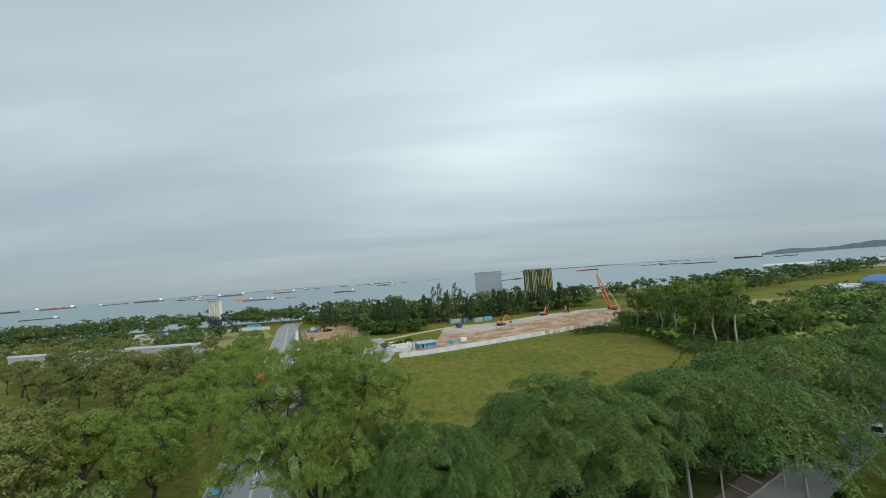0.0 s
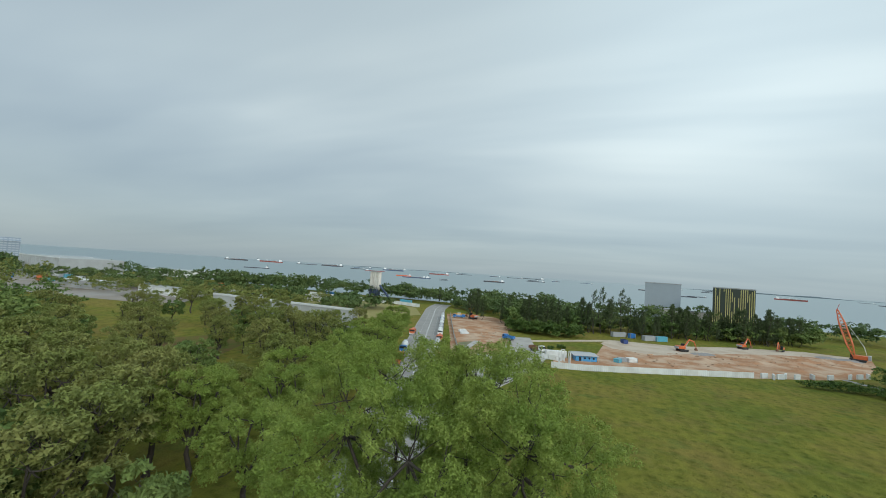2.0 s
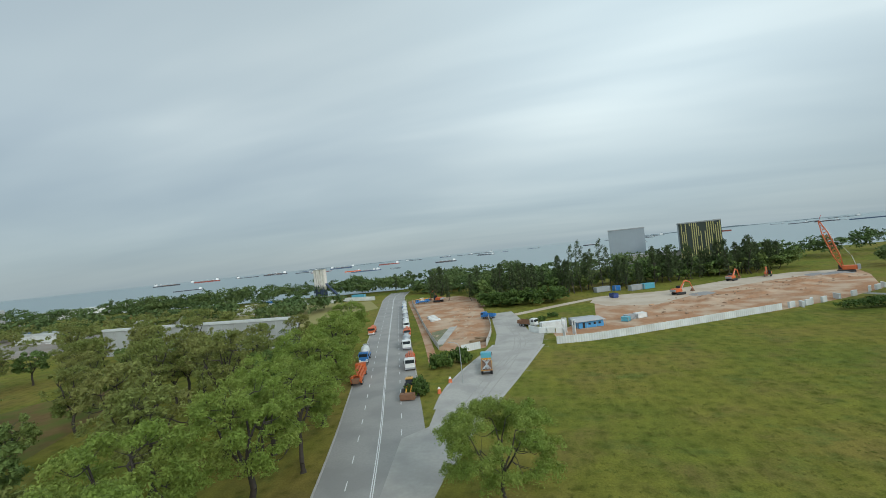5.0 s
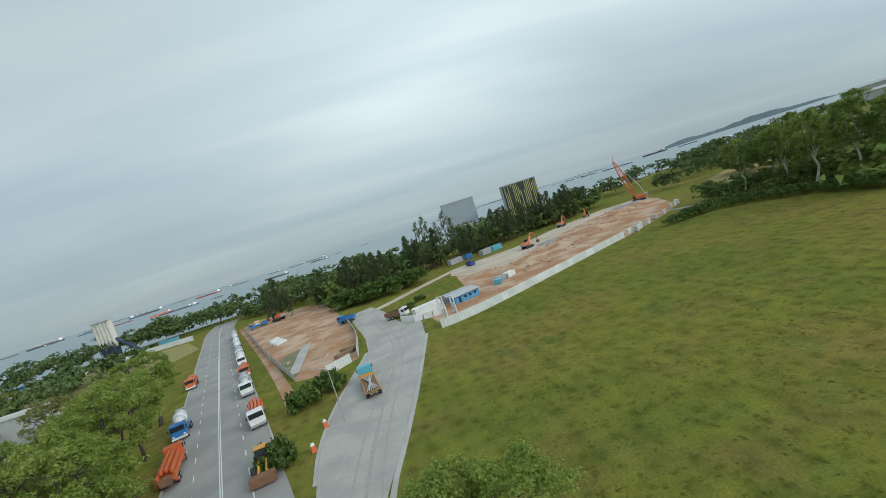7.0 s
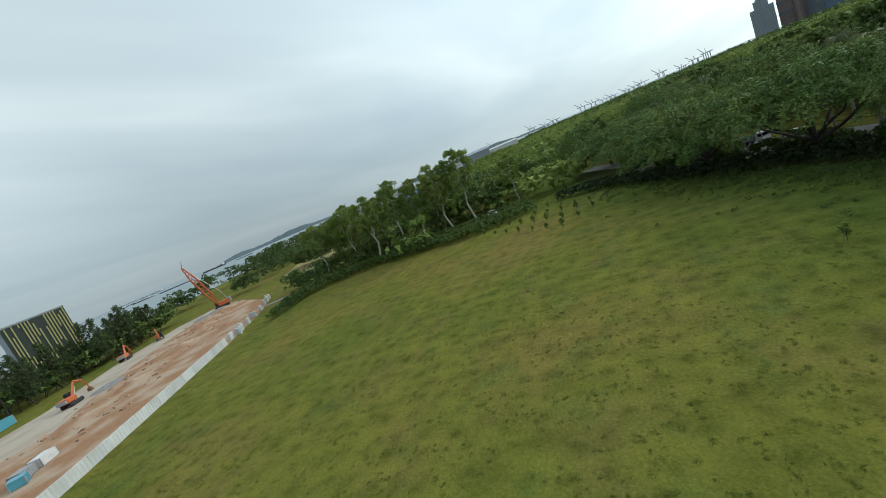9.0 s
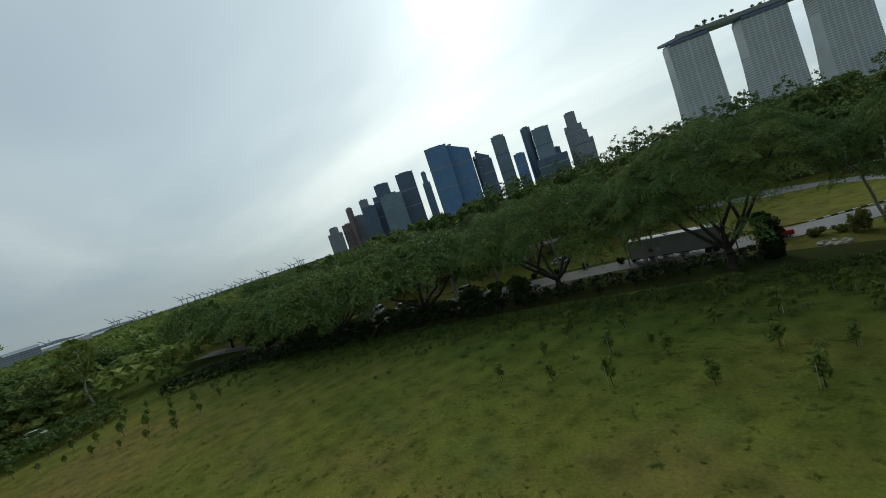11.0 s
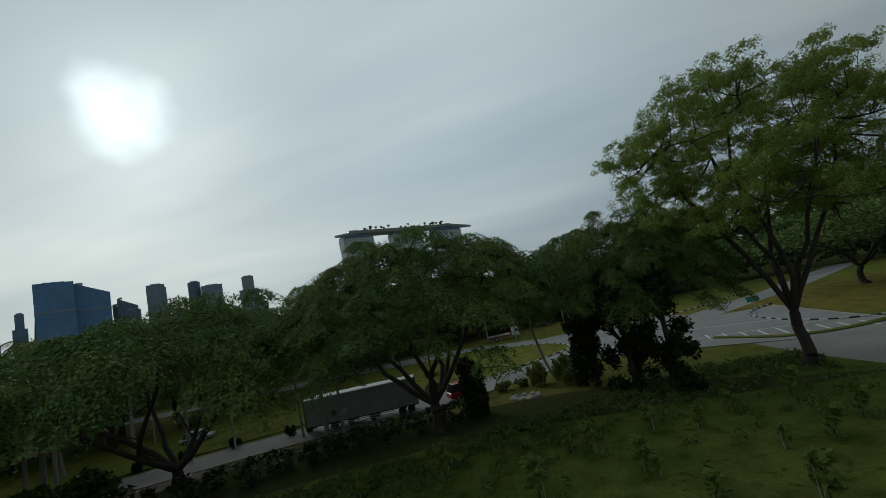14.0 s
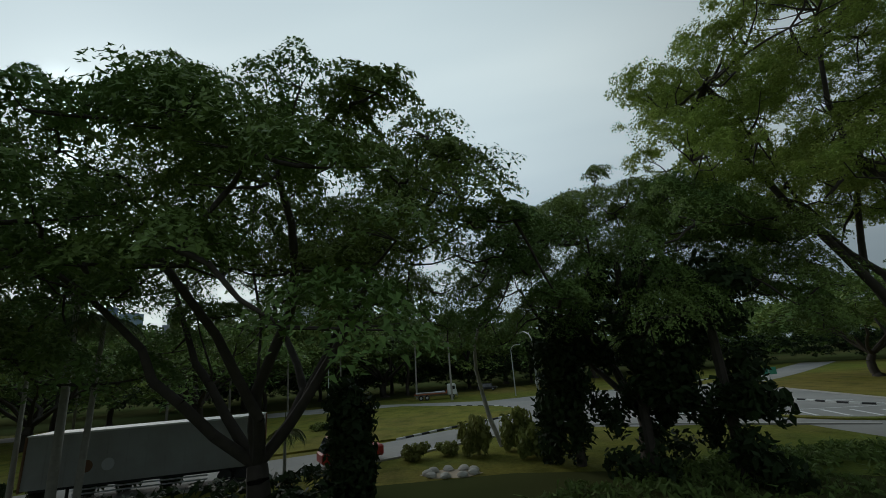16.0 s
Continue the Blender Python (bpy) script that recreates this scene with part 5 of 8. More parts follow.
lorry("crane", "blue", "blue", -101, 322, 120, 9.0, 1.0, "blue lorry crane parked on the bare plot")
lorry("flat", "white", "orange", 15.4, 2.4, 98, 9.0, 0.9, "flatbed truck with white cab and orange bed on the far carriageway")
lorry("dump", "white", "grey", 87.3, 89.6, 125, 7.5, 0.9, "white lorry driving on the boulevard")


def wheel_loader(x, y, turn, s):
    ob = new("wheel_loader")
    Y = VEH["yellow"]
    bm = bmesh.new()
    box(bm, (-0.9, -2.8, 0.9), (0.9, -0.4, 2.0), 0.15)
    part("engine_cover", bm, Y, ob)
    bm = bmesh.new()
    box(bm, (-0.75, -0.4, 1.0), (0.75, 1.0, 3.0), 0.12, (0.85, 0.85))
    part("cab", bm, GLASS, ob)
    bm = bmesh.new()
    box(bm, (-0.7, -0.35, 2.95), (0.7, 0.95, 3.12), 0.05)
    part("cab_roof", bm, Y, ob)
    for sx in (-0.45, 0.45):
        bm = bmesh.new()
        rod(bm, (sx, 0.9, 1.7), (sx, 3.3, 0.8), 0.16)
        part("lift_arm", bm, Y, ob)
    bm = bmesh.new()
    v = box(bm, (-1.4, 3.2, 0.15), (1.4, 4.3, 1.25), 0.05)
    part("bucket", bm, VEH["rust"], ob)
    for yy in (-1.7, 1.6):
        for sx in (-1, 1):
            wheel(ob, sx * 1.1, yy, 0.75, 0.55)
    ob.matrix_world = pose(x, y, 0.03, 0, 0, turn) @ Matrix.Diagonal((s, s, s, 1))
    tagged(ob, "yellow wheel loader with a rusty bucket beside the road", "loader")


wheel_loader(-55.4, 155.5, RD + 172, 1.15)


def excavator(x, y, turn, s, reach, label):
    """A tracked excavator: two tracks, house with cab, boom, stick and bucket."""
    ob = new("excavator")
    O = VEH["orange"]
    for sx in (-1, 1):
        bm = bmesh.new()
        box(bm, (sx * 1.15 - 0.3, -1.9, 0.0), (sx * 1.15 + 0.3, 1.9, 0.9), 0.25)
        part("track", bm, DARK, ob)
    bm = bmesh.new()
    box(bm, (-1.3, -2.2, 1.0), (1.3, 0.6, 2.1), 0.15)
    part("house", bm, O, ob)
    bm = bmesh.new()
    box(bm, (-1.3, 0.0, 1.05), (-0.3, 1.5, 2.9), 0.1, (0.9, 0.85))
    part("cab", bm, GLASS, ob)
    bm = bmesh.new()
    box(bm, (-1.25, -2.5, 1.1), (1.25, -2.1, 1.9), 0.1)
    part("counterweight", bm, VEH["grey"], ob)
    a, b, c = (0.2, 0.5, 1.8), (0.2, 2.6, 4.6), (0.2, 4.6 + reach, 3.9)
    for n_, p, q, r in (("boom", a, b, 0.32), ("boom", b, c, 0.28), ("stick", c, (0.2, 5.6 + reach, 1.4), 0.22)):
        bm = bmesh.new()
        rod(bm, p, q, r, r * 0.8, 4)
        part(n_, bm, O, ob)
    bm = bmesh.new()
    rod(bm, (0.2, 0.9, 1.4), (0.2, 2.3, 3.6), 0.1)
    part("ram", bm, STEEL, ob)
    bm = bmesh.new()
    box(bm, (-0.4, 5.0 + reach, 0.6), (0.8, 5.9 + reach, 1.5), 0.1, (0.8, 0.6))
    part("bucket", bm, VEH["rust"], ob)
    ob.matrix_world = pose(x, y, 0.02, 0, 0, turn) @ Matrix.Diagonal((s, s, s, 1))
    tagged(ob, label, "excavator", "excavators on the worksite")


excavator(35.8, 281.8, -65, 1.35, 0.0, "orange tracked excavator on the pale sand track")
excavator(73.3, 320.9, -50, 1.3, -0.6, "orange tracked excavator by the casuarinas")
excavator(93.5, 328.1, 150, 1.2, -1.0, "orange tracked excavator at the far end")
excavator(-91, 324, 60, 1.5, -0.5, "yellow-orange excavator on the bare plot")


def crawler_crane(x, y, turn):
    ob = new("crawler_crane")
    O = VEH["orange"]
    for sx in (-1, 1):
        bm = bmesh.new()
        box(bm, (sx * 2.2 - 0.5, -3.4, 0.0), (sx * 2.2 + 0.5, 3.4, 1.2), 0.3)
        part("track", bm, DARK, ob)
    bm = bmesh.new()
    box(bm, (-1.6, -4.0, 1.3), (1.6, 1.6, 3.4), 0.15)
    part("house", bm, O, ob)
    bm = bmesh.new()
    box(bm, (0.5, 1.6, 1.5), (1.7, 3.0, 3.5), 0.1)
    part("cab", bm, GLASS, ob)
    bm = bmesh.new()
    box(bm, (-1.8, -5.2, 1.3), (1.8, -4.0, 3.8), 0.1)
    part("counterweight", bm, VEH["grey"], ob)
    tip, foot = Vector((0, 8.5, 27)), Vector((0, 1.2, 2.0))
    d = (tip - foot).normalized()
    u, w = Vector((1, 0, 0)), d.cross(Vector((1, 0, 0)))
    L = (tip - foot).length
    bm = bmesh.new()
    n = 14
    for i in range(n):
        for k in range(4):
            def pt(j, k):
                g = 1.25 * min(1, 0.25 + 3.0 * j / n) * min(1, 0.2 + 3.0 * (n - j) / n)
                return foot + d * (L * j / n) + u * g * (1 if k in (0, 1) else -1) + w * g * (1 if k in (1, 2) else -1)
            rod(bm, pt(i, k), pt(i + 1, k), 0.26, sides=4)
            rod(bm, pt(i, k), pt(i + 1, (k + 1) % 4), 0.15, sides=3)
    part("lattice_boom", bm, O, ob, "orange steel lattice boom")
    bm = bmesh.new()
    rod(bm, tip, tip + Vector((0, -1.0, 3.2)), 0.12, sides=4)
    part("jib_head", bm, VEH["red"], ob)
    for sx in (-0.5, 0.5):
        bm = bmesh.new()
        rod(bm, (sx, -3.6, 3.4), (sx, -2.4, 8.2), 0.1, sides=4)
        rod(bm, (sx, -2.4, 8.2), tip, 0.05, sides=3)
        part("pendant", bm, STEEL, ob)
    ob.matrix_world = pose(x, y, 0, 0, 0, turn)
    tagged(ob, "orange crawler crane with a raised lattice boom", "crane")


crawler_crane(125.4, 321.3, 62)


def car(kind, color, x, y, turn, label, s=1.0):
    ob = new(kind)
    L, W, H = {"car": (4.3, 0.88, 1.45), "van": (4.6, 0.9, 1.9), "minibus": (6.5, 1.0, 2.5), "pickup": (5.0, 0.9, 1.75)}[kind]
    P = VEH[color]
    bm = bmesh.new()
    box(bm, (-W, -L / 2, 0.3), (W, L / 2, H * 0.55), 0.12)
    b = part("body", bm, P, ob)
    bm = bmesh.new()
    back = -L / 2 + (0.1 if kind in ("van", "minibus") else 0.5)
    front = L / 2 - (0.9 if kind != "minibus" else 0.2)
    v = box(bm, (-W + 0.06, back, H * 0.55), (W - 0.06, front, H), 0.0, (0.86, 0.78))
    part("glasshouse", bm, GLASS, ob)
    bm = bmesh.new()
    box(bm, (-W * 0.8, (back + front) / 2 - (front - back) * 0.36, H - 0.02), (W * 0.8, (back + front) / 2 + (front - back) * 0.36, H + 0.05), 0.03)
    part("roof", bm, P, ob)
    for yy in (-L * 0.3, L * 0.32):
        for sx in (-1, 1):
            wheel(ob, sx * (W - 0.1), yy, 0.32, 0.22)
    for sx in (-1, 1):
        bm = bmesh.new()
        box(bm, (sx * W * 0.7 - 0.15, L / 2 - 0.03, 0.6), (sx * W * 0.7 + 0.15, L / 2 + 0.02, 0.78), 0.02)
        part("headlight", bm, LAMP_GLASS, ob)
    ob.matrix_world = pose(x, y, 0.05, 0, 0, turn) @ Matrix.Diagonal((s, s, s, 1))
    tagged(ob, label, "car" if kind != "minibus" else "bus")


car("van", "red", 15.6, 53.4, 125, "dark red van on the boulevard by the trailer", 1.0)
car("minibus", "white", -8.7, -17, 75, "white minibus at the far road junction", 0.95)
car("car", "black", 5.6, -12, 80, "black car waiting on the far carriageway", 1.0)
car("car", "white", 116.5, 161.1, -30, "white car passing on the road behind the field", 1.1)
car("car", "silver", 54.6, 55.6, 115, "silver car on the boulevard behind the trailer")
car("pickup", "teal", -41.8, 78.6, RD, "pale blue pickup driving on the main road", 1.1)
car("car", "white", 69.2, 72.5, 125, "white car on the boulevard", 1.0)
car("van", "white", 78.9, 84.5, -55, "white van with dark windows on the boulevard", 1.0)


def trailer(x, y, turn, L, top, s=1.0):
    """A long box trailer on its legs: box, roof, frame, wheels, side guard."""
    ob = new("box_trailer")
    W = 1.1
    TR = mat("dusty_grey_panel", (0.33, 0.34, 0.32), 0.6, var=0.08, scale=0.8, color2=(0.26, 0.25, 0.22), scale2=0.5, mix2=0.5)
    bm = bmesh.new()
    box(bm, (-L, -W, 0.95), (0, W, top - 0.05))
    b = part("box", bm, TR, ob)
    bm = bmesh.new()
    box(bm, (-L - 0.03, -W - 0.03, top - 0.05), (0.03, W + 0.03, top + 0.06), 0.02)
    part("roof", bm, WHITE_WALL, ob, "bright white roof skin")
    for xx in (-L - 0.02, 0.02):
        bm = bmesh.new()
        for yy in (-W, W):
            box(bm, (xx - 0.06, yy - 0.06, 0.9), (xx + 0.06, yy + 0.06, top))
        box(bm, (xx - 0.06, -W - 0.06, 0.86), (xx + 0.06, W + 0.06, 0.98))
        part("corner_frame", bm, VEH["rust"], ob)
    for k in range(1, 12):
        for yy in (-W - 0.012, W + 0.012):
            bm = bmesh.new()
            box(bm, (-L * k / 12 - 0.02, yy - 0.01, 1.0), (-L * k / 12 + 0.02, yy + 0.01, top - 0.08))
            part("panel_joint", bm, TR, b)
    for xx in (-3.4, -4.6):
        for yy in (-W - 0.02, W + 0.02):
            bm = bmesh.new()
            bmesh.ops.create_circle(bm, cap_ends=True, segments=20, radius=0.36, matrix=pose(xx, yy, 2.0, 90, 0, 0))
            bmesh.ops.solidify(bm, geom=bm.faces[:], thickness=0.02)
            part("emblem", bm, VEH["silver"] if xx < -4 else VEH["rust"], b, "round plain emblem")
    bm = bmesh.new()
    for yy in (-0.5, 0.5):
        box(bm, (-L, yy - 0.1, 0.72), (-0.2, yy + 0.1, 0.94))
    part("chassis", bm, DARK, ob)
    for yy in (-0.8, 0.8):
        bm = bmesh.new()
        rod(bm, (-2.4, yy, 0), (-2.4, yy, 0.9), 0.09)
        box(bm, (-2.6, yy - 0.18, 0), (-2.2, yy + 0.18, 0.06))
        part("landing_leg", bm, DARK, ob)
    for yy in (-W + 0.02, W - 0.02):
        bm = bmesh.new()
        for z in (0.42, 0.66):
            box(bm, (-L + 3.0, yy - 0.03, z), (-2.8, yy + 0.03, z + 0.08))
        part("side_guard", bm, VEH["silver"], ob)
    for xx in (-L + 0.9, -L + 2.0):
        for yy in (-1, 1):
            bm = bmesh.new()
            rod(bm, (xx, yy * (W - 0.35), 0.45), (xx, yy * (W - 0.02), 0.45), 0.45, sides=16)
            part("wheel", bm, DARK, ob)
    ob.matrix_world = pose(x, y, 0.05, 0, 0, turn) @ Matrix.Diagonal((s, s, s, 1))
    tagged(ob, "long grey box trailer with white roof parked without tractor", "trailer")


trailer(33.9, 60.0, 17, 13.4, 4.0)

# ---- fences and site buildings ----
GREY_PANEL = mat("grey_sheet", (0.48, 0.47, 0.45), 0.7, 0.0, var=0.12, scale=1.0, rand=0.2)
HOARD = mat("hoarding_sheet", (0.60, 0.615, 0.61), 0.6, 0.0, var=0.08, scale=0.7, rand=0.08, color2=(0.48, 0.47, 0.44), scale2=0.35, mix2=0.5)


def panel_mesh(w, h, material):
    """A ribbed sheet panel in a light frame."""
    bm = bmesh.new()
    n = 12
    grid = [[bm.verts.new((w * k / n, (-0.035 if k % 4 in (1, 2) else 0.02), z)) for k in range(n + 1)] for z in (0.03, h - 0.08)]
    cap = [bm.verts.new((w * k / n, 0.0, h)) for k in range(n + 1)]
    for lo, hi in ((grid[0], grid[1]), (grid[1], cap)):
        for k in range(n):
            bm.faces.new((lo[k], lo[k + 1], hi[k + 1], hi[k]))
    bm.normal_update()
    bmesh.ops.solidify(bm, geom=bm.faces[:], thickness=0.04)
    me = bpy.data.meshes.new("panel")
    bm.to_mesh(me)
    bm.free()
    me.materials.append(material)
    return me


def fence(name, line, w, h, material, label, seed, tilt=1.2, gap=0.0):
    rng = random.Random(seed)
    ob = new(name)
    me = panel_mesh(w, h, material)
    p = smooth_line(line, w) if len(line) > 2 else np.array([np.array(line[0]) + (np.array(line[1]) - np.array(line[0])) * k * w / math.dist(*line) for k in range(int(math.dist(*line) / w) + 1)])
    for a, b in zip(p[:-1], p[1:]):
        if rng.random() < gap:
            continue
        o = child("panel", me, ob)
        o.matrix_world = pose(a[0], a[1], rng.uniform(-0.05, 0.0), rng.uniform(-tilt, tilt), 0, math.degrees(math.atan2(b[1] - a[1], b[0] - a[0])))
    return tagged(ob, label, "fence")


fence("hoarding", [(-22.5, 195.3), (-11.9, 197.2), (6.1, 205.7), (27, 216), (53.2, 229.4)], 2.4, 2.3, HOARD, "long white sheet-metal hoarding between field and worksite", 1)
fence("site_fence", [(-112, 334), (-94.6, 287), (-71.8, 226.5), (-58.8, 195)], 2.4, 1.9, GREY_PANEL, "weathered grey sheet fence beside the road drain", 2)
fence("site_fence", [(-50.6, 190.4), (-43.9, 195.2)], 2.2, 2.2, HOARD, "short pale sheet fence at the plot corner", 3)
fence("site_fence", [(-43.7, 196.4), (-44.6, 219.8), (-49.4, 247.7), (-51.8, 259)], 2.4, 2.0, GREY_PANEL, "grey sheet fence beside the access road", 4)


def slab_blocks(name, spots, size, material, label, category, group):
    """Loose blocks, each lying a little askew."""
    rng = random.Random(len(spots))
    bm = bmesh.new()
    box(bm, (-size[0] / 2, -size[1] / 2, 0), (size[0] / 2, size[1] / 2, size[2]), 0.06)
    me = bpy.data.meshes.new(name)
    bm.to_mesh(me)
    bm.free()
    me.materials.append(material)
    for x, y, a in spots:
        ob = new(name, me)
        ob.matrix_world = pose(x, y, 0.01, 0, 0, a + rng.uniform(-8, 8))
        tagged(ob, label, category, group)


slab_blocks("concrete_block", [(55.9, 231.7, 35), (59, 231.9, 80), (62, 234.1, 30), (64.6, 237, 70), (68.9, 238.3, 35), (75.7, 243.4, 85), (83.1, 247.2, 35), (92.9, 255.2, 60), (97.6, 258.6, 35), (102.3, 262.9, 80)], (3.2, 0.7, 2.0), HOARD, "pale concrete barrier slab at the worksite edge", "barrier", "concrete slabs")
slab_blocks("concrete_block", [(-26.5, 211.7, -8), (-23.8, 211.1, -8), (-21, 210.5, -8), (-28.4, 213.3, -40), (-30.3, 215.5, -48)], (2.6, 0.4, 2.0), WHITE_WALL, "white concrete wall panel at the site gate", "wall panel", "gate wall panels")
def plank_pile(spots, size, rows, cols, material, label, category, group, loose, seed):
    """Piles of planks, each plank a part."""
    rng = random.Random(seed)
    L_, W_, H_ = size
    bm = bmesh.new()
    box(bm, (-L_ / 2, -W_ / cols / 2 + 0.02, 0), (L_ / 2, W_ / cols / 2 - 0.02, H_ / rows - 0.015), 0.01)
    me = bpy.data.meshes.new("plank")
    bm.to_mesh(me)
    bm.free()
    me.materials.append(material)
    for x, y, turn in spots:
        ob = new("plank_pile")
        for r in range(rows):
            for c in range(cols):
                p = new("plank", me)
                p.parent = ob
                p.matrix_local = pose(rng.uniform(-0.3, 0.3) * loose, W_ * ((c + 0.5) / cols - 0.5), H_ * r / rows, 0, 0, rng.uniform(-3, 3) * loose)
        ob.matrix_world = pose(x, y, 0, 0, 0, turn)
        tagged(ob, label, category, group)


plank_pile([(-77.7, 258.1, 60), (-76, 254.8, 70), (-74.4, 251.6, 55), (-79.4, 262.4, 66)], (5.0, 1.4, 0.8), 4, 4, WHITE_WALL, "stack of pale planks on bare earth", "plank stack", "plank stacks", 0.5, 5)
slab_blocks("concrete_slab", [(-61.3, 218.5, -81)], (34.0, 2.8, 0.3), CONCRETE, "long pale concrete slab lying on bare earth", "concrete slab", "")
plank_pile([(-47.6, 203, 20), (-46.4, 206, -30)], (4.5, 1.8, 0.9), 4, 5, mat("weathered_timber", (0.24, 0.16, 0.09), 0.9, var=0.3), "heap of brown weathered timber on bare earth", "timber heap", "timber heaps", 1.6, 6)


def gate_frame(x, y, turn):
    ob = new("gate_post")
    for s in (-0.7, 0.7):
        bm = bmesh.new()
        box(bm, (s - 0.14, -0.14, 0), (s + 0.14, 0.14, 4.6), 0.02)
        part("post", bm, WHITE_WALL, ob)
    bm = bmesh.new()
    box(bm, (-0.85, -0.15, 4.6), (0.85, 0.15, 4.85), 0.02)
    part("lintel", bm, WHITE_WALL, ob)
    bm = bmesh.new()
    box(bm, (-0.5, -0.05, 0.3), (0.5, 0.05, 3.0))
    part("leaf", bm, HOARD, ob)
    ob.matrix_world = pose(x, y, 0, 0, 0, turn)
    tagged(ob, "white steel gate frame at the site entrance", "gate", "gate frames")


gate_frame(-19.4, 211.1, -20)
gate_frame(-16.6, 207.1, -60)
gate_frame(-20, 201.3, -70)


def container(x, y, turn, L, color, label, h=2.6, s=1.0, ribs=True):
    ob = new("container")
    M = VEH[color] if color in VEH else color
    bm = bmesh.new()
    box(bm, (-L / 2, -1.2, 0.12), (L / 2, 1.2, h - 0.06))
    part("body", bm, M, ob)
    for k in range(int(L / 0.5) if ribs else 0):
        for yy in (-1.23, 1.23):
            bm = bmesh.new()
            box(bm, (-L / 2 + 0.3 + k * 0.5 - 0.1, yy - 0.03, 0.25), (-L / 2 + 0.3 + k * 0.5 + 0.1, yy + 0.03, h - 0.2))
            part("rib", bm, M, ob)
    for xx in (-L / 2, L / 2):
        for yy in (-1.2, 1.2):
            bm = bmesh.new()
            box(bm, (xx - 0.09, yy - 0.09, 0), (xx + 0.09, yy + 0.09, h))
            part("corner_post", bm, VEH["grey"], ob)
    bm = bmesh.new()
    box(bm, (-L / 2 - 0.05, -1.26, h - 0.06), (L / 2 + 0.05, 1.26, h + 0.02))
    part("roof", bm, M, ob)
    ob.matrix_world = pose(x, y, 0, 0, 0, turn) @ Matrix.Diagonal((s, s, s, 1))
    tagged(ob, label, "container")


container(6.3, 314, 30, 8.0, "grey", "grey-green steel container by the sand track", s=1.1)
container(13.8, 314.5, 35, 3.2, "blue", "small bright blue site container", s=1.1)
container(22.8, 310.4, 32, 6.2, "grey", "grey steel container under the trees", s=1.15)
container(29.7, 313.4, 32, 6.2, "teal", "blue-grey steel container under the trees", s=1.15)
container(-22.9, 219, 18, 9, "white", "long white site office cabin behind the gate", 2.6)
container(-12.6, 224.2, 18, 9, "grey", "grey site store cabin behind the shed", 2.5)
container(2.1, 224.6, 60, 2.6, "teal", "small green-blue steel box bin", 1.6)
container(7.8, 229.6, 30, 4.0, "white", "pale water tank box beside bare earth", 1.8)
container(3.8, 227.7, 30, 3.0, "grey", "pale grey steel box on bare earth", 1.7)
container(-104, 331, 110, 7.0, "white", "white site cabin on the bare plot", 2.5)
container(-261.2, 390.5, -8, 12, "blue", "bright blue site cabin behind a white wall", 4.0)
container(-174.1, 384.8, -8, 12, "teal", "light blue site cabin behind a white wall", 4.0)
container(-243.4, 401.4, -8, 8, "grey", "grey equipment shed beside the silos", 5.0)


def open_skip(x, y, turn):
    ob = new("skip")
    M = mat("navy_paint", (0.03, 0.06, 0.20), 0.5, var=0.2, scale=1.0)
    for lo, hi in (((-1.1, -2.1, 0.15), (1.1, 2.1, 0.3)), ((-1.25, -2.2, 0.3), (-1.1, 2.2, 2.2)), ((1.1, -2.2, 0.3), (1.25, 2.2, 2.2)), ((-1.1, -2.2, 0.3), (1.1, -2.05, 2.2)), ((-1.1, 2.05, 0.3), (1.1, 2.2, 2.2))):
        bm = bmesh.new()
        box(bm, lo, hi)
        part("side" if hi[2] > 1 else "base", bm, M, ob)
    ob.matrix_world = pose(x, y, 0, 0, 0, turn) @ Matrix.Diagonal((1.0, 1.0, 1.0, 1))
    tagged(ob, "dark blue open steel skip on pale sand", "skip")


open_skip(8.1, 286.8, 20)


def blue_shed(x, y, turn):
    ob = new("shed")
    B = mat("blue_sheet", (0.07, 0.30, 0.58), 0.5, var=0.12, scale=1.0)
    for lo, hi, m_ in (((0, -2, 0), (11, -1.9, 2.5), B), ((0, 1.9, 0), (11, 2, 2.7), B), ((0, -1.9, 0), (0.1, 1.9, 2.6), B), ((10.9, -1.9, 0), (11, 1.9, 2.6), B)):
        bm = bmesh.new()
        box(bm, lo, hi)
        part("wall", bm, m_, ob)
    bm = bmesh.new()
    v = box(bm, (-1.5, -3.2, 2.75), (11.4, 2.4, 2.9))
    for p in v:
        if p.co.y > 0:
            p.co.z += 0.55
    part("roof", bm, mat("zinc_roof", (0.45, 0.46, 0.47), 0.5, 0.3, var=0.1), ob, "pale grey sheet roof")
    for xx in (-1.3, 3.0, 7.0, 11.2):
        bm = bmesh.new()
        rod(bm, (xx, -3.0, 0), (xx, -3.0, 2.75), 0.06)
        part("post", bm, STEEL, ob)
    for xx in (4.2, 6.5, 8.7):
        bm = bmesh.new()
        box(bm, (xx, -2.04, 1.1), (xx + 1.0, -2.0, 1.9))
        part("window", bm, GLASS, ob)
    bm = bmesh.new()
    box(bm, (1.6, -2.04, 0.05), (2.6, -2.0, 2.1))
    part("door", bm, DARK, ob)
    ob.matrix_world = pose(x, y, 0, 0, 0, turn) @ Matrix.Diagonal((0.82, 0.9, 0.85, 1))
    tagged(ob, "blue site shed with pale grey lean-to roof", "shed")


blue_shed(-15.1, 217.3, 22)


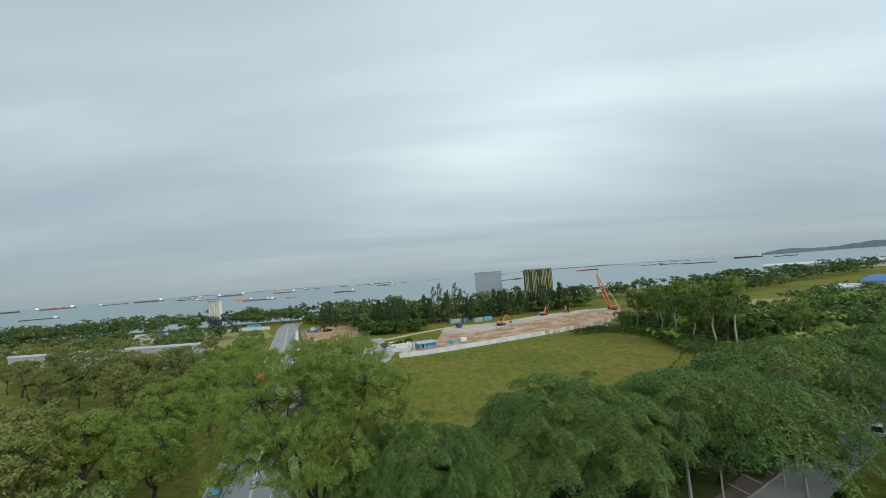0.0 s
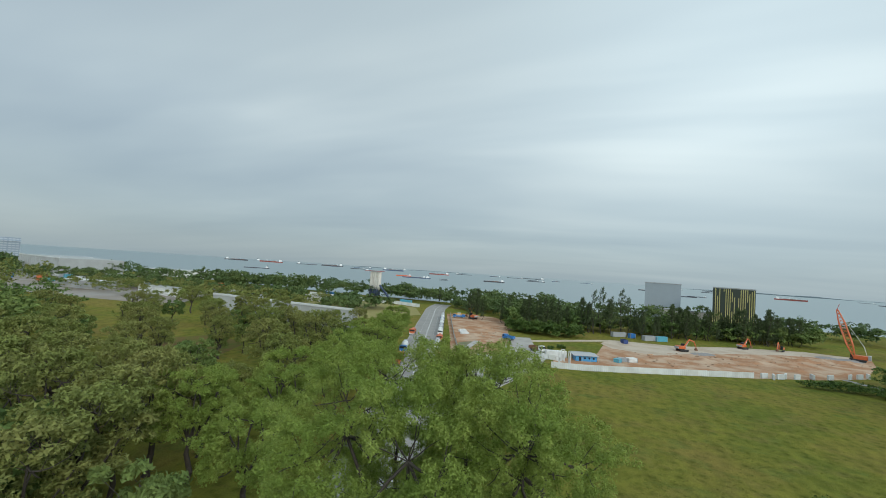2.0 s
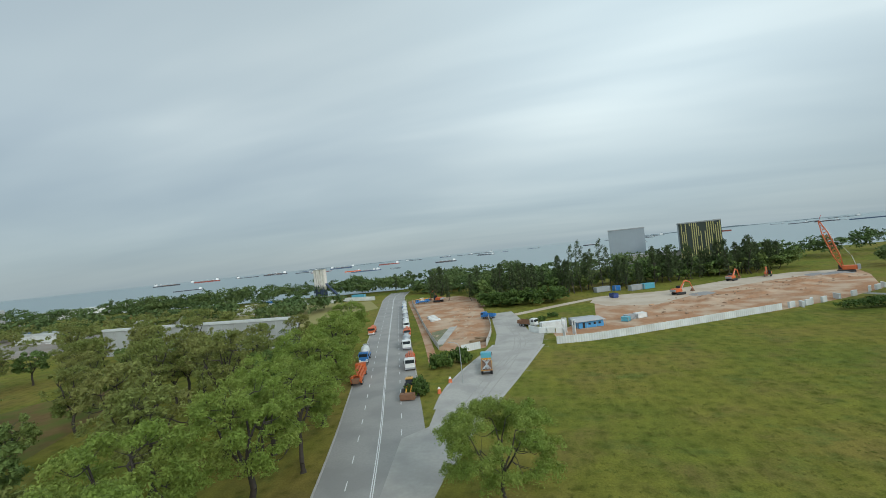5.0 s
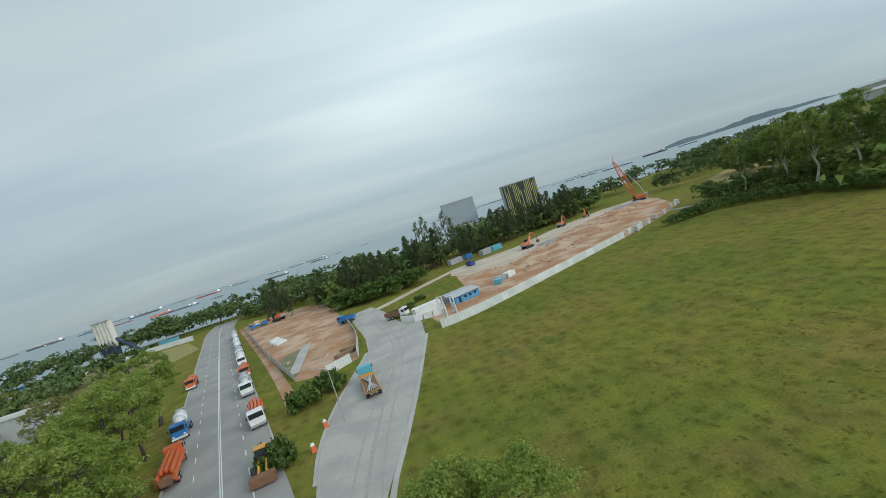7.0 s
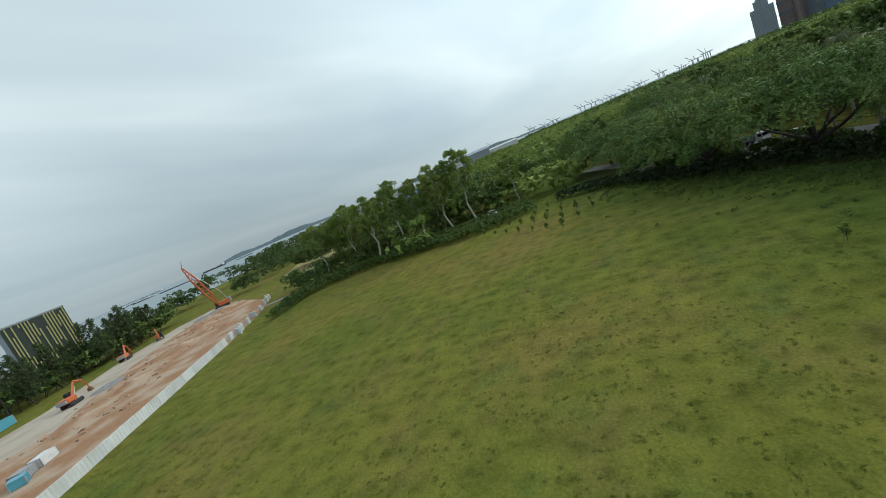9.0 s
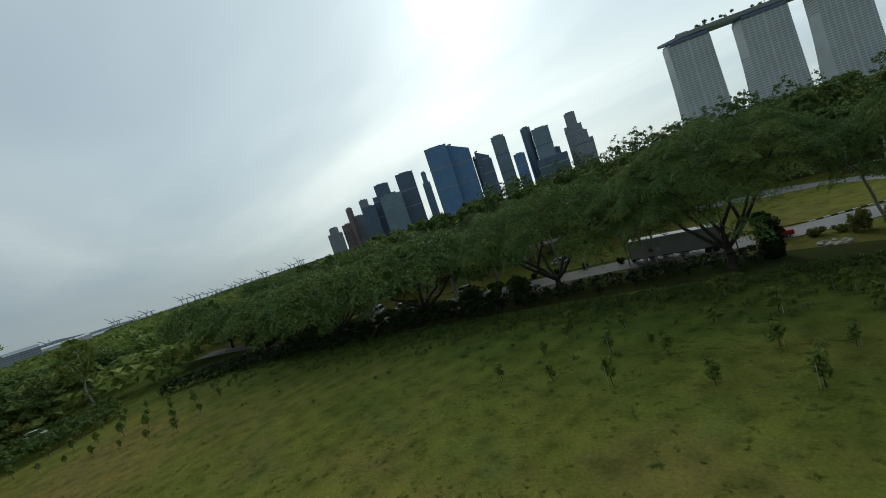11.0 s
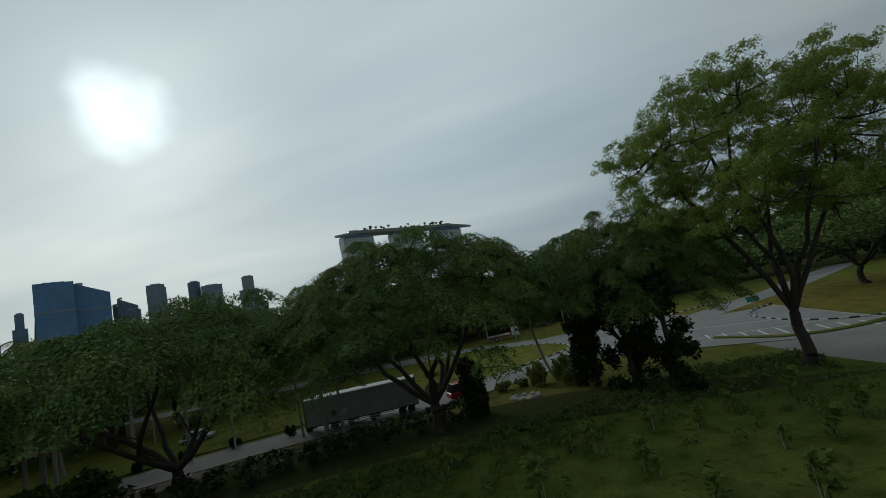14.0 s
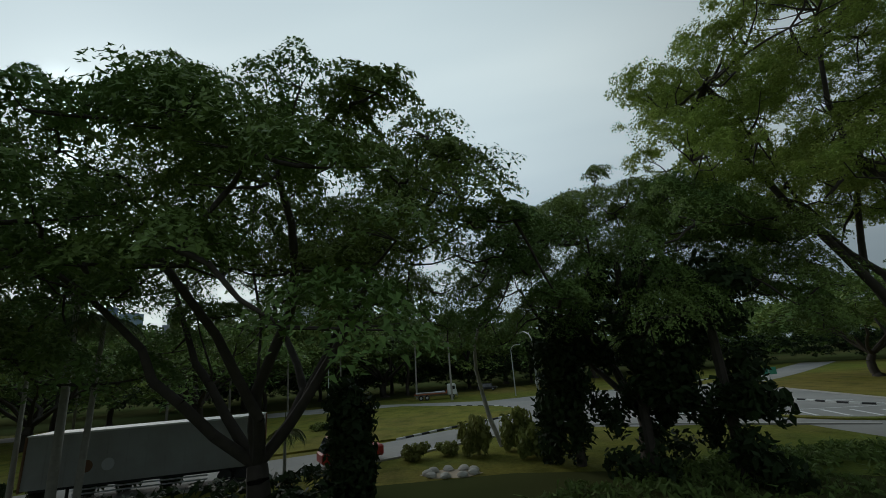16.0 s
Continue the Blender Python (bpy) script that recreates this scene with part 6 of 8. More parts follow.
def silo_plant(x, y, turn):
    """A concrete batching plant: a row of tall silos on dark legs."""
    ob = new("batching_plant")
    S = mat("silo_white", (0.70, 0.66, 0.60), 0.6, var=0.1, scale=0.4, color2=(0.55, 0.48, 0.42), scale2=0.25, mix2=0.6)
    D = mat("dark_blue_steel", (0.05, 0.07, 0.13), 0.6, var=0.2)
    for k in range(5):
        bm = bmesh.new()
        xx = -6.6 + 3.3 * k
        rod(bm, (xx, 0, 9.2), (xx, 0, 21), 1.6, sides=16)
        rod(bm, (xx, 0, 6.6), (xx, 0, 9.2), 0.4, 1.6, 16)
        part("silo", bm, S, ob, smooth=False)
        for sy in (-1.4, 1.4):
            bm = bmesh.new()
            box(bm, (xx - 1.5, sy - 0.12, 0), (xx - 1.2, sy + 0.12, 10))
            part("leg", bm, D, ob)
    bm = bmesh.new()
    box(bm, (-7.5, -1.1, 2.0), (6.5, 1.4, 6.8), 0.1)
    part("mixer_house", bm, D, ob)
    bm = bmesh.new()
    box(bm, (-8.2, -1.8, 21.0), (8.2, 1.8, 21.4))
    part("top_deck", bm, STEEL, ob)
    bm = bmesh.new()
    for sy in (-1.7, 1.7):
        for zz in (21.9, 22.4):
            box(bm, (-8.2, sy - 0.04, zz), (8.2, sy + 0.04, zz + 0.06))
    part("handrail", bm, STEEL, ob)
    bm = bmesh.new()
    v = box(bm, (8, -0.8, 1), (24, 0.8, 2.2))
    for p in v:
        if p.co.x < 10:
            p.co.z += 9
    part("conveyor", bm, D, ob)
    ob.matrix_world = pose(x, y, 0, 0, 0, turn) @ Matrix.Diagonal((1.15, 1.15, 1.3, 1))
    tagged(ob, "row of cream concrete-plant silos on dark blue legs", "silos")


silo_plant(-226.5, 417.6, -28)


def plain_wall(name, a, b, h, th, material, label):
    a, b = Vector((*a, 0)), Vector((*b, 0))
    bm = bmesh.new()
    L = (b - a).length
    box(bm, (0, -th / 2, 0), (L, th / 2, h))
    box(bm, (-0.05, -th / 2 - 0.06, h), (L + 0.05, th / 2 + 0.06, h + 0.15))
    n = int(L / 4)
    for k in range(n + 1):
        box(bm, (L * k / n - 0.15, -th / 2 - 0.05, 0), (L * k / n + 0.15, -th / 2 - 0.002, h))
    ob = part(name, bm, material)
    ob.matrix_world = pose(a.x, a.y, 0, 0, 0, math.degrees(math.atan2(b.y - a.y, b.x - a.x)))
    return tagged(ob, label, "wall")


plain_wall("boundary_wall", (-278.7, 379.1), (-188.4, 372.4), 3.2, 0.3, WHITE_WALL, "long white boundary wall beside a grass strip")
plain_wall("boundary_wall", (-184.4, 377.3), (-152.8, 368), 2.8, 0.3, WHITE_WALL, "short white boundary wall by the road")


def warehouse(name, x, y, turn, L, D, h, wall, roof, label, low=0.25):
    """A big ribbed shed with a parapet, a low plinth strip, roller doors and a shallow roof."""
    ob = new(name)
    bm = bmesh.new()
    box(bm, (0, 0, 0), (L, D, h))
    part("wall", bm, wall, ob)
    n = int(L / 6)
    for k in range(n + 1):
        bm = bmesh.new()
        box(bm, (L * k / n - 0.2, -0.15, 0), (L * k / n + 0.2, 0.0, h))
        part("rib", bm, wall, ob)
    bm = bmesh.new()
    box(bm, (-0.4, -0.4, h), (L + 0.4, 0.5, h + 1.0))
    part("parapet", bm, mat("parapet_grey", (0.56, 0.57, 0.56), 0.7, var=0.1, scale=0.4), ob, "pale grey parapet")
    bm = bmesh.new()
    v = box(bm, (0, 0.5, h), (L, D, h + 0.4))
    part("roof", bm, roof, ob)
    bm = bmesh.new()
    box(bm, (0, -0.12, h * low - 0.4), (L, -0.003, h * low))
    part("band", bm, CONCRETE, ob)
    for k in range(1, n, 3):
        bm = bmesh.new()
        box(bm, (L * (k + 0.25) / n, -0.1, 0), (L * (k + 0.85) / n, -0.004, h * low - 0.5))
        part("roller_door", bm, GREY_PANEL, ob)
    ob.matrix_world = pose(x, y, 0, 0, 0, turn)
    tagged(ob, label, "warehouse")


SHED_W = mat("pale_grey_cladding", (0.39, 0.40, 0.395), 0.6, var=0.08, scale=0.3, color2=(0.32, 0.32, 0.31), scale2=0.1, mix2=0.5)
ROOF_G = mat("grey_roof", (0.40, 0.41, 0.40), 0.7, var=0.1, scale=0.3)
warehouse("warehouse", -216, 212, -1.5, 95, 6, 11.0, SHED_W, ROOF_G, "wide pale grey warehouse with white parapet among trees")
warehouse("warehouse", -670.9, 325.5, -10, 125, 60, 19, SHED_W, ROOF_G, "big plain pale warehouse in the far yard")
warehouse("warehouse", -585.6, 417.7, 30, 120, 30, 9, WHITE_WALL, WHITE_WALL, "long low white shed near the shore")
warehouse("warehouse", -356, 262, -6, 46, 14, 5.5, WHITE_WALL, ROOF_G, "low white shed in the yard")
warehouse("warehouse", -306, 300, 4, 34, 12, 4.5, SHED_W, ROOF_G, "small grey shed in the yard")
warehouse("warehouse", -420, 240, 8, 40, 16, 6.0, SHED_W, WHITE_WALL, "grey shed with a white roof in the yard")
warehouse("warehouse", -250, 330, -4, 30, 10, 4.0, WHITE_WALL, WHITE_WALL, "small white shed in the yard")
flat("yard", [(-260.1, 221), (-420, 190), (-760, 260), (-805.6, 317.4), (-585.2, 402.8), (-343.8, 330.6)], 0.02, mat("yard_surface", (0.30, 0.275, 0.245), 0.95, var=0.2, scale=0.2, color2=(0.24, 0.19, 0.15), scale2=0.03, mix2=0.8), "wide dusty grey-brown storage yard", "yard")
rngy = random.Random(4)
for k in range(34):
    c_ = rngy.choice(("white", "grey", "blue", "teal", "orange", "rust", "white", "grey"))
    container(rngy.uniform(-640, -300), rngy.uniform(255, 380), rngy.choice((0, 15, 90, 105)), rngy.uniform(6, 14), c_, f"{c_ if c_ != 'rust' else 'rusty'} steel container standing in the yard", rngy.uniform(2.6, 5.2), 1.0, False)

# ---- the two big blocks behind the woods ----
def block_building(name, x, y, turn, L, D, h, face, side, label):
    ob = new(name)
    bm = bmesh.new()
    box(bm, (-L / 2, -D / 2, 0), (L / 2, D / 2, h))
    part("wall", bm, side, ob)
    bm = bmesh.new()
    box(bm, (-L / 2 - 0.3, -D / 2 - 0.3, h), (L / 2 + 0.3, D / 2 + 0.3, h + 0.8))
    part("roof_edge", bm, VEH["grey"], ob)
    if face:
        rng = random.Random(5)
        n = 20
        for k in range(n):
            z = 1.0
            while z < h - 1:
                dz = rng.uniform(6, 15)
                if rng.random() < 0.85:
                    bm = bmesh.new()
                    box(bm, (-L / 2 + L * k / n + 0.25, -D / 2 - 0.5, z), (-L / 2 + L * (k + 1) / n - 0.6, -D / 2 - 0.003, min(z + dz, h - 0.3)))
                    part("fin", bm, face, ob)
                z += dz
        bm = bmesh.new()
        box(bm, (-L / 2 + 0.05, -D / 2 - 0.12, 0.5), (L / 2 - 0.05, -D / 2 - 0.003, h - 0.2))
        part("facade_panel", bm, mat("dark_facade", (0.035, 0.045, 0.035), 0.4, var=0.2), ob, "dark recessed facade")
    else:
        for k in range(9):
            bm = bmesh.new()
            box(bm, (-L / 2 + L * k / 9 - 0.05, -D / 2 - 0.12, 0), (-L / 2 + L * k / 9 + 0.12, -D / 2 - 0.002, h))
            part("panel_joint", bm, side, ob)
    ob.matrix_world = pose(x, y, 0, 0, 0, turn)
    tagged(ob, label, "building")


BLK = mat("blue_grey_cladding", (0.30, 0.34, 0.37), 0.5, var=0.06, scale=0.2)
GOLD = mat("gold_fins", (0.46, 0.42, 0.17), 0.45, 0.2, var=0.12, scale=0.3)
block_building("plain_block", 50.1, 468.2, -8, 29, 20, 35, None, BLK, "plain blue-grey metal-clad block behind woodland")
block_building("striped_block", 97.4, 434.3, -14, 28, 24, 34.5, GOLD, BLK, "dark block with gold vertical fins behind woodland")
block_building("low_block", 75.3, 439, -10, 60, 16, 13, None, CONCRETE, "low grey connecting building behind woodland")

# ---- the sea: ships and islands ----
HULLS = {"dark": mat("dark_hull", (0.06, 0.06, 0.07), 0.6, var=0.2, scale=0.1), "red": mat("red_hull", (0.26, 0.06, 0.045), 0.6, var=0.2, scale=0.1),
         "orange": mat("orange_hull", (0.75, 0.13, 0.03), 0.5, var=0.08, scale=0.1), "blue": mat("blue_hull", (0.07, 0.10, 0.16), 0.6, var=0.2, scale=0.1)}


def ship(x, y, L, hull, turn, low, label):
    ob = new("ship")
    B, H = L * 0.075, L * (0.028 if low else 0.05)
    bm = bmesh.new()
    v = box(bm, (-L / 2, -B, -1.5), (L / 2, B, H))
    for p in v:
        if p.co.x > 0:
            p.co.y *= 0.35
            p.co.z += 0 if p.co.z < 0 else H * 0.25
    part("hull", bm, HULLS[hull], ob)
    bm = bmesh.new()
    box(bm, (-L * 0.45, -B * 0.8, H), (-L * 0.34, B * 0.8, H + L * (0.06 if low else 0.085)), 0.0, (0.8, 0.9))
    part("deckhouse", bm, VEH["white"], ob)
    bm = bmesh.new()
    rod(bm, (-L * 0.42, 0, H), (-L * 0.42, 0, H + L * 0.11), L * 0.008, sides=6)
    part("funnel", bm, HULLS[hull], ob)
    if not low:
        for k in range(3):
            bm = bmesh.new()
            box(bm, (-L * 0.22 + k * L * 0.2, -B * 0.75, H), (-L * 0.06 + k * L * 0.2, B * 0.75, H + L * 0.014))
            part("hatch", bm, VEH["rust"], ob)
            bm = bmesh.new()
            xx = -L * 0.24 + k * L * 0.2
            rod(bm, (xx, 0, H), (xx, 0, H + L * 0.07), L * 0.004, sides=5)
            rod(bm, (xx, 0, H + L * 0.05), (xx + L * 0.09, 0, H + L * 0.075), L * 0.003, sides=5)
            part("deck_crane", bm, VEH["white"], ob)
    ob.matrix_world = pose(x, y, -2.0 if math.hypot(x, y) < 2900 else 0.5, 0, 0, turn)
    tagged(ob, label, "ship", "ships at anchor")


SHIPS = [(-2764, 2611, 300, "dark", 0), (-2577, 2796, 330, "red", 0), (-1088, 1129, 80, "dark", 1), (-2360, 2982, 300, "dark", 1), (-2144, 3043, 330, "dark", 0),
         (-1969, 3254, 240, "blue", 1), (-1498, 2927, 250, "blue", 0), (-752.1, 1574, 62, "orange", 0), (-1009, 2655, 150, "red", 0), (-1144, 3628, 200, "dark", 1),
         (-869.1, 3703, 100, "blue", 0), (-694.7, 3739, 200, "dark", 1), (-309.8, 3355, 60, "blue", 0), (556.2, 3762, 140, "dark", 1), (675.5, 3154, 105, "dark", 1),
         (864, 2492, 125, "red", 0), (1570, 3398, 80, "dark", 1), (1335, 2702, 86, "dark", 1), (1358, 2491, 82, "dark", 1), (1316, 2139, 220, "blue", 1), (1949, 2652, 210, "dark", 0),
         (-1772, 3872, 420, "dark", 1), (-559.7, 3946, 380, "dark", 1), (883.7, 3906, 420, "dark", 1), (-3008, 3205, 420, "dark", 1), (2017, 3488, 300, "dark", 1), (-545.5, 1495, 40, "dark", 1), (-503.4, 1376, 30, "dark", 1)]
rngv = random.Random(44)
for k in range(16):
    a = rngv.uniform(-0.75, 0.75)
    d = rngv.uniform(1500, 3600)
    SHIPS.append((math.sin(a) * d, math.cos(a) * d, rngv.uniform(50, 120), rngv.choice(("dark", "dark", "blue", "red")), rngv.choice((0, 1, 1))))
for k, (x, y, L, c_, low) in enumerate(SHIPS):
    L = L if L < 130 else 130 + (L - 130) * 0.25
    word = {"dark": "dark-hulled", "red": "red-hulled", "orange": "bright orange", "blue": "blue-grey"}[c_]
    ship(x, y, L, c_, math.degrees(math.atan2(-x, y)) + (k * 37 % 30 - 15) + (180 if k % 3 else 0), low, f"{word} {'low barge' if low else 'cargo ship'} at anchor on the sea")


def ridge(name, pts, h, material, label, seed, depth=300):
    """A low wooded island: a ridge with an uneven crest and sloping sides."""
    rng = random.Random(seed)
    p = smooth_line(pts, 40.0)
    p, n = along(p)
    k = len(p)
    V = []
    for i in range(k):
        e = math.sin(math.pi * (i + 0.5) / k) ** 0.5
        z = h * e * (0.7 + 0.5 * noise.noise(Vector((i * 0.13, seed, 0))) + 0.12 * rng.random())
        V += [(*(p[i] - n[i] * depth / 2), 0.0), (*p[i], max(z, 2)), (*(p[i] + n[i] * depth / 2), 0.0)]
    Q = []
    for i in range(k - 1):
        for j in (0, 1):
            Q.append((3 * i + j, 3 * i + 3 + j, 3 * i + 4 + j, 3 * i + 1 + j))
    return tagged(new(name, mesh_np(name, V, Q, material=material)), label, "island", kind="structure")


ISLE = mat("far_hills", (0.10, 0.135, 0.15), 0.95, var=0.15, scale=0.01)
ridge("island", [(2522, 3330), (3027, 3170), (3534, 2651)], 58, ISLE, "low dark wooded island on the horizon", 1)
ridge("island", [(-3432, 3165), (-2080, 4115), (-668.5, 4494)], 16, ISLE, "thin low line of land on the sea horizon", 2, 120)
ridge("island", [(252.4, 4556), (1501, 4251), (2522, 3682)], 20, ISLE, "thin low line of land on the sea horizon", 3, 120)
ridge("island", [(3533, 2550), (4322, 1440), (4559, 465.2)], 60, ISLE, "long low hills on the far shore", 4)

# ---- port and skyline ----
def gantry(x, y, h, turn):
    ob = new("gantry_crane")
    # pale blue-grey: the haze of distance is mixed into the steel colour
    M = mat("hazy_crane_steel", (0.40, 0.44, 0.47), 0.7, var=0.05)
    for sx in (-12, 12):
        for sy in (-8, 8):
            bm = bmesh.new()
            box(bm, (sx - 1.5, sy - 1.5, 0), (sx + 1.5, sy + 1.5, h * 0.6))
            part("leg", bm, M, ob)
    bm = bmesh.new()
    box(bm, (-34, -2, h * 0.6), (30, 2, h * 0.66))
    part("girder", bm, M, ob)
    bm = bmesh.new()
    rod(bm, (12, 0, h * 0.64), (40, 0, h * 1.1), 1.6, sides=4)
    rod(bm, (0, 0, h * 0.64), (4, 0, h * 0.95), 1.4, sides=4)
    part("boom", bm, M, ob)
    ob.matrix_world = pose(x, y, 0, 0, 0, turn)
    tagged(ob, "hazy grey port gantry crane on the far shore", "gantry crane", "port cranes")


rngg = random.Random(12)
for x, y in ((2516, 705), (2559, 472), (2569, 390), (2574, 337), (2582, 175), (2582, 115), (2581, 55), (2580, 12), (2576, -63), (2572, -110), (2569, -142), (2558, -234), (2542, -330), (2532, -388), (2521, -438)):
    gantry(x, y, rngg.uniform(40, 68), rngg.uniform(60, 120))


def glass_wall(name, c1, c2, floor=4.0, bay=3.0, dark=0.35):
    """Curtain wall: glass with floor bands and mullions at real spacing."""
    m = bpy.data.materials.new(name)
    m.use_nodes = True
    nt = m.node_tree
    N, L = nt.nodes.new, nt.links.new
    b = nt.nodes["Principled BSDF"]
    b.inputs["Roughness"].default_value = 0.35
    pos = N("ShaderNodeTexCoord").outputs["Object"]
    sep = N("ShaderNodeSeparateXYZ")
    L(pos, sep.inputs[0])

    def stripe(src, period, width):
        a = N("ShaderNodeMath")
        a.operation = "MODULO"
        L(src, a.inputs[0])
        a.inputs[1].default_value = period
        ab = N("ShaderNodeMath")
        ab.operation = "ABSOLUTE"
        L(a.outputs[0], ab.inputs[0])
        g = N("ShaderNodeMath")
        g.operation = "LESS_THAN"
        L(ab.outputs[0], g.inputs[0])
        g.inputs[1].default_value = width
        return g.outputs[0]

    s = N("ShaderNodeMath")
    s.operation = "MAXIMUM"
    L(stripe(sep.outputs[2], floor, floor * dark), s.inputs[0])
    L(stripe(sep.outputs[0], bay, bay * 0.2), s.inputs[1])
    mx = N("ShaderNodeMix")
    mx.data_type = "RGBA"
    L(s.outputs[0], mx.inputs[0])
    mx.inputs[6].default_value, mx.inputs[7].default_value = (*c1, 1), (*c2, 1)
    nz = N("ShaderNodeTexNoise")
    nz.inputs["Scale"].default_value = 0.03
    L(pos, nz.inputs[0])
    mr = N("ShaderNodeMapRange")
    mr.inputs[3].default_value, mr.inputs[4].default_value = 0.8, 1.2
    L(nz.outputs[0], mr.inputs[0])
    sc = N("ShaderNodeVectorMath")
    sc.operation = "SCALE"
    L(mx.outputs[2], sc.inputs[0])
    L(mr.outputs[0], sc.inputs["Scale"])
    L(sc.outputs[0], b.inputs["Base Color"])
    return m


# tower glass colours, lightened and blued to include the distance haze
GW = [glass_wall("blue_glass", (0.10, 0.24, 0.46), (0.15, 0.30, 0.50)), glass_wall("dark_glass", (0.085, 0.14, 0.22), (0.14, 0.20, 0.28)),
      glass_wall("pale_wall", (0.36, 0.39, 0.42), (0.22, 0.26, 0.30), 5.0, 6.0, 0.5), glass_wall("teal_glass", (0.17, 0.26, 0.32), (0.25, 0.34, 0.39)), glass_wall("brown_wall", (0.30, 0.21, 0.19), (0.20, 0.16, 0.16), 5.0, 6.0, 0.45)]


def tower(x, y, w, h, mi, shape, label):
    """An office tower: shaft, crown and roof plant; shape: flat, slope, step or round."""
    ob = new("office_tower")
    W, D = w * 0.46, w * 0.4
    M = GW[mi]
    bm = bmesh.new()
    if shape == "round":
        rod(bm, (0, 0, 0), (0, 0, h), W, sides=24)
    else:
        top = h if shape != "step" else h * 0.8
        v = box(bm, (-W, -D, 0), (W, D, top))
        if shape == "slope":
            for p in v:
                if p.co.z > 1 and p.co.x < 0:
                    p.co.z -= h * 0.13
    part("shaft", bm, M, ob)
    if shape == "step":
        bm = bmesh.new()
        box(bm, (-W * 0.62, -D * 0.7, h * 0.8), (W * 0.62, D * 0.7, h))
        part("upper_shaft", bm, M, ob)
    if shape != "round":
        for fx in (-0.34, 0.05, 0.46)[: 2 + int(w) % 2]:
            bm = bmesh.new()
            box(bm, (W * fx, -D - 0.5, 0), (W * fx + 5.0, -D - 0.02, h * 0.78))
            part("recess", bm, GW[1] if mi != 1 else GW[3], ob)
        for fz in (0.42, 0.7):
            bm = bmesh.new()
            box(bm, (-W - 0.6, -D - 0.8, h * fz), (W + 0.6, D + 0.8, h * fz + 4.5))
            part("plant_floor", bm, GW[2] if int(w) % 3 else GW[1], ob)
    bm = bmesh.new()
    k = 0.5 if shape == "step" else 0.7
    if shape == "slope":
        box(bm, (W * 0.5, -D * 0.5, h), (W * 0.9, D * 0.5, h + 4))
    else:
        box(bm, (-W * k * 0.8, -D * k * 0.8, h), (W * k * 0.8, D * k * 0.8, h + 5))
    part("roof_plant", bm, GW[2], ob)
    if shape == "flat":
        bm = bmesh.new()
        rod(bm, (W * 0.4, 0, h), (W * 0.4, 0, h + 14), 0.7, 0.2, 5)
        part("mast", bm, STEEL, ob)
    ob.matrix_world = pose(x, y, 0, 0, 0, math.degrees(math.atan2(y - 120, x)) + 90)
    tagged(ob, label, "skyscraper", "downtown towers")


NAMES = ["blue glass office tower in the downtown skyline", "dark glass office tower in the downtown skyline", "pale concrete tower in the downtown skyline", "grey-green glass tower in the downtown skyline", "brown clad tower in the downtown skyline"]
TOWERS = [
    (1839, -471, 70, 127, 2, "step"), (1853, -554, 75, 127, 4, "flat"), (1809, -559, 32, 192, 4, "round"), (1844, -606, 61, 149, 2, "flat"), (1846, -654, 46, 214, 2, "flat"),
    (1730, -621, 63, 169, 1, "flat"), (1750, -723, 118, 252, 1, "step"), (1675, -716, 106, 188, 3, "flat"), (1688, -822, 89, 268, 1, "flat"), (1729, -949, 41, 257, 3, "step"),
    (1555, -942, 107, 325, 0, "flat"), (1523, -1039, 103, 321, 0, "slope"), (1495, -1123, 70, 236, 3, "slope"), (1421, -1193, 63, 291, 3, "flat"), (1434, -1103, 53, 205, 1, "flat"),
    (1344, -1295, 48, 286, 1, "round"), (1286, -1322, 81, 260, 3, "flat"), (1349, -1220, 53, 182, 0, "flat"), (1302, -1401, 46, 162, 1, "flat"), (1195, -1423, 80, 278, 2, "step"),
    (1144, -1400, 84, 185, 2, "step"), (1436, -1209, 69, 281, 3, "flat"), (1454, -1105, 64, 252, 1, "slope"), (1240, -1295, 139, 123, 1, "flat")]
for x, y, w, h, mi, sh in TOWERS:
    tower(x, y, w, h, mi, sh, NAMES[mi])


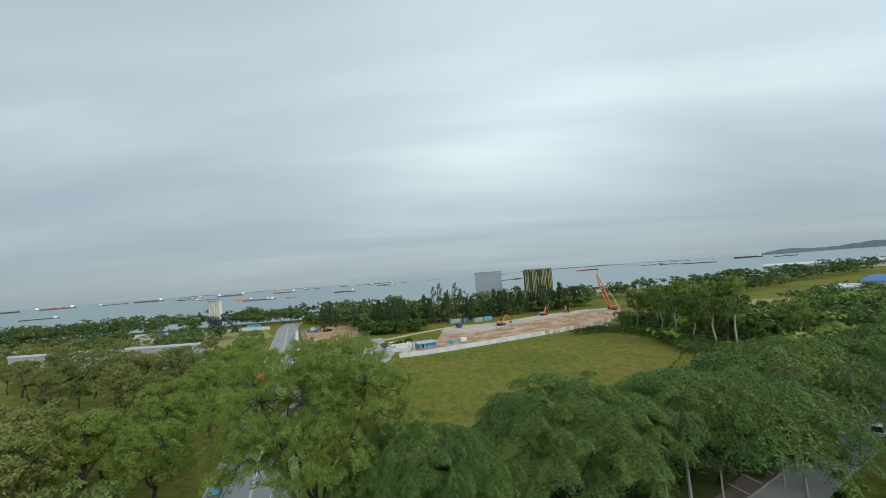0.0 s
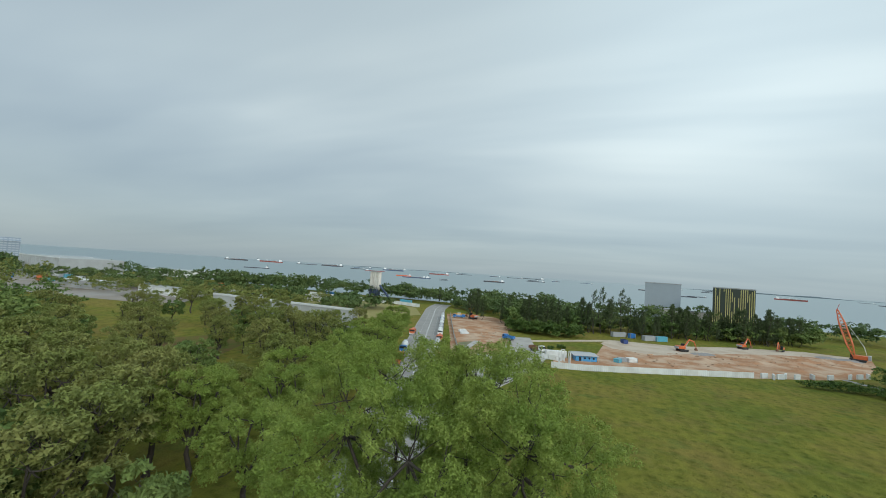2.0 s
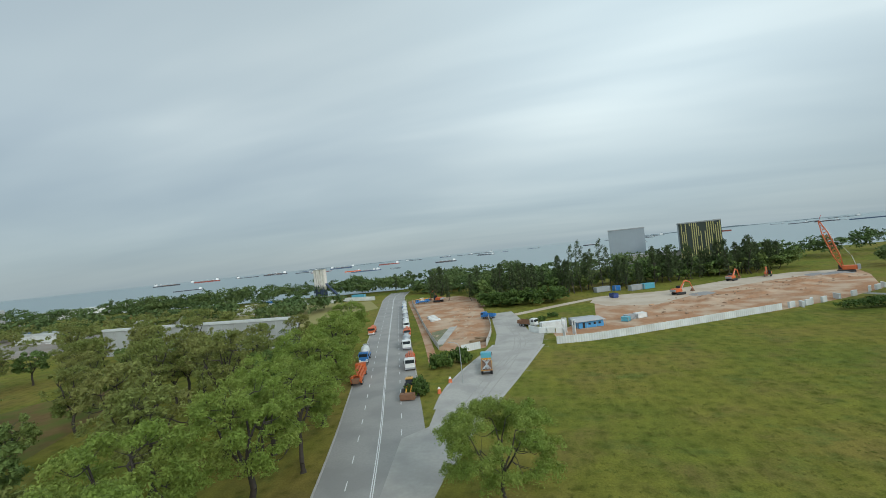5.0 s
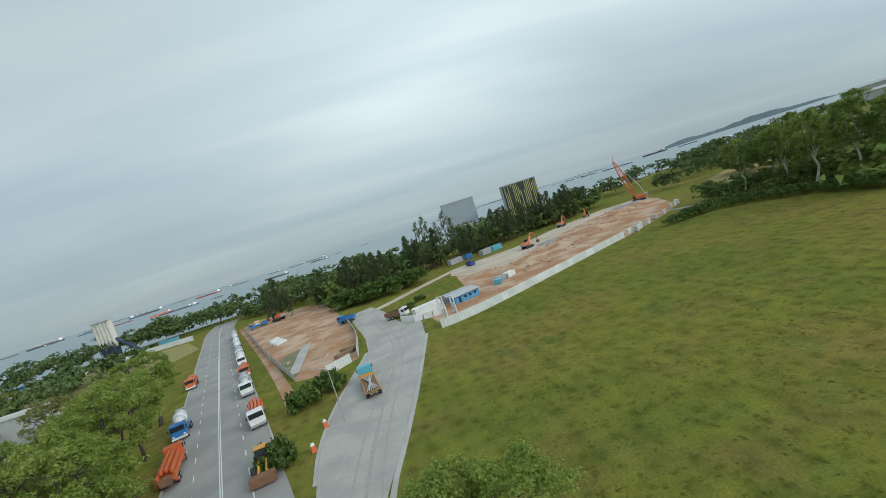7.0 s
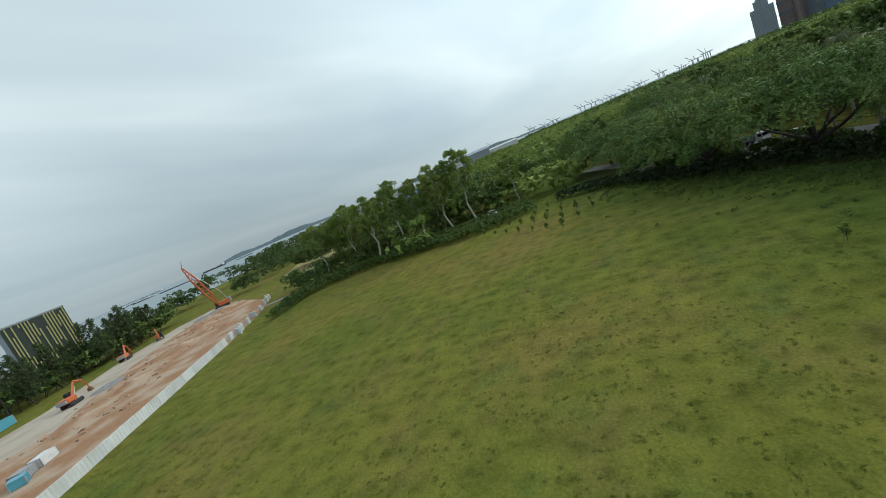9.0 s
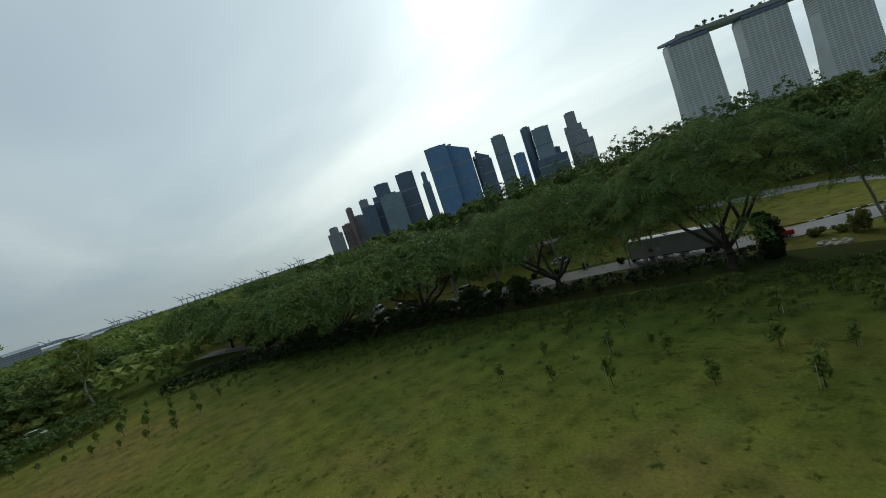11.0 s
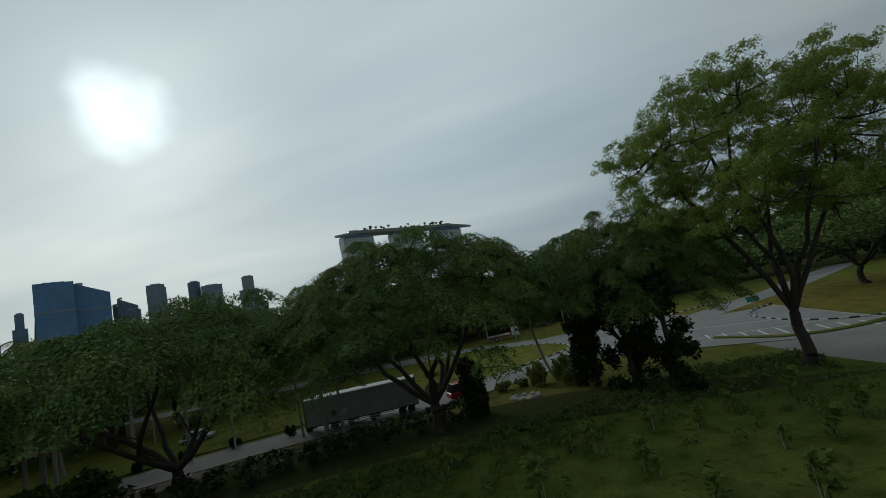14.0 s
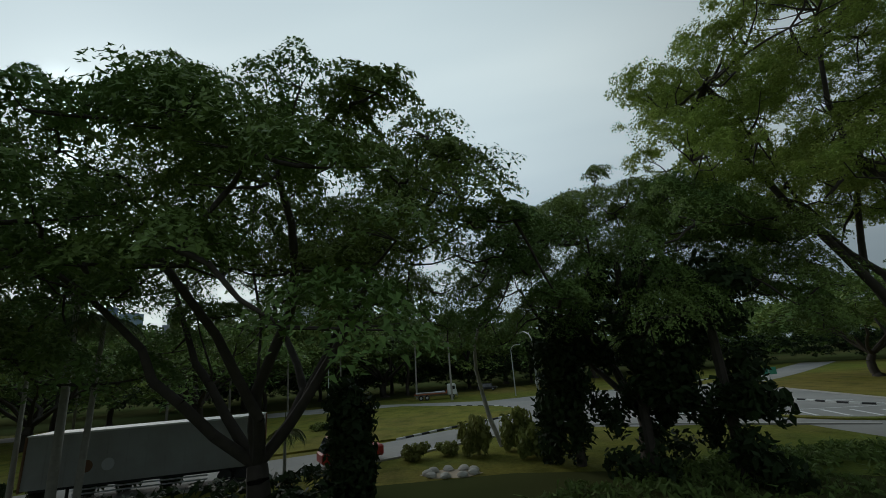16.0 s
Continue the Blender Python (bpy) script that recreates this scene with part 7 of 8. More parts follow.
def sky_hotel():
    """Three splayed slab towers that carry one long curved deck."""
    ob = new("hotel_complex")
    F = glass_wall("hotel_facade", (0.36, 0.41, 0.42), (0.60, 0.64, 0.64), 4.2, 9.0, 0.45)
    top = 181.0
    a, b = Vector((389, -694, 0)), Vector((159, -945, 0))
    ang = math.degrees(math.atan2((b - a).y, (b - a).x))
    for c, w in ((Vector((366, -719, 0)), 70), (Vector((284, -808, 0)), 76), (Vector((206, -893, 0)), 78)):
        bm = bmesh.new()
        v = box(bm, (-w / 2, -13, 0), (w / 2, 13, top))
        bmesh.ops.subdivide_edges(bm, edges=[e for e in bm.edges if abs(e.verts[0].co.z - e.verts[1].co.z) > 10], cuts=6, use_grid_fill=True)
        for p in bm.verts:
            u = 1 - p.co.z / top
            p.co.y *= 1 + 0.9 * u * u
            p.co.x += 3 * math.sin(u * 2.2)
        t_ = part("hotel_tower", bm, F, ob)
        t_.matrix_world = Matrix.Translation(c) @ pose(0, 0, 0, 0, 0, ang)
        bm = bmesh.new()
        box(bm, (-w / 2 + 3, -15, top), (w / 2 - 3, 15, top + 5))
        n_ = part("tower_neck", bm, GW[1], ob)
        n_.matrix_world = Matrix.Translation(c) @ pose(0, 0, 0, 0, 0, ang)
    # the deck, boat-shaped
    L = (b - a).length + 26
    bm = bmesh.new()
    n = 36
    rings = []
    for i in range(n + 1):
        u = i / n
        wd = 19 * min(1, (0.12 + 6 * u)) * min(1, 0.1 + 4.2 * (1 - u)) 
        bow = 6 * math.sin(math.pi * u)
        rings.append([bm.verts.new((L * u - 12, bow + yy * wd, top + 5 + zz * (0.4 + 0.6 * min(1, wd / 19)))) for yy, zz in ((-1, 9), (-0.85, 3), (-0.45, 0), (0.45, 0), (0.85, 3), (1, 9))])
    for r0, r1 in zip(rings[:-1], rings[1:]):
        for j in range(6):
            bm.faces.new((r0[j], r0[(j + 1) % 6], r1[(j + 1) % 6], r1[j]))
    bm.faces.new(rings[0][::-1])
    bm.faces.new(rings[-1])
    bmesh.ops.recalc_face_normals(bm, faces=bm.faces[:])
    d = part("sky_deck", bm, mat("deck_steel", (0.52, 0.55, 0.56), 0.45, 0.2, var=0.06, scale=0.05), ob, "long boat-shaped grey deck")
    d.matrix_world = Matrix.Translation(a) @ pose(0, 0, 0, 0, 0, ang)
    rng = np.random.default_rng(2)
    for u0, u1, k in ((0.18, 0.36, 9), (0.62, 0.78, 10), (0.45, 0.52, 3)):
        for i in range(k):
            u = rng.uniform(u0, u1)
            h = rng.uniform(6, 11)
            C = np.array([[0, 0, h * 0.8]])
            v, q = leaves(C, np.array([[3.2, 3.2, 2.6]]), 50, 1.8, rng)
            sv, sq = tube_arrays([(np.zeros(3), np.array([0, 0, h * 0.75]), 0.35, 0.25)], 5)
            v2 = np.concatenate([v, sv])
            q2 = np.concatenate([q, sq + len(v)])
            o = child("roof_palm", mesh_np("roof_palm", v2, q2, material=LEAF_WOOD), ob)
            o.matrix_world = Matrix.Translation(a) @ pose(0, 0, 0, 0, 0, ang) @ Matrix.Translation((L * u - 12, rng.uniform(-8, 12), top + 14))
    for u, w in ((0.12, 26), (0.8, 24), (0.55, 30)):
        bm = bmesh.new()
        box(bm, (-w / 2, -8, 0), (w / 2, 8, 5), 0.5, (0.8, 0.8))
        o = part("roof_pavilion", bm, GW[2], ob)
        o.matrix_world = Matrix.Translation(a) @ pose(0, 0, 0, 0, 0, ang) @ Matrix.Translation((L * u - 12, 6, top + 13.5))
    tagged(ob, "three grey slab towers carrying one long curved roof deck", "hotel towers")


sky_hotel()


def dome(x, y, r, h, turn, label):
    ob = new("glass_dome")
    bm = bmesh.new()
    bmesh.ops.create_uvsphere(bm, u_segments=24, v_segments=12, radius=1.0)
    for p in bm.verts:
        p.co = Vector((p.co.x * r, p.co.y * r * 0.6, max(p.co.z, 0) * h))
    part("glass_shell", bm, GW[3], ob)
    for k in range(9):
        bm = bmesh.new()
        t_ = math.pi * (k + 0.5) / 9
        prev = None
        for j in range(13):
            s = math.pi * j / 12
            c = Vector((math.cos(t_) * r * 1.01, math.cos(s) * r * 0.61 * math.sin(t_), math.sin(s) * h * 1.02 * math.sin(t_)))
            if prev:
                rod(bm, prev, c, 1.2, sides=4)
            prev = c
        part("arch_rib", bm, WHITE_WALL, ob)
    ob.matrix_world = pose(x, y, 0, 0, 0, turn)
    tagged(ob, label, "glass dome", "garden domes")


dome(48, -882, 42, 62, 10, "ribbed glass garden dome beyond the trees")
dome(0, -883, 40, 58, -10, "taller ribbed glass garden dome beyond the trees")
tower(96, -879, 26, 74, 1, "flat", "dark tower block beyond the garden domes")
tower(-70, -881, 34, 100, 2, "step", "pale tower with pointed top beyond the trees")

# far sheds along the eastern shore
FAR_BLUE = mat("far_blue_roof", (0.06, 0.16, 0.36), 0.6, var=0.05)
for x, y, w, d, h, M, lab in ((295.8, 275.4, 26, 40, 14, FAR_BLUE, "blue-roofed shed beyond the woods"), (278, 291.8, 22, 20, 9, WHITE_WALL, "pale shed beyond the woods"), (627.3, 689.7, 160, 30, 12, WHITE_WALL, "long pale industrial shed on the shore"),
                              (760, 640, 120, 40, 16, SHED_W, "long grey industrial shed on the shore"), (900, 560, 120, 40, 14, WHITE_WALL, "pale industrial shed on the far shore"), (1250, 480, 90, 60, 34, GW[2], "pale block of flats on the far shore"),
                              (1600, 560, 300, 80, 22, WHITE_WALL, "long hazy port shed"), (1300, 900, 240, 60, 26, SHED_W, "hazy grey shipyard shed"), (-1250, 560, 40, 30, 42, GW[2], "pale block of flats on the far shore"), (-1340, 560, 60, 30, 36, GW[4], "brown block of flats on the far shore"), (-900, 500, 60, 20, 14, WHITE_WALL, "white tent-roofed hall on the shore")):
    ob = new("far_building")
    bm = bmesh.new()
    box(bm, (-w / 2, -d / 2, 0), (w / 2, d / 2, h * 0.8))
    part("wall", bm, M if M is not FAR_BLUE else WHITE_WALL, ob)
    bm = bmesh.new()
    box(bm, (-w / 2 - 1, -d / 2 - 1, h * 0.8), (w / 2 + 1, d / 2 + 1, h), 0.0, (0.96, 0.3))
    part("roof", bm, M, ob)
    ob.matrix_world = pose(x, y, 0, 0, 0, math.degrees(math.atan2(y - 120, x)) + 90)
    tagged(ob, lab, "building")

# ---- the field edge and the verge ----
wood("shrub_belt", [(x + dx, y + dy, h, s) for (x, y) in smooth_line([(64.7, 222.4), (83.3, 223.9), (90.8, 210), (94.4, 196.3), (91.3, 178.9), (88.8, 163.2), (92.9, 153.7), (98.9, 142)], 2.6) for dx, dy, h, s in ((0, 0, 2.4, 1.8), (3, 1.2, 2.8, 2.0), (6, 2, 2.6, 2.0), (10, 2.5, 3.4, 2.3))], LEAF_SHRUB, "belt of low green shrubs along the field edge", 14, 0.5, seed=61)
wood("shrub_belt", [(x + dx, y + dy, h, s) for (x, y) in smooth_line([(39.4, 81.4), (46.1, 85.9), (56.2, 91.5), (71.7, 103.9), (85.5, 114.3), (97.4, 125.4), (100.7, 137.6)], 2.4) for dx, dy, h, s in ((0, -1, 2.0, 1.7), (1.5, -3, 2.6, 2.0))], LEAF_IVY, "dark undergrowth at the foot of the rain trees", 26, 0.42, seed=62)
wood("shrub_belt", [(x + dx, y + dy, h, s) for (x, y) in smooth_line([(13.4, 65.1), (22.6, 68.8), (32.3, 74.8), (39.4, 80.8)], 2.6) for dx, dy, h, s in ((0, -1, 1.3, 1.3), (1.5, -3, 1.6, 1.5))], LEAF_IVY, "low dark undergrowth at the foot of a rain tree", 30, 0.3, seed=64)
wood("woodland", scatter([(177, 315.6), (155.2, 271.3), (138.2, 237.1), (122.6, 207.7), (123.8, 174.1), (134.6, 152), (147.5, 139)], 18, 170, 10, 4.4, 14), LEAF_WOOD, "dense dark trees behind the pale trunks", 93, 0.52, seed=63, body=5)
ribbon("path", smooth_line([(89.6, 252.2), (102.7, 224.7), (116.8, 187.8), (120.6, 167.2)], 3.0), -1.7, 1.7, 0.02, ASPHALT, "narrow grey asphalt road behind the field", "road")
flat("dry_grass", [(129.6, 237.1), (190.2, 244.4), (260.3, 297.5), (216.5, 341.9), (155.2, 306.8)], 0.015, mat("dry_grass", (0.30, 0.24, 0.08), 0.95, var=0.2, scale=0.4), "patch of dry yellow grass beyond the trees", "dry grass")
flat("dry_grass", [(-156.3, 234.8), (-245.7, 251.4), (-282.1, 373.4), (-192.5, 369.7), (-153.7, 362.3), (-128.2, 315.2)], 0.015, mat("dry_grass_b", (0.25, 0.22, 0.07), 0.95, var=0.2, scale=0.3), "strip of yellow-green grass beside the wall", "dry grass")
flat("leaf_litter", [(-118.7, 120.4), (-142.5, 121), (-167.6, 144.3), (-159.4, 167.1), (-135.8, 158)], 0.015, mat("brown_litter", (0.17, 0.115, 0.05), 0.95, var=0.3, scale=0.5, spec=0.05, color2=(0.12, 0.14, 0.035), scale2=0.12, mix2=1.0), "brown patch of leaf litter under trees", "leaf litter")


def sapling(name, seed, h, label):
    rng = np.random.default_rng(seed)
    ob = new(name)
    v, q = tube_arrays([(np.zeros(3), np.array([0.05, 0, h * 0.7]), 0.035, 0.02)], 5)
    child("stem", mesh_np("stem", v, q, material=BARK), ob)
    C = np.stack([rng.uniform(-0.3, 0.3, 7), rng.uniform(-0.3, 0.3, 7), rng.uniform(0.35, 0.95, 7) * h], 1)
    v, q = leaves(C, np.tile([0.34, 0.34, 0.3], (7, 1)), 34, 0.2, rng, 0.7)
    child("foliage", mesh_np("foliage", v, q, material=mat("leaf_sapling", (0.19, 0.25, 0.055), 0.6, var=0.25, scale=0.6, island=0.25, spec=0.15, translucent=0.4)), ob)
    bm = bmesh.new()
    rod(bm, (0.25, 0, 0), (0.25, 0.05, h * 0.95), 0.025, sides=5)
    part("stake", bm, BARK_PALE, ob, "pale wooden stake")
    return tagged(ob, label, "sapling", "saplings in the field")


sap = sapling("sapling", 71, 1.9, "young staked sapling with bright yellow-green leaves")
rngs = random.Random(6)
spots = [(-2.6, 82.7), (-0.7, 79.4), (-5.1, 73.1), (-11.1, 77), (2.5, 74.9), (-7.1, 82.7), (-3.4, 90.6), (13.6, 89.4), (23.9, 89.9)]
for i in range(7):
    for j in range(4):
        spots.append((-14 + i * 6.4 + rngs.uniform(-1.5, 1.5), 68 + j * 7.0 + i * 2.0 + rngs.uniform(-1, 1)))
spots = [p for p in spots if p[1] > 58 + 0.62 * max(p[0], -16) + 5 and math.dist(p, (-18.3, 61.5)) > 4]
plant(sap, [(x, y, rngs.uniform(0.7, 1.35)) for x, y in spots], 10)
sap2 = sapling("sapling", 72, 2.2, "thin dark young tree in a planted row")
rows_ = [(80 + i * 3.0 - j * 5.2, 122 + i * 3.9 + j * 3.2, rngs.uniform(0.7, 1.2)) for j in range(4) for i in range(10)]
plant(sap2, [p for p in rows_ if p[0] < 112], 11)
bushes("clipped_bush", [(36.7, 59.6, 0.75, 1.35), (34.3, 59, 0.75, 1.35), (31.2, 58.5, 0.7, 1.25), (29.3, 57.8, 0.8, 1.4), (26.3, 57.9, 0.7, 1.2), (43.5, 61.3, 0.75, 1.3), (48.4, 63.8, 0.75, 1.3), (53.3, 65.6, 0.7, 1.3), (58.3, 71, 0.8, 1.3), (63.6, 76.6, 0.8, 1.4), (68.4, 82.8, 0.8, 1.4), (74.7, 87.9, 0.8, 1.4)], LEAF_IVY, "dark clipped round bush on the road verge", 42, 90, 0.16, "clipped bushes")
bushes("bush", [(10.8, 53.4, 1.1, 1.1), (8.5, 52.4, 0.9, 0.9), (6.3, 52.9, 1.3, 2.6), (3.1, 51.7, 1.4, 2.8), (2.3, 54.6, 1.2, 2.0), (24.9, 35.9, 1.2, 1.0), (66.7, 45.2, 1.4, 1.2)], LEAF_DULL, "brownish-green ornamental shrub on the verge", 43, 80, 0.18)


def vine_column(x, y, r, h, label, seed):
    """A trunk wrapped and hung with climbing leaves."""
    rng = np.random.default_rng(seed)
    ob = new("vine_clad_tree")
    v, q = tube_arrays([(np.zeros(3), np.array([0, 0, h]), 0.3, 0.2)], 7)
    child("trunk", mesh_np("trunk", v, q, material=BARK), ob)
    n = 46
    a, rr = rng.uniform(0, 2 * np.pi, n), r * np.sqrt(rng.uniform(0, 1, n))
    C = np.stack([rr * np.cos(a), rr * np.sin(a), h * rng.uniform(0.04, 1.0, n)], 1)
    v, q = leaves(C, np.tile([0.8, 0.8, 1.0], (n, 1)), 130, 0.24, rng, -0.1, 2.0)
    child("vines", mesh_np("vines", v, q, material=LEAF_IVY), ob)
    ob.matrix_world = pose(x, y, 0)
    tagged(ob, label, "tree")


vine_column(-0.2, 57.6, 2.0, 11.0, "thick trunk smothered in dark hanging vines", 81)
vine_column(-3.6, 60.0, 2.6, 12.0, "second trunk smothered in dark vines", 83)
vine_column(-7.0, 62.4, 2.2, 10.5, "leaning trunk buried in dark vines", 84)
vine_column(12.6, 62.4, 0.9, 5.4, "slim trunk wrapped in hanging vines", 82)

PALE_ROCK = mat("pale_rock", (0.50, 0.48, 0.44), 0.9, var=0.2, scale=2.0)
for k in range(9):
    bm = bmesh.new()
    bmesh.ops.create_icosphere(bm, subdivisions=2, radius=0.35)
    for p in bm.verts:
        p.co *= 1 + 0.25 * noise.noise(p.co * 3 + Vector((k, 0, 0)))
        p.co.z *= 0.6
    ob = part("rock", bm, PALE_ROCK)
    ob.matrix_world = pose(7.8 + 1.5 * math.cos(k * 0.7), 57.8 + 0.9 * math.sin(k * 0.7), 0.1)
    tagged(ob, "pale landscaping rock on the verge", "rock", "rocks round a dry bed")
flat("dry_bed", [(5.8, 58.0), (6.8, 58.9), (8.8, 58.8), (9.8, 57.8), (8.6, 56.8), (6.8, 56.9)], 0.01, SAND, "small dry gravel bed on the verge", "gravel bed")
for k in range(17):
    p0 = Vector((42.6 + k * 3.85, 68.6 + k * 2.62))
    d = Vector((0.826, 0.563))
    n_ = Vector((-0.563, 0.826)) * 3.4
    flat("bay_line", [p0, p0 + d * 0.18, p0 + d * 0.18 + n_ + d * 1.2, p0 + n_ + d * 1.2], 0.034, PAINT_WHITE, "white parking bay line", "road marking")


def barrier_cone(x, y, label):
    ob = new("road_barrier")
    bm = bmesh.new()
    box(bm, (-0.6, -0.35, 0), (0.6, 0.35, 1.3), 0.08, (0.7, 0.4))
    part("body", bm, VEH["orange"], ob)
    bm = bmesh.new()
    box(bm, (-0.45, -0.26, 1.3), (0.45, 0.26, 1.9), 0.06, (0.5, 0.6))
    part("top", bm, VEH["white"], ob)
    ob.matrix_world = pose(x, y, 0, 0, 0, 30) @ Matrix.Diagonal((0.75, 0.75, 0.75, 1))
    tagged(ob, label, "barrier", "plastic barriers")


barrier_cone(-48.7, 155.0, "orange and white plastic road barrier")
barrier_cone(-47.8, 162.0, "orange and white plastic road barrier")


# ---- heaps, rubble and wheel marks on the worksite ----
def soil_mound(x, y, r, h, turn, material, label, seed):
    """A low uneven heap of tipped soil."""
    bm = bmesh.new()
    bmesh.ops.create_grid(bm, x_segments=18, y_segments=18, size=1.0)
    for p in bm.verts:
        d = min(1.0, math.hypot(p.co.x, p.co.y))
        n_ = noise.noise(Vector((p.co.x * 2.4, p.co.y * 2.4, seed))) + 0.5 * noise.noise(Vector((p.co.x * 6, p.co.y * 6, seed + 5)))
        p.co.z = max(0.0, (1 - d) ** 0.8 * (0.75 + 0.6 * n_)) - 0.02
        p.co = Vector((p.co.x * r, p.co.y * r * 0.65, p.co.z * h))
    ob = part("soil_mound", bm, material, None, "", True)
    ob.matrix_world = pose(x, y, 0.0, 0, 0, turn)
    tagged(ob, label, "mound", "soil mounds")


rngh = random.Random(31)
for x, y, r, h in ((-65.4, 272.9, 5, 1.2), (-72, 284, 6, 1.6), (-56.3, 244.7, 4, 0.9), (-62.4, 234.2, 5, 0.8), (-53.7, 219.1, 4, 0.7), (-69.2, 253.6, 5, 1.0), (-60.4, 289.9, 6, 1.5), (-80.3, 277.7, 4, 1.0)):
    soil_mound(x, y, r, h, rngh.uniform(0, 180), DIRT, "low mound of orange-brown soil on the bare plot", rngh.uniform(0, 50))
for x, y, r, h in ((24, 249.7, 7, 1.2), (41.1, 258, 8, 1.5), (54, 262.7, 6, 1.0), (66.3, 271.1, 9, 1.6), (83.2, 279.6, 8, 1.3), (93.1, 295.8, 9, 1.8), (104.1, 305.2, 8, 1.4), (12.2, 239.7, 5, 0.8), (78.2, 261.5, 5, 0.9), (114.8, 308.5, 10, 1.5), (59.4, 249, 5, 0.8)):
    soil_mound(x, y, r, h, rngh.uniform(20, 60), DIRT, "long low bank of churned orange-brown soil", rngh.uniform(0, 50))
for x, y, r, h in ((44.7, 279.5, 7, 0.9), (121, 319.4, 9, 1.2), (112.1, 321.2, 7, 1.0)):
    soil_mound(x, y, r, h, 40, mat("grey_gravel", (0.26, 0.25, 0.24), 0.95, var=0.3, scale=2.0, bump=0.6), "grey mound of gravel on the worksite", rngh.uniform(0, 50))


def rubble(name, spots, material, label, seed, lo=0.15, hi=0.5):
    """Small broken lumps and boards lying about, in one mesh."""
    rng = np.random.default_rng(seed)
    cube = np.array([(x, y, z) for x in (-1, 1) for y in (-1, 1) for z in (0, 1)], float)
    faces = np.array([(0, 1, 3, 2), (4, 6, 7, 5), (0, 4, 5, 1), (2, 3, 7, 6), (0, 2, 6, 4), (1, 5, 7, 3)])
    V, Q = [], []
    for k, (x, y) in enumerate(spots):
        a = rng.uniform(0, 6.28)
        c = cube * (rng.uniform(lo, hi) * rng.uniform(0.6, 3.5), rng.uniform(lo, hi), rng.uniform(lo, hi) * 0.8)
        c[:, :2] *= np.where(c[:, 2:3] > 0, rng.uniform(0.6, 0.95), 1.0)
        rot = np.array([[math.cos(a), -math.sin(a)], [math.sin(a), math.cos(a)]])
        c[:, :2] = c[:, :2] @ rot.T + (x, y)
        V.append(c)
        Q.append(faces + 8 * k)
    tagged(new(name, mesh_np(name, np.concatenate(V), np.concatenate(Q), material=material)), label, "rubble", kind="stuff")


rubble("rubble", [(-66 + 16 * u - 6 * w - 6 * w * u, 206 + 86 * w) for u, w in [(rngh.random(), rngh.random()) for _ in range(95)]], mat("pale_rubble", (0.40, 0.31, 0.22), 0.95, var=0.3, scale=1.0, island=0.4), "broken boards and lumps strewn over the bare plot", 91, 0.1, 0.34)
rubble("rubble", [(8 + 112 * u + rngh.uniform(-6, 6), 234 + 76 * u + rngh.uniform(-10, 20)) for u in [rngh.random() for _ in range(170)]], mat("brown_rubble", (0.34, 0.22, 0.14), 0.95, var=0.3, scale=1.0, island=0.4), "clods and broken stones on the churned earth", 92, 0.12, 0.45)
flat("weed_patch", [(-59.6, 198), (-58.8, 201), (-63.4, 232), (-69, 224), (-64.4, 210)], 0.016, mat("thin_weeds", (0.13, 0.155, 0.075), 0.95, var=0.35, scale=0.7, color2=(0.25, 0.19, 0.12), scale2=0.3), "patch of thin grey-green weeds on the plot", "weeds")
TYRE = mat("tyre_marks", (0.33, 0.312, 0.285), 0.9, var=0.3, scale=1.5)
for k, pts in enumerate(([(-40.8, 129.5), (-39.3, 152.9), (-34.3, 180.4), (-34.2, 205.7), (-39.4, 235.5)], [(-42.5, 133.7), (-40.4, 155.1), (-36.4, 182.6), (-31.6, 203.4), (-24.4, 212.4)], [(-37.2, 174.2), (-32.9, 190.9), (-32.6, 203.5), (-37, 218.5), (-42.7, 244.1)])):
    for off in (-0.95, 0.95):
        ribbon("tyre_mark", smooth_line(pts, 2.0), off - 0.14, off + 0.14, 0.041 + 0.0015 * k, TYRE, "dark curved tyre marks on the dusty road", "tyre marks")
for a, b in (((-41, 185.9), (-25, 193)), ((-39.8, 200.7), (-25.1, 202)), ((-41, 168.9), (-29.4, 169.6)), ((-39.9, 212.3), (-26.1, 208.3))):
    ribbon("joint", np.array([np.array(a) + (np.array(b) - np.array(a)) * u + np.array([0, 0.25 * math.sin(9 * u)]) for u in np.linspace(0, 1, 14)]), -0.09, 0.09, 0.0405, TYRE, "dark cracked joint across the access road", "road joint")

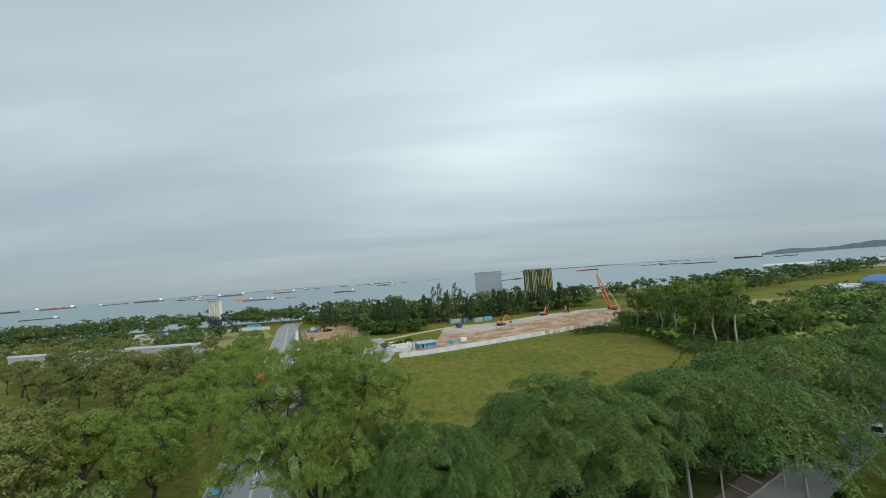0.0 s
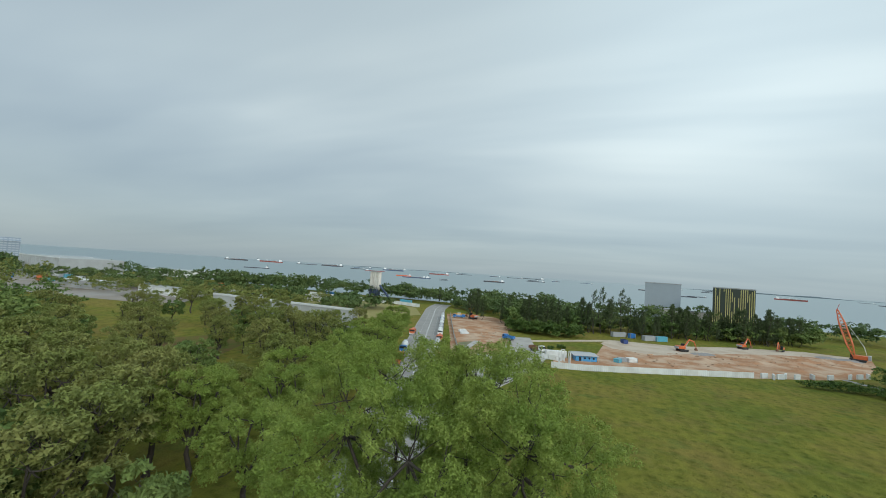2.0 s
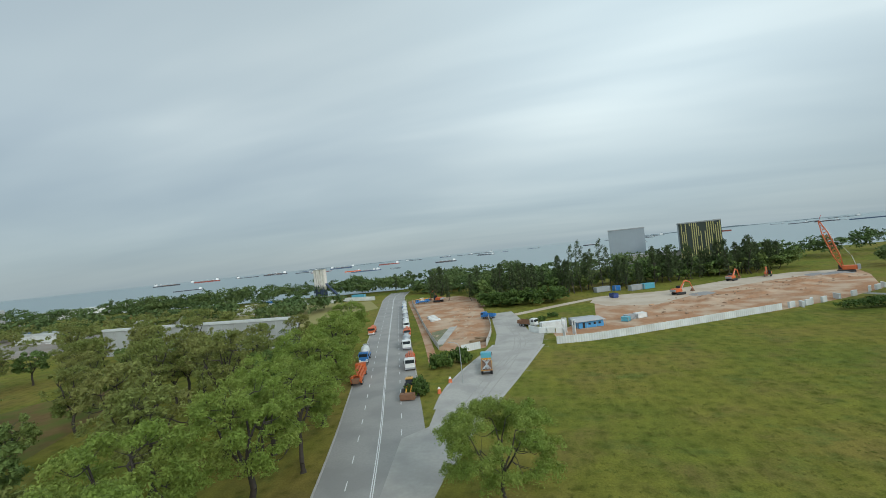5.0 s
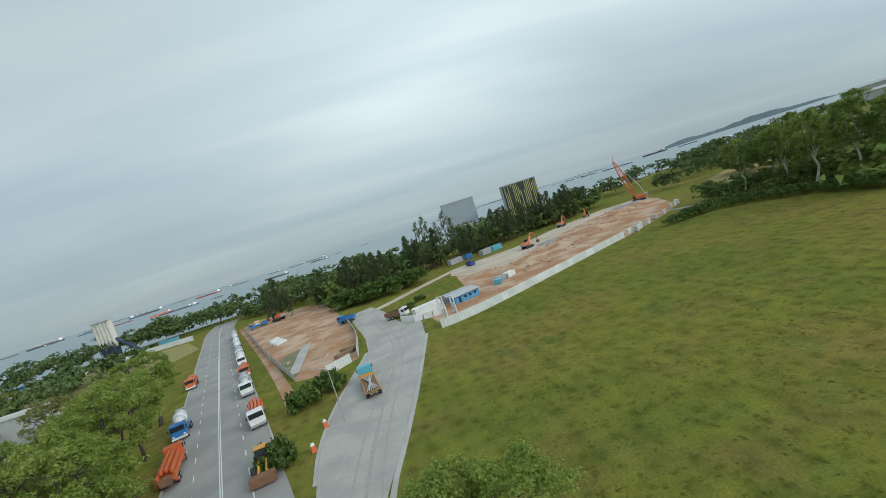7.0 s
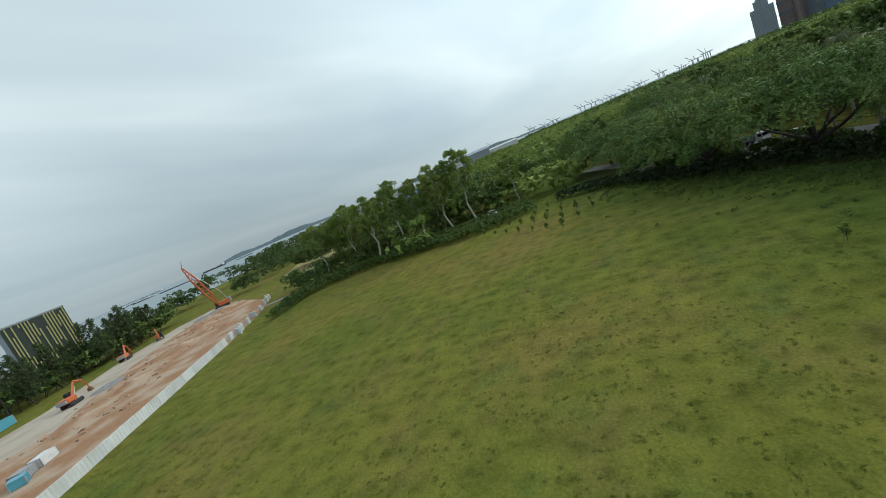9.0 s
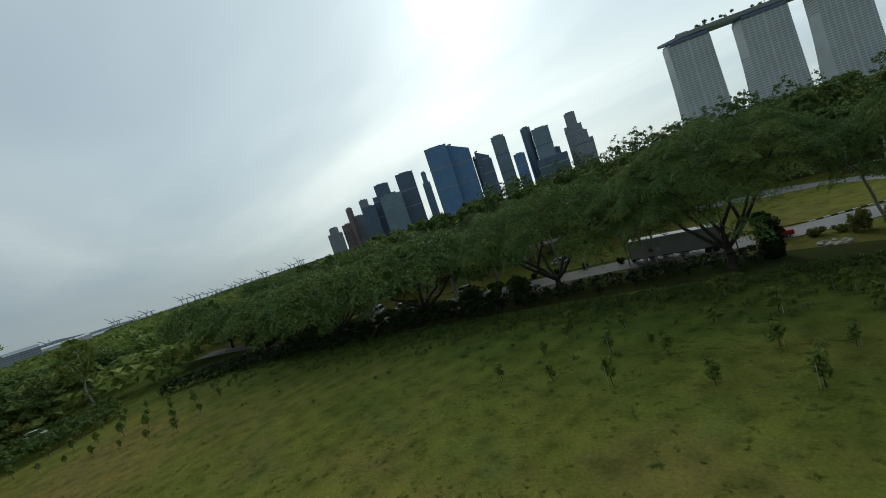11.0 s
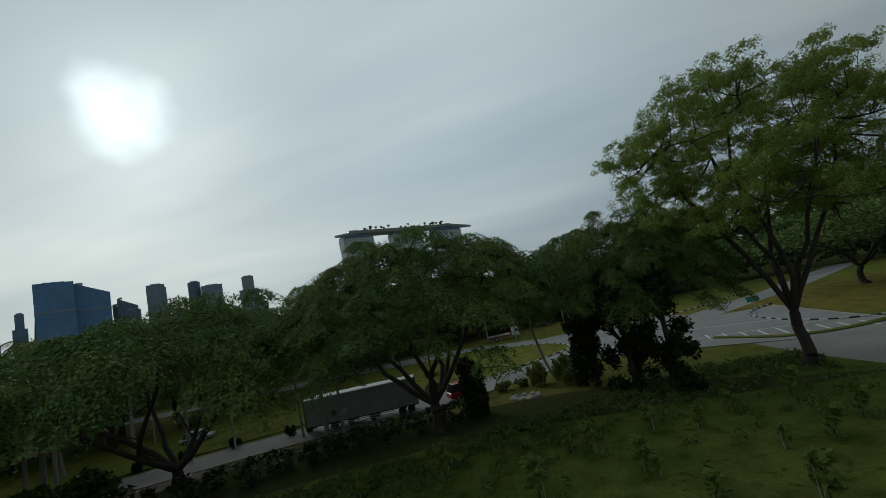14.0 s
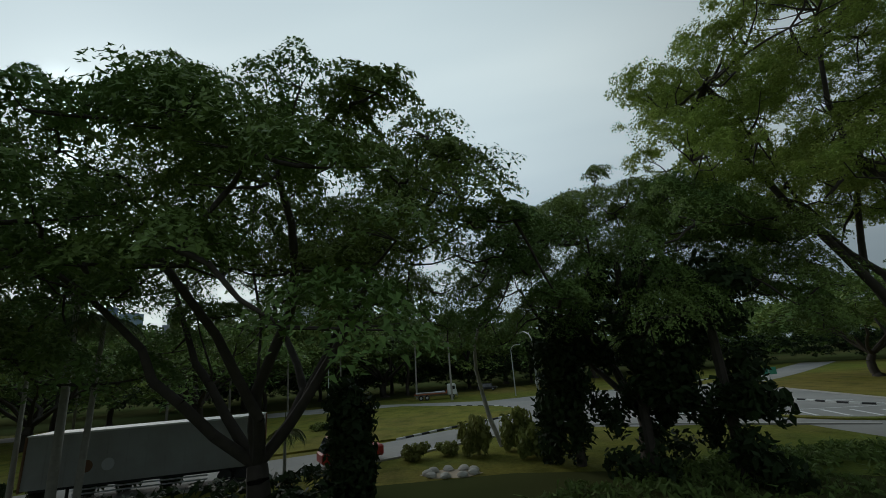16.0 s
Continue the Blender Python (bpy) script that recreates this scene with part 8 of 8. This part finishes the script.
# ---- rank grass over the field ----
def grass_clumps():
    rng = np.random.default_rng(77)
    poly = [(-29.6, 99.5), (-22, 184), (-11.7, 198), (28, 213.7), (55.9, 227), (80, 208), (97, 181), (110, 150), (118, 129), (74, 107), (53, 91.3), (30, 79), (10.5, 70), (-11.8, 67.5), (-23.2, 78)]
    P = np.array(poly, float)
    pts = rng.uniform((-32, 60), (118, 230), (15000, 2))
    inside = np.zeros(len(pts), bool)
    for (x0, y0), (x1, y1) in zip(P, np.roll(P, -1, 0)):
        cross = (y0 > pts[:, 1]) != (y1 > pts[:, 1])
        inside ^= cross & (pts[:, 0] < (x1 - x0) * (pts[:, 1] - y0) / (y1 - y0 + 1e-9) + x0)
    pts = pts[inside]
    C = np.c_[pts, np.full(len(pts), 0.05)]
    R = np.tile([0.42, 0.34, 0.07], (len(pts), 1)) * rng.uniform(0.5, 1.7, (len(pts), 1))
    v, q = leaves(C, R, 10, 0.075, rng, 4.0, 3.2, 0.6, tri=True)
    G = mat("rank_grass", (0.115, 0.14, 0.028), 0.95, spec=0.02, var=0.25, scale=0.3, island=0.2, color2=(0.17, 0.155, 0.04), scale2=0.05, mix2=0.7, translucent=0.2)
    tagged(new("grass_clumps", foliage("grass_clumps", v, q, G)), "low clumps of rank green grass over the field", "grass", kind="stuff")


grass_clumps()


def weeds():
    """Taller rank weeds where the field was planted."""
    rng = np.random.default_rng(78)
    pts = rng.uniform((-20, 54), (100, 130), (26000, 2))
    edge = pts[:, 1] - 61 - 0.53 * np.maximum(pts[:, 0], -10)
    keep = (edge > 1) & (rng.uniform(0, 1, len(pts)) < np.exp(-np.maximum(edge - 4, 0) / 4.0) * 0.8)
    pts = pts[keep]
    C = np.c_[pts, rng.uniform(0.12, 0.4, len(pts))]
    R = np.tile([0.6, 0.6, 0.3], (len(pts), 1)) * rng.uniform(0.5, 1.4, (len(pts), 1))
    v, q = leaves(C, R, 16, 0.16, rng, 0.3, 2.6, 0.5, tri=True)
    G = mat("rank_weeds", (0.10, 0.155, 0.034), 0.85, var=0.3, scale=0.4, island=0.25, color2=(0.11, 0.16, 0.035), scale2=0.12, translucent=0.2)
    tagged(new("weeds", foliage("weeds", v, q, G)), "dark green rank weeds between the saplings", "weeds", kind="stuff")


weeds()
